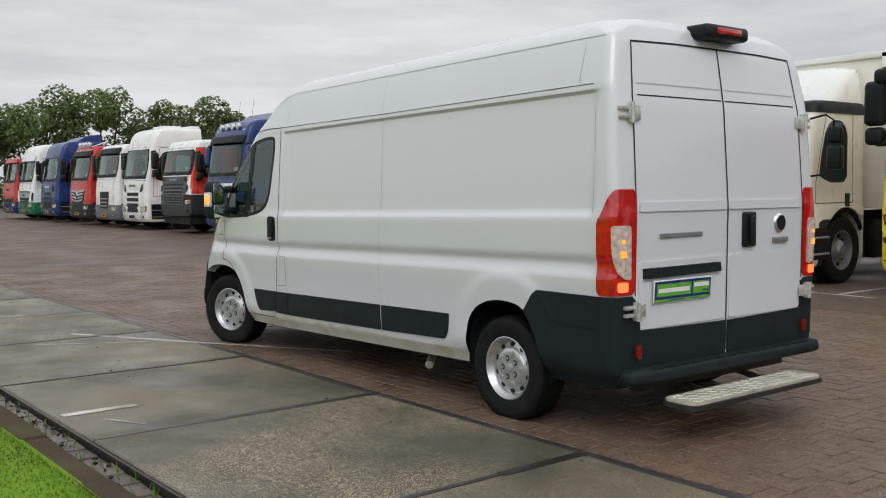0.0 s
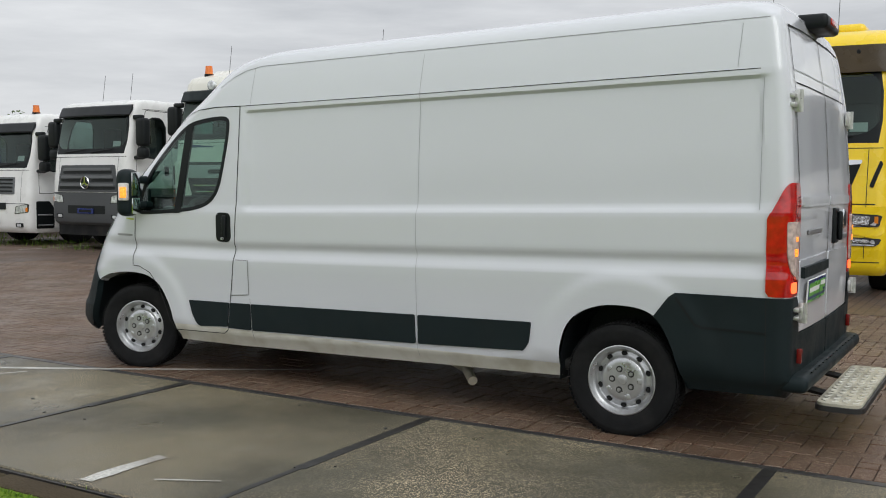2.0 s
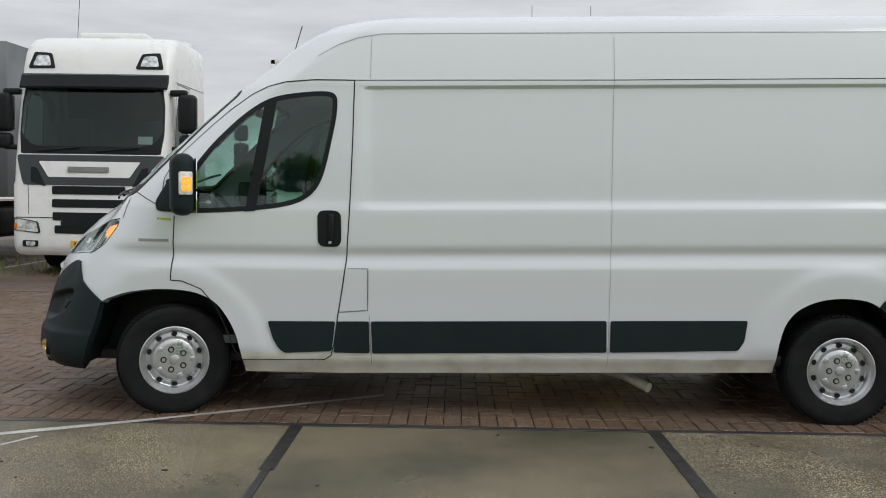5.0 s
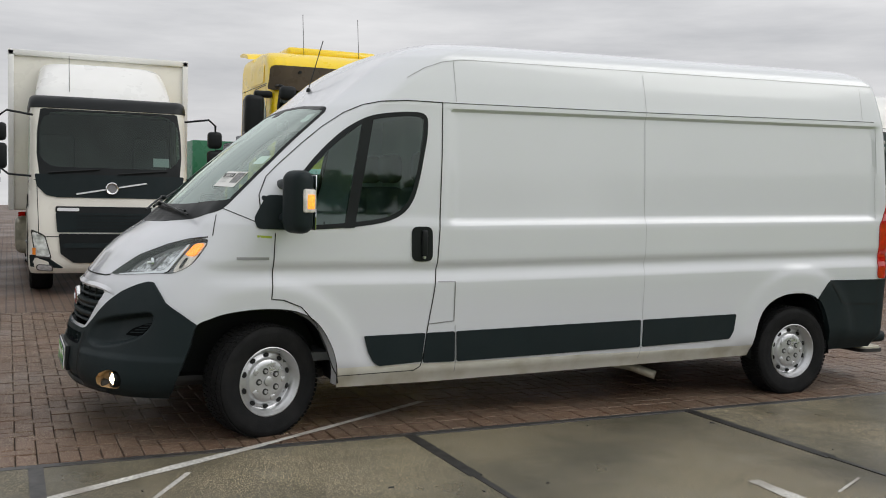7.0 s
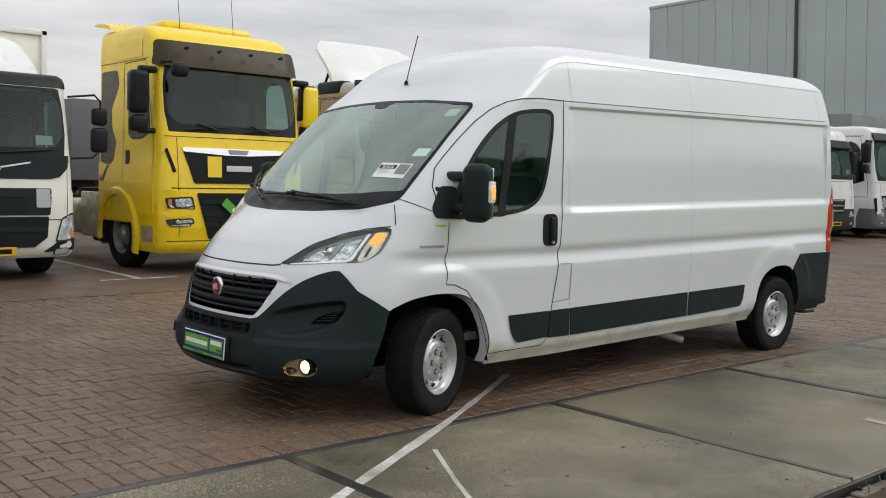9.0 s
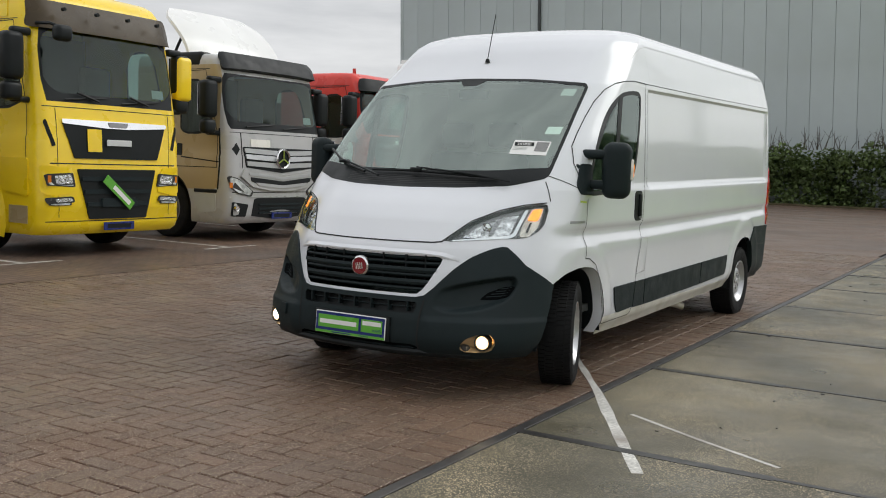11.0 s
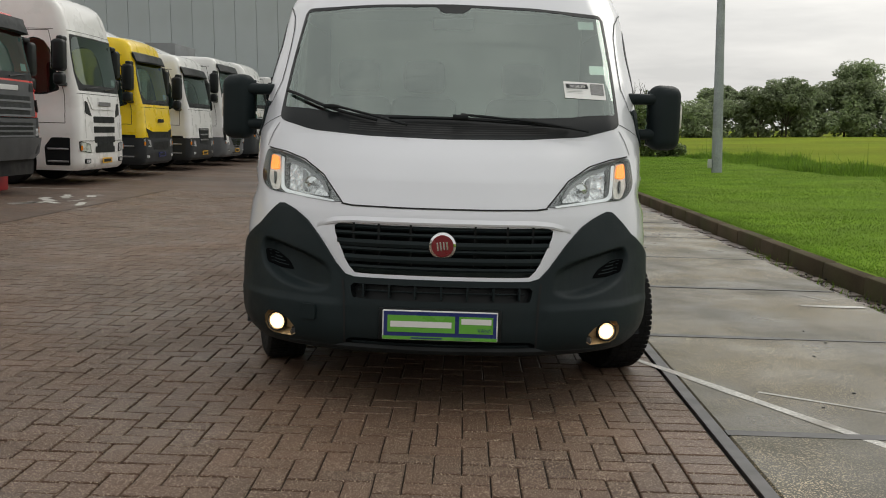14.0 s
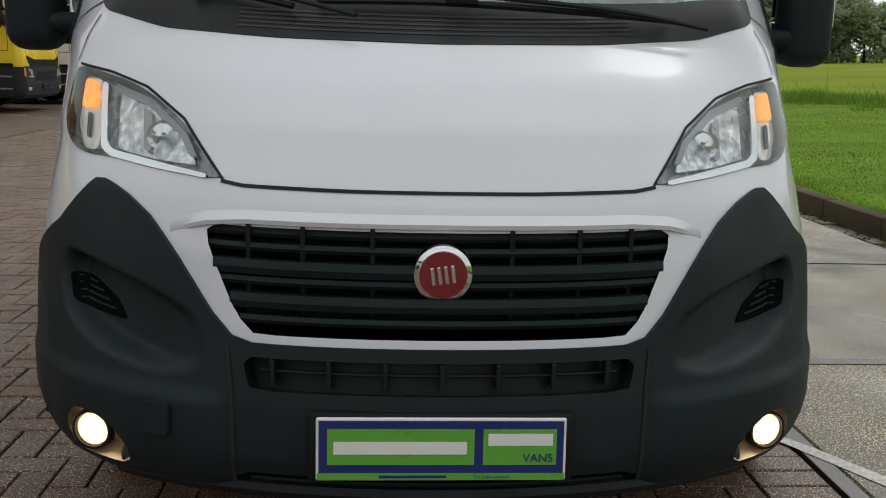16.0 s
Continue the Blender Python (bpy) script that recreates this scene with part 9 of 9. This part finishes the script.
def brick_shape(lx, ly):
    a, b, c = lx / 2, ly / 2, 0.004
    lowz, midz = -0.03, -0.004
    v = [(s * (a), t * (b), lowz) for s, t in ((-1, -1), (1, -1), (1, 1), (-1, 1))]
    v += [(s * (a), t * (b), midz) for s, t in ((-1, -1), (1, -1), (1, 1), (-1, 1))]
    v += [(s * (a - c), t * (b - c), 0.0) for s, t in ((-1, -1), (1, -1), (1, 1), (-1, 1))]
    f = [(8, 9, 10, 11)]
    for k in range(4):
        n = (k + 1) % 4
        f += [(k, n, 4 + n, 4 + k), (4 + k, 4 + n, 8 + n, 8 + k)]
    return v, f


gap = 0.006
shapes = {"h": brick_shape(2 * W - gap, W - gap), "v": brick_shape(W - gap, 2 * W - gap), "s": brick_shape(W - gap, W - gap)}
single = {}
for key, (v, f) in shapes.items():
    me = bpy.data.meshes.new("brick")
    me.from_pydata(v, [], f)
    me.materials.append(M["brick"])
    single[key] = me
verts, faces = [], []
rg = np.random.default_rng(7)
x_lo, y_lo = -0.975, -9.0
nx, ny = 61, 214
x_hi, y_hi = x_lo + nx * W, y_lo + ny * W
covered = set()
made = 0


def lay(key, cx, cy, own):
    dz = float(rg.uniform(-0.003, 0.002))
    tx, ty = rg.normal(0, 0.006, 2)
    if own:
        o = new("brick", single[key])
        o.parent = paving
        o.location, o.rotation_euler = (cx, cy, dz), (tx, ty, float(rg.normal(0, 0.008)))
        return
    v, f = shapes[key]
    n = len(verts)
    verts.extend((cx + p[0], cy + p[1], p[2] + dz + ty * p[0] * -1 + tx * p[1]) for p in v)
    faces.extend(tuple(k + n for k in q) for q in f)


for i in range(-2, nx):
    for j in range(-2, ny):
        k = (i - j) % 4
        if k == 0:
            cells, key, cx, cy = ((i, j), (i + 1, j)), "h", x_lo + (i + 1) * W, y_lo + (j + 0.5) * W
        elif k == 3:
            cells, key, cx, cy = ((i, j), (i, j + 1)), "v", x_lo + (i + 0.5) * W, y_lo + (j + 1) * W
        else:
            continue
        if not all(0 <= a < nx and 0 <= b < ny for a, b in cells):
            continue
        covered.update(cells)
        own = -0.75 < cx < 1.35 and 5.2 < cy < 8.2 and made < 290
        made += own
        lay(key, cx, cy, own)
for i in range(nx):
    for j in range(ny):
        if (i, j) not in covered:
            lay("s", x_lo + (i + 0.5) * W, y_lo + (j + 0.5) * W, False)
for j in range(ny):
    lay("h", -1.085, y_lo + (j + 0.5) * W, False)
me = bpy.data.meshes.new("brick_field")
me.from_pydata(verts, [], faces)
me.materials.append(M["brick_joined"])
o = new("brick_field", me)
o.parent = paving
tagged(o, kind="stuff")
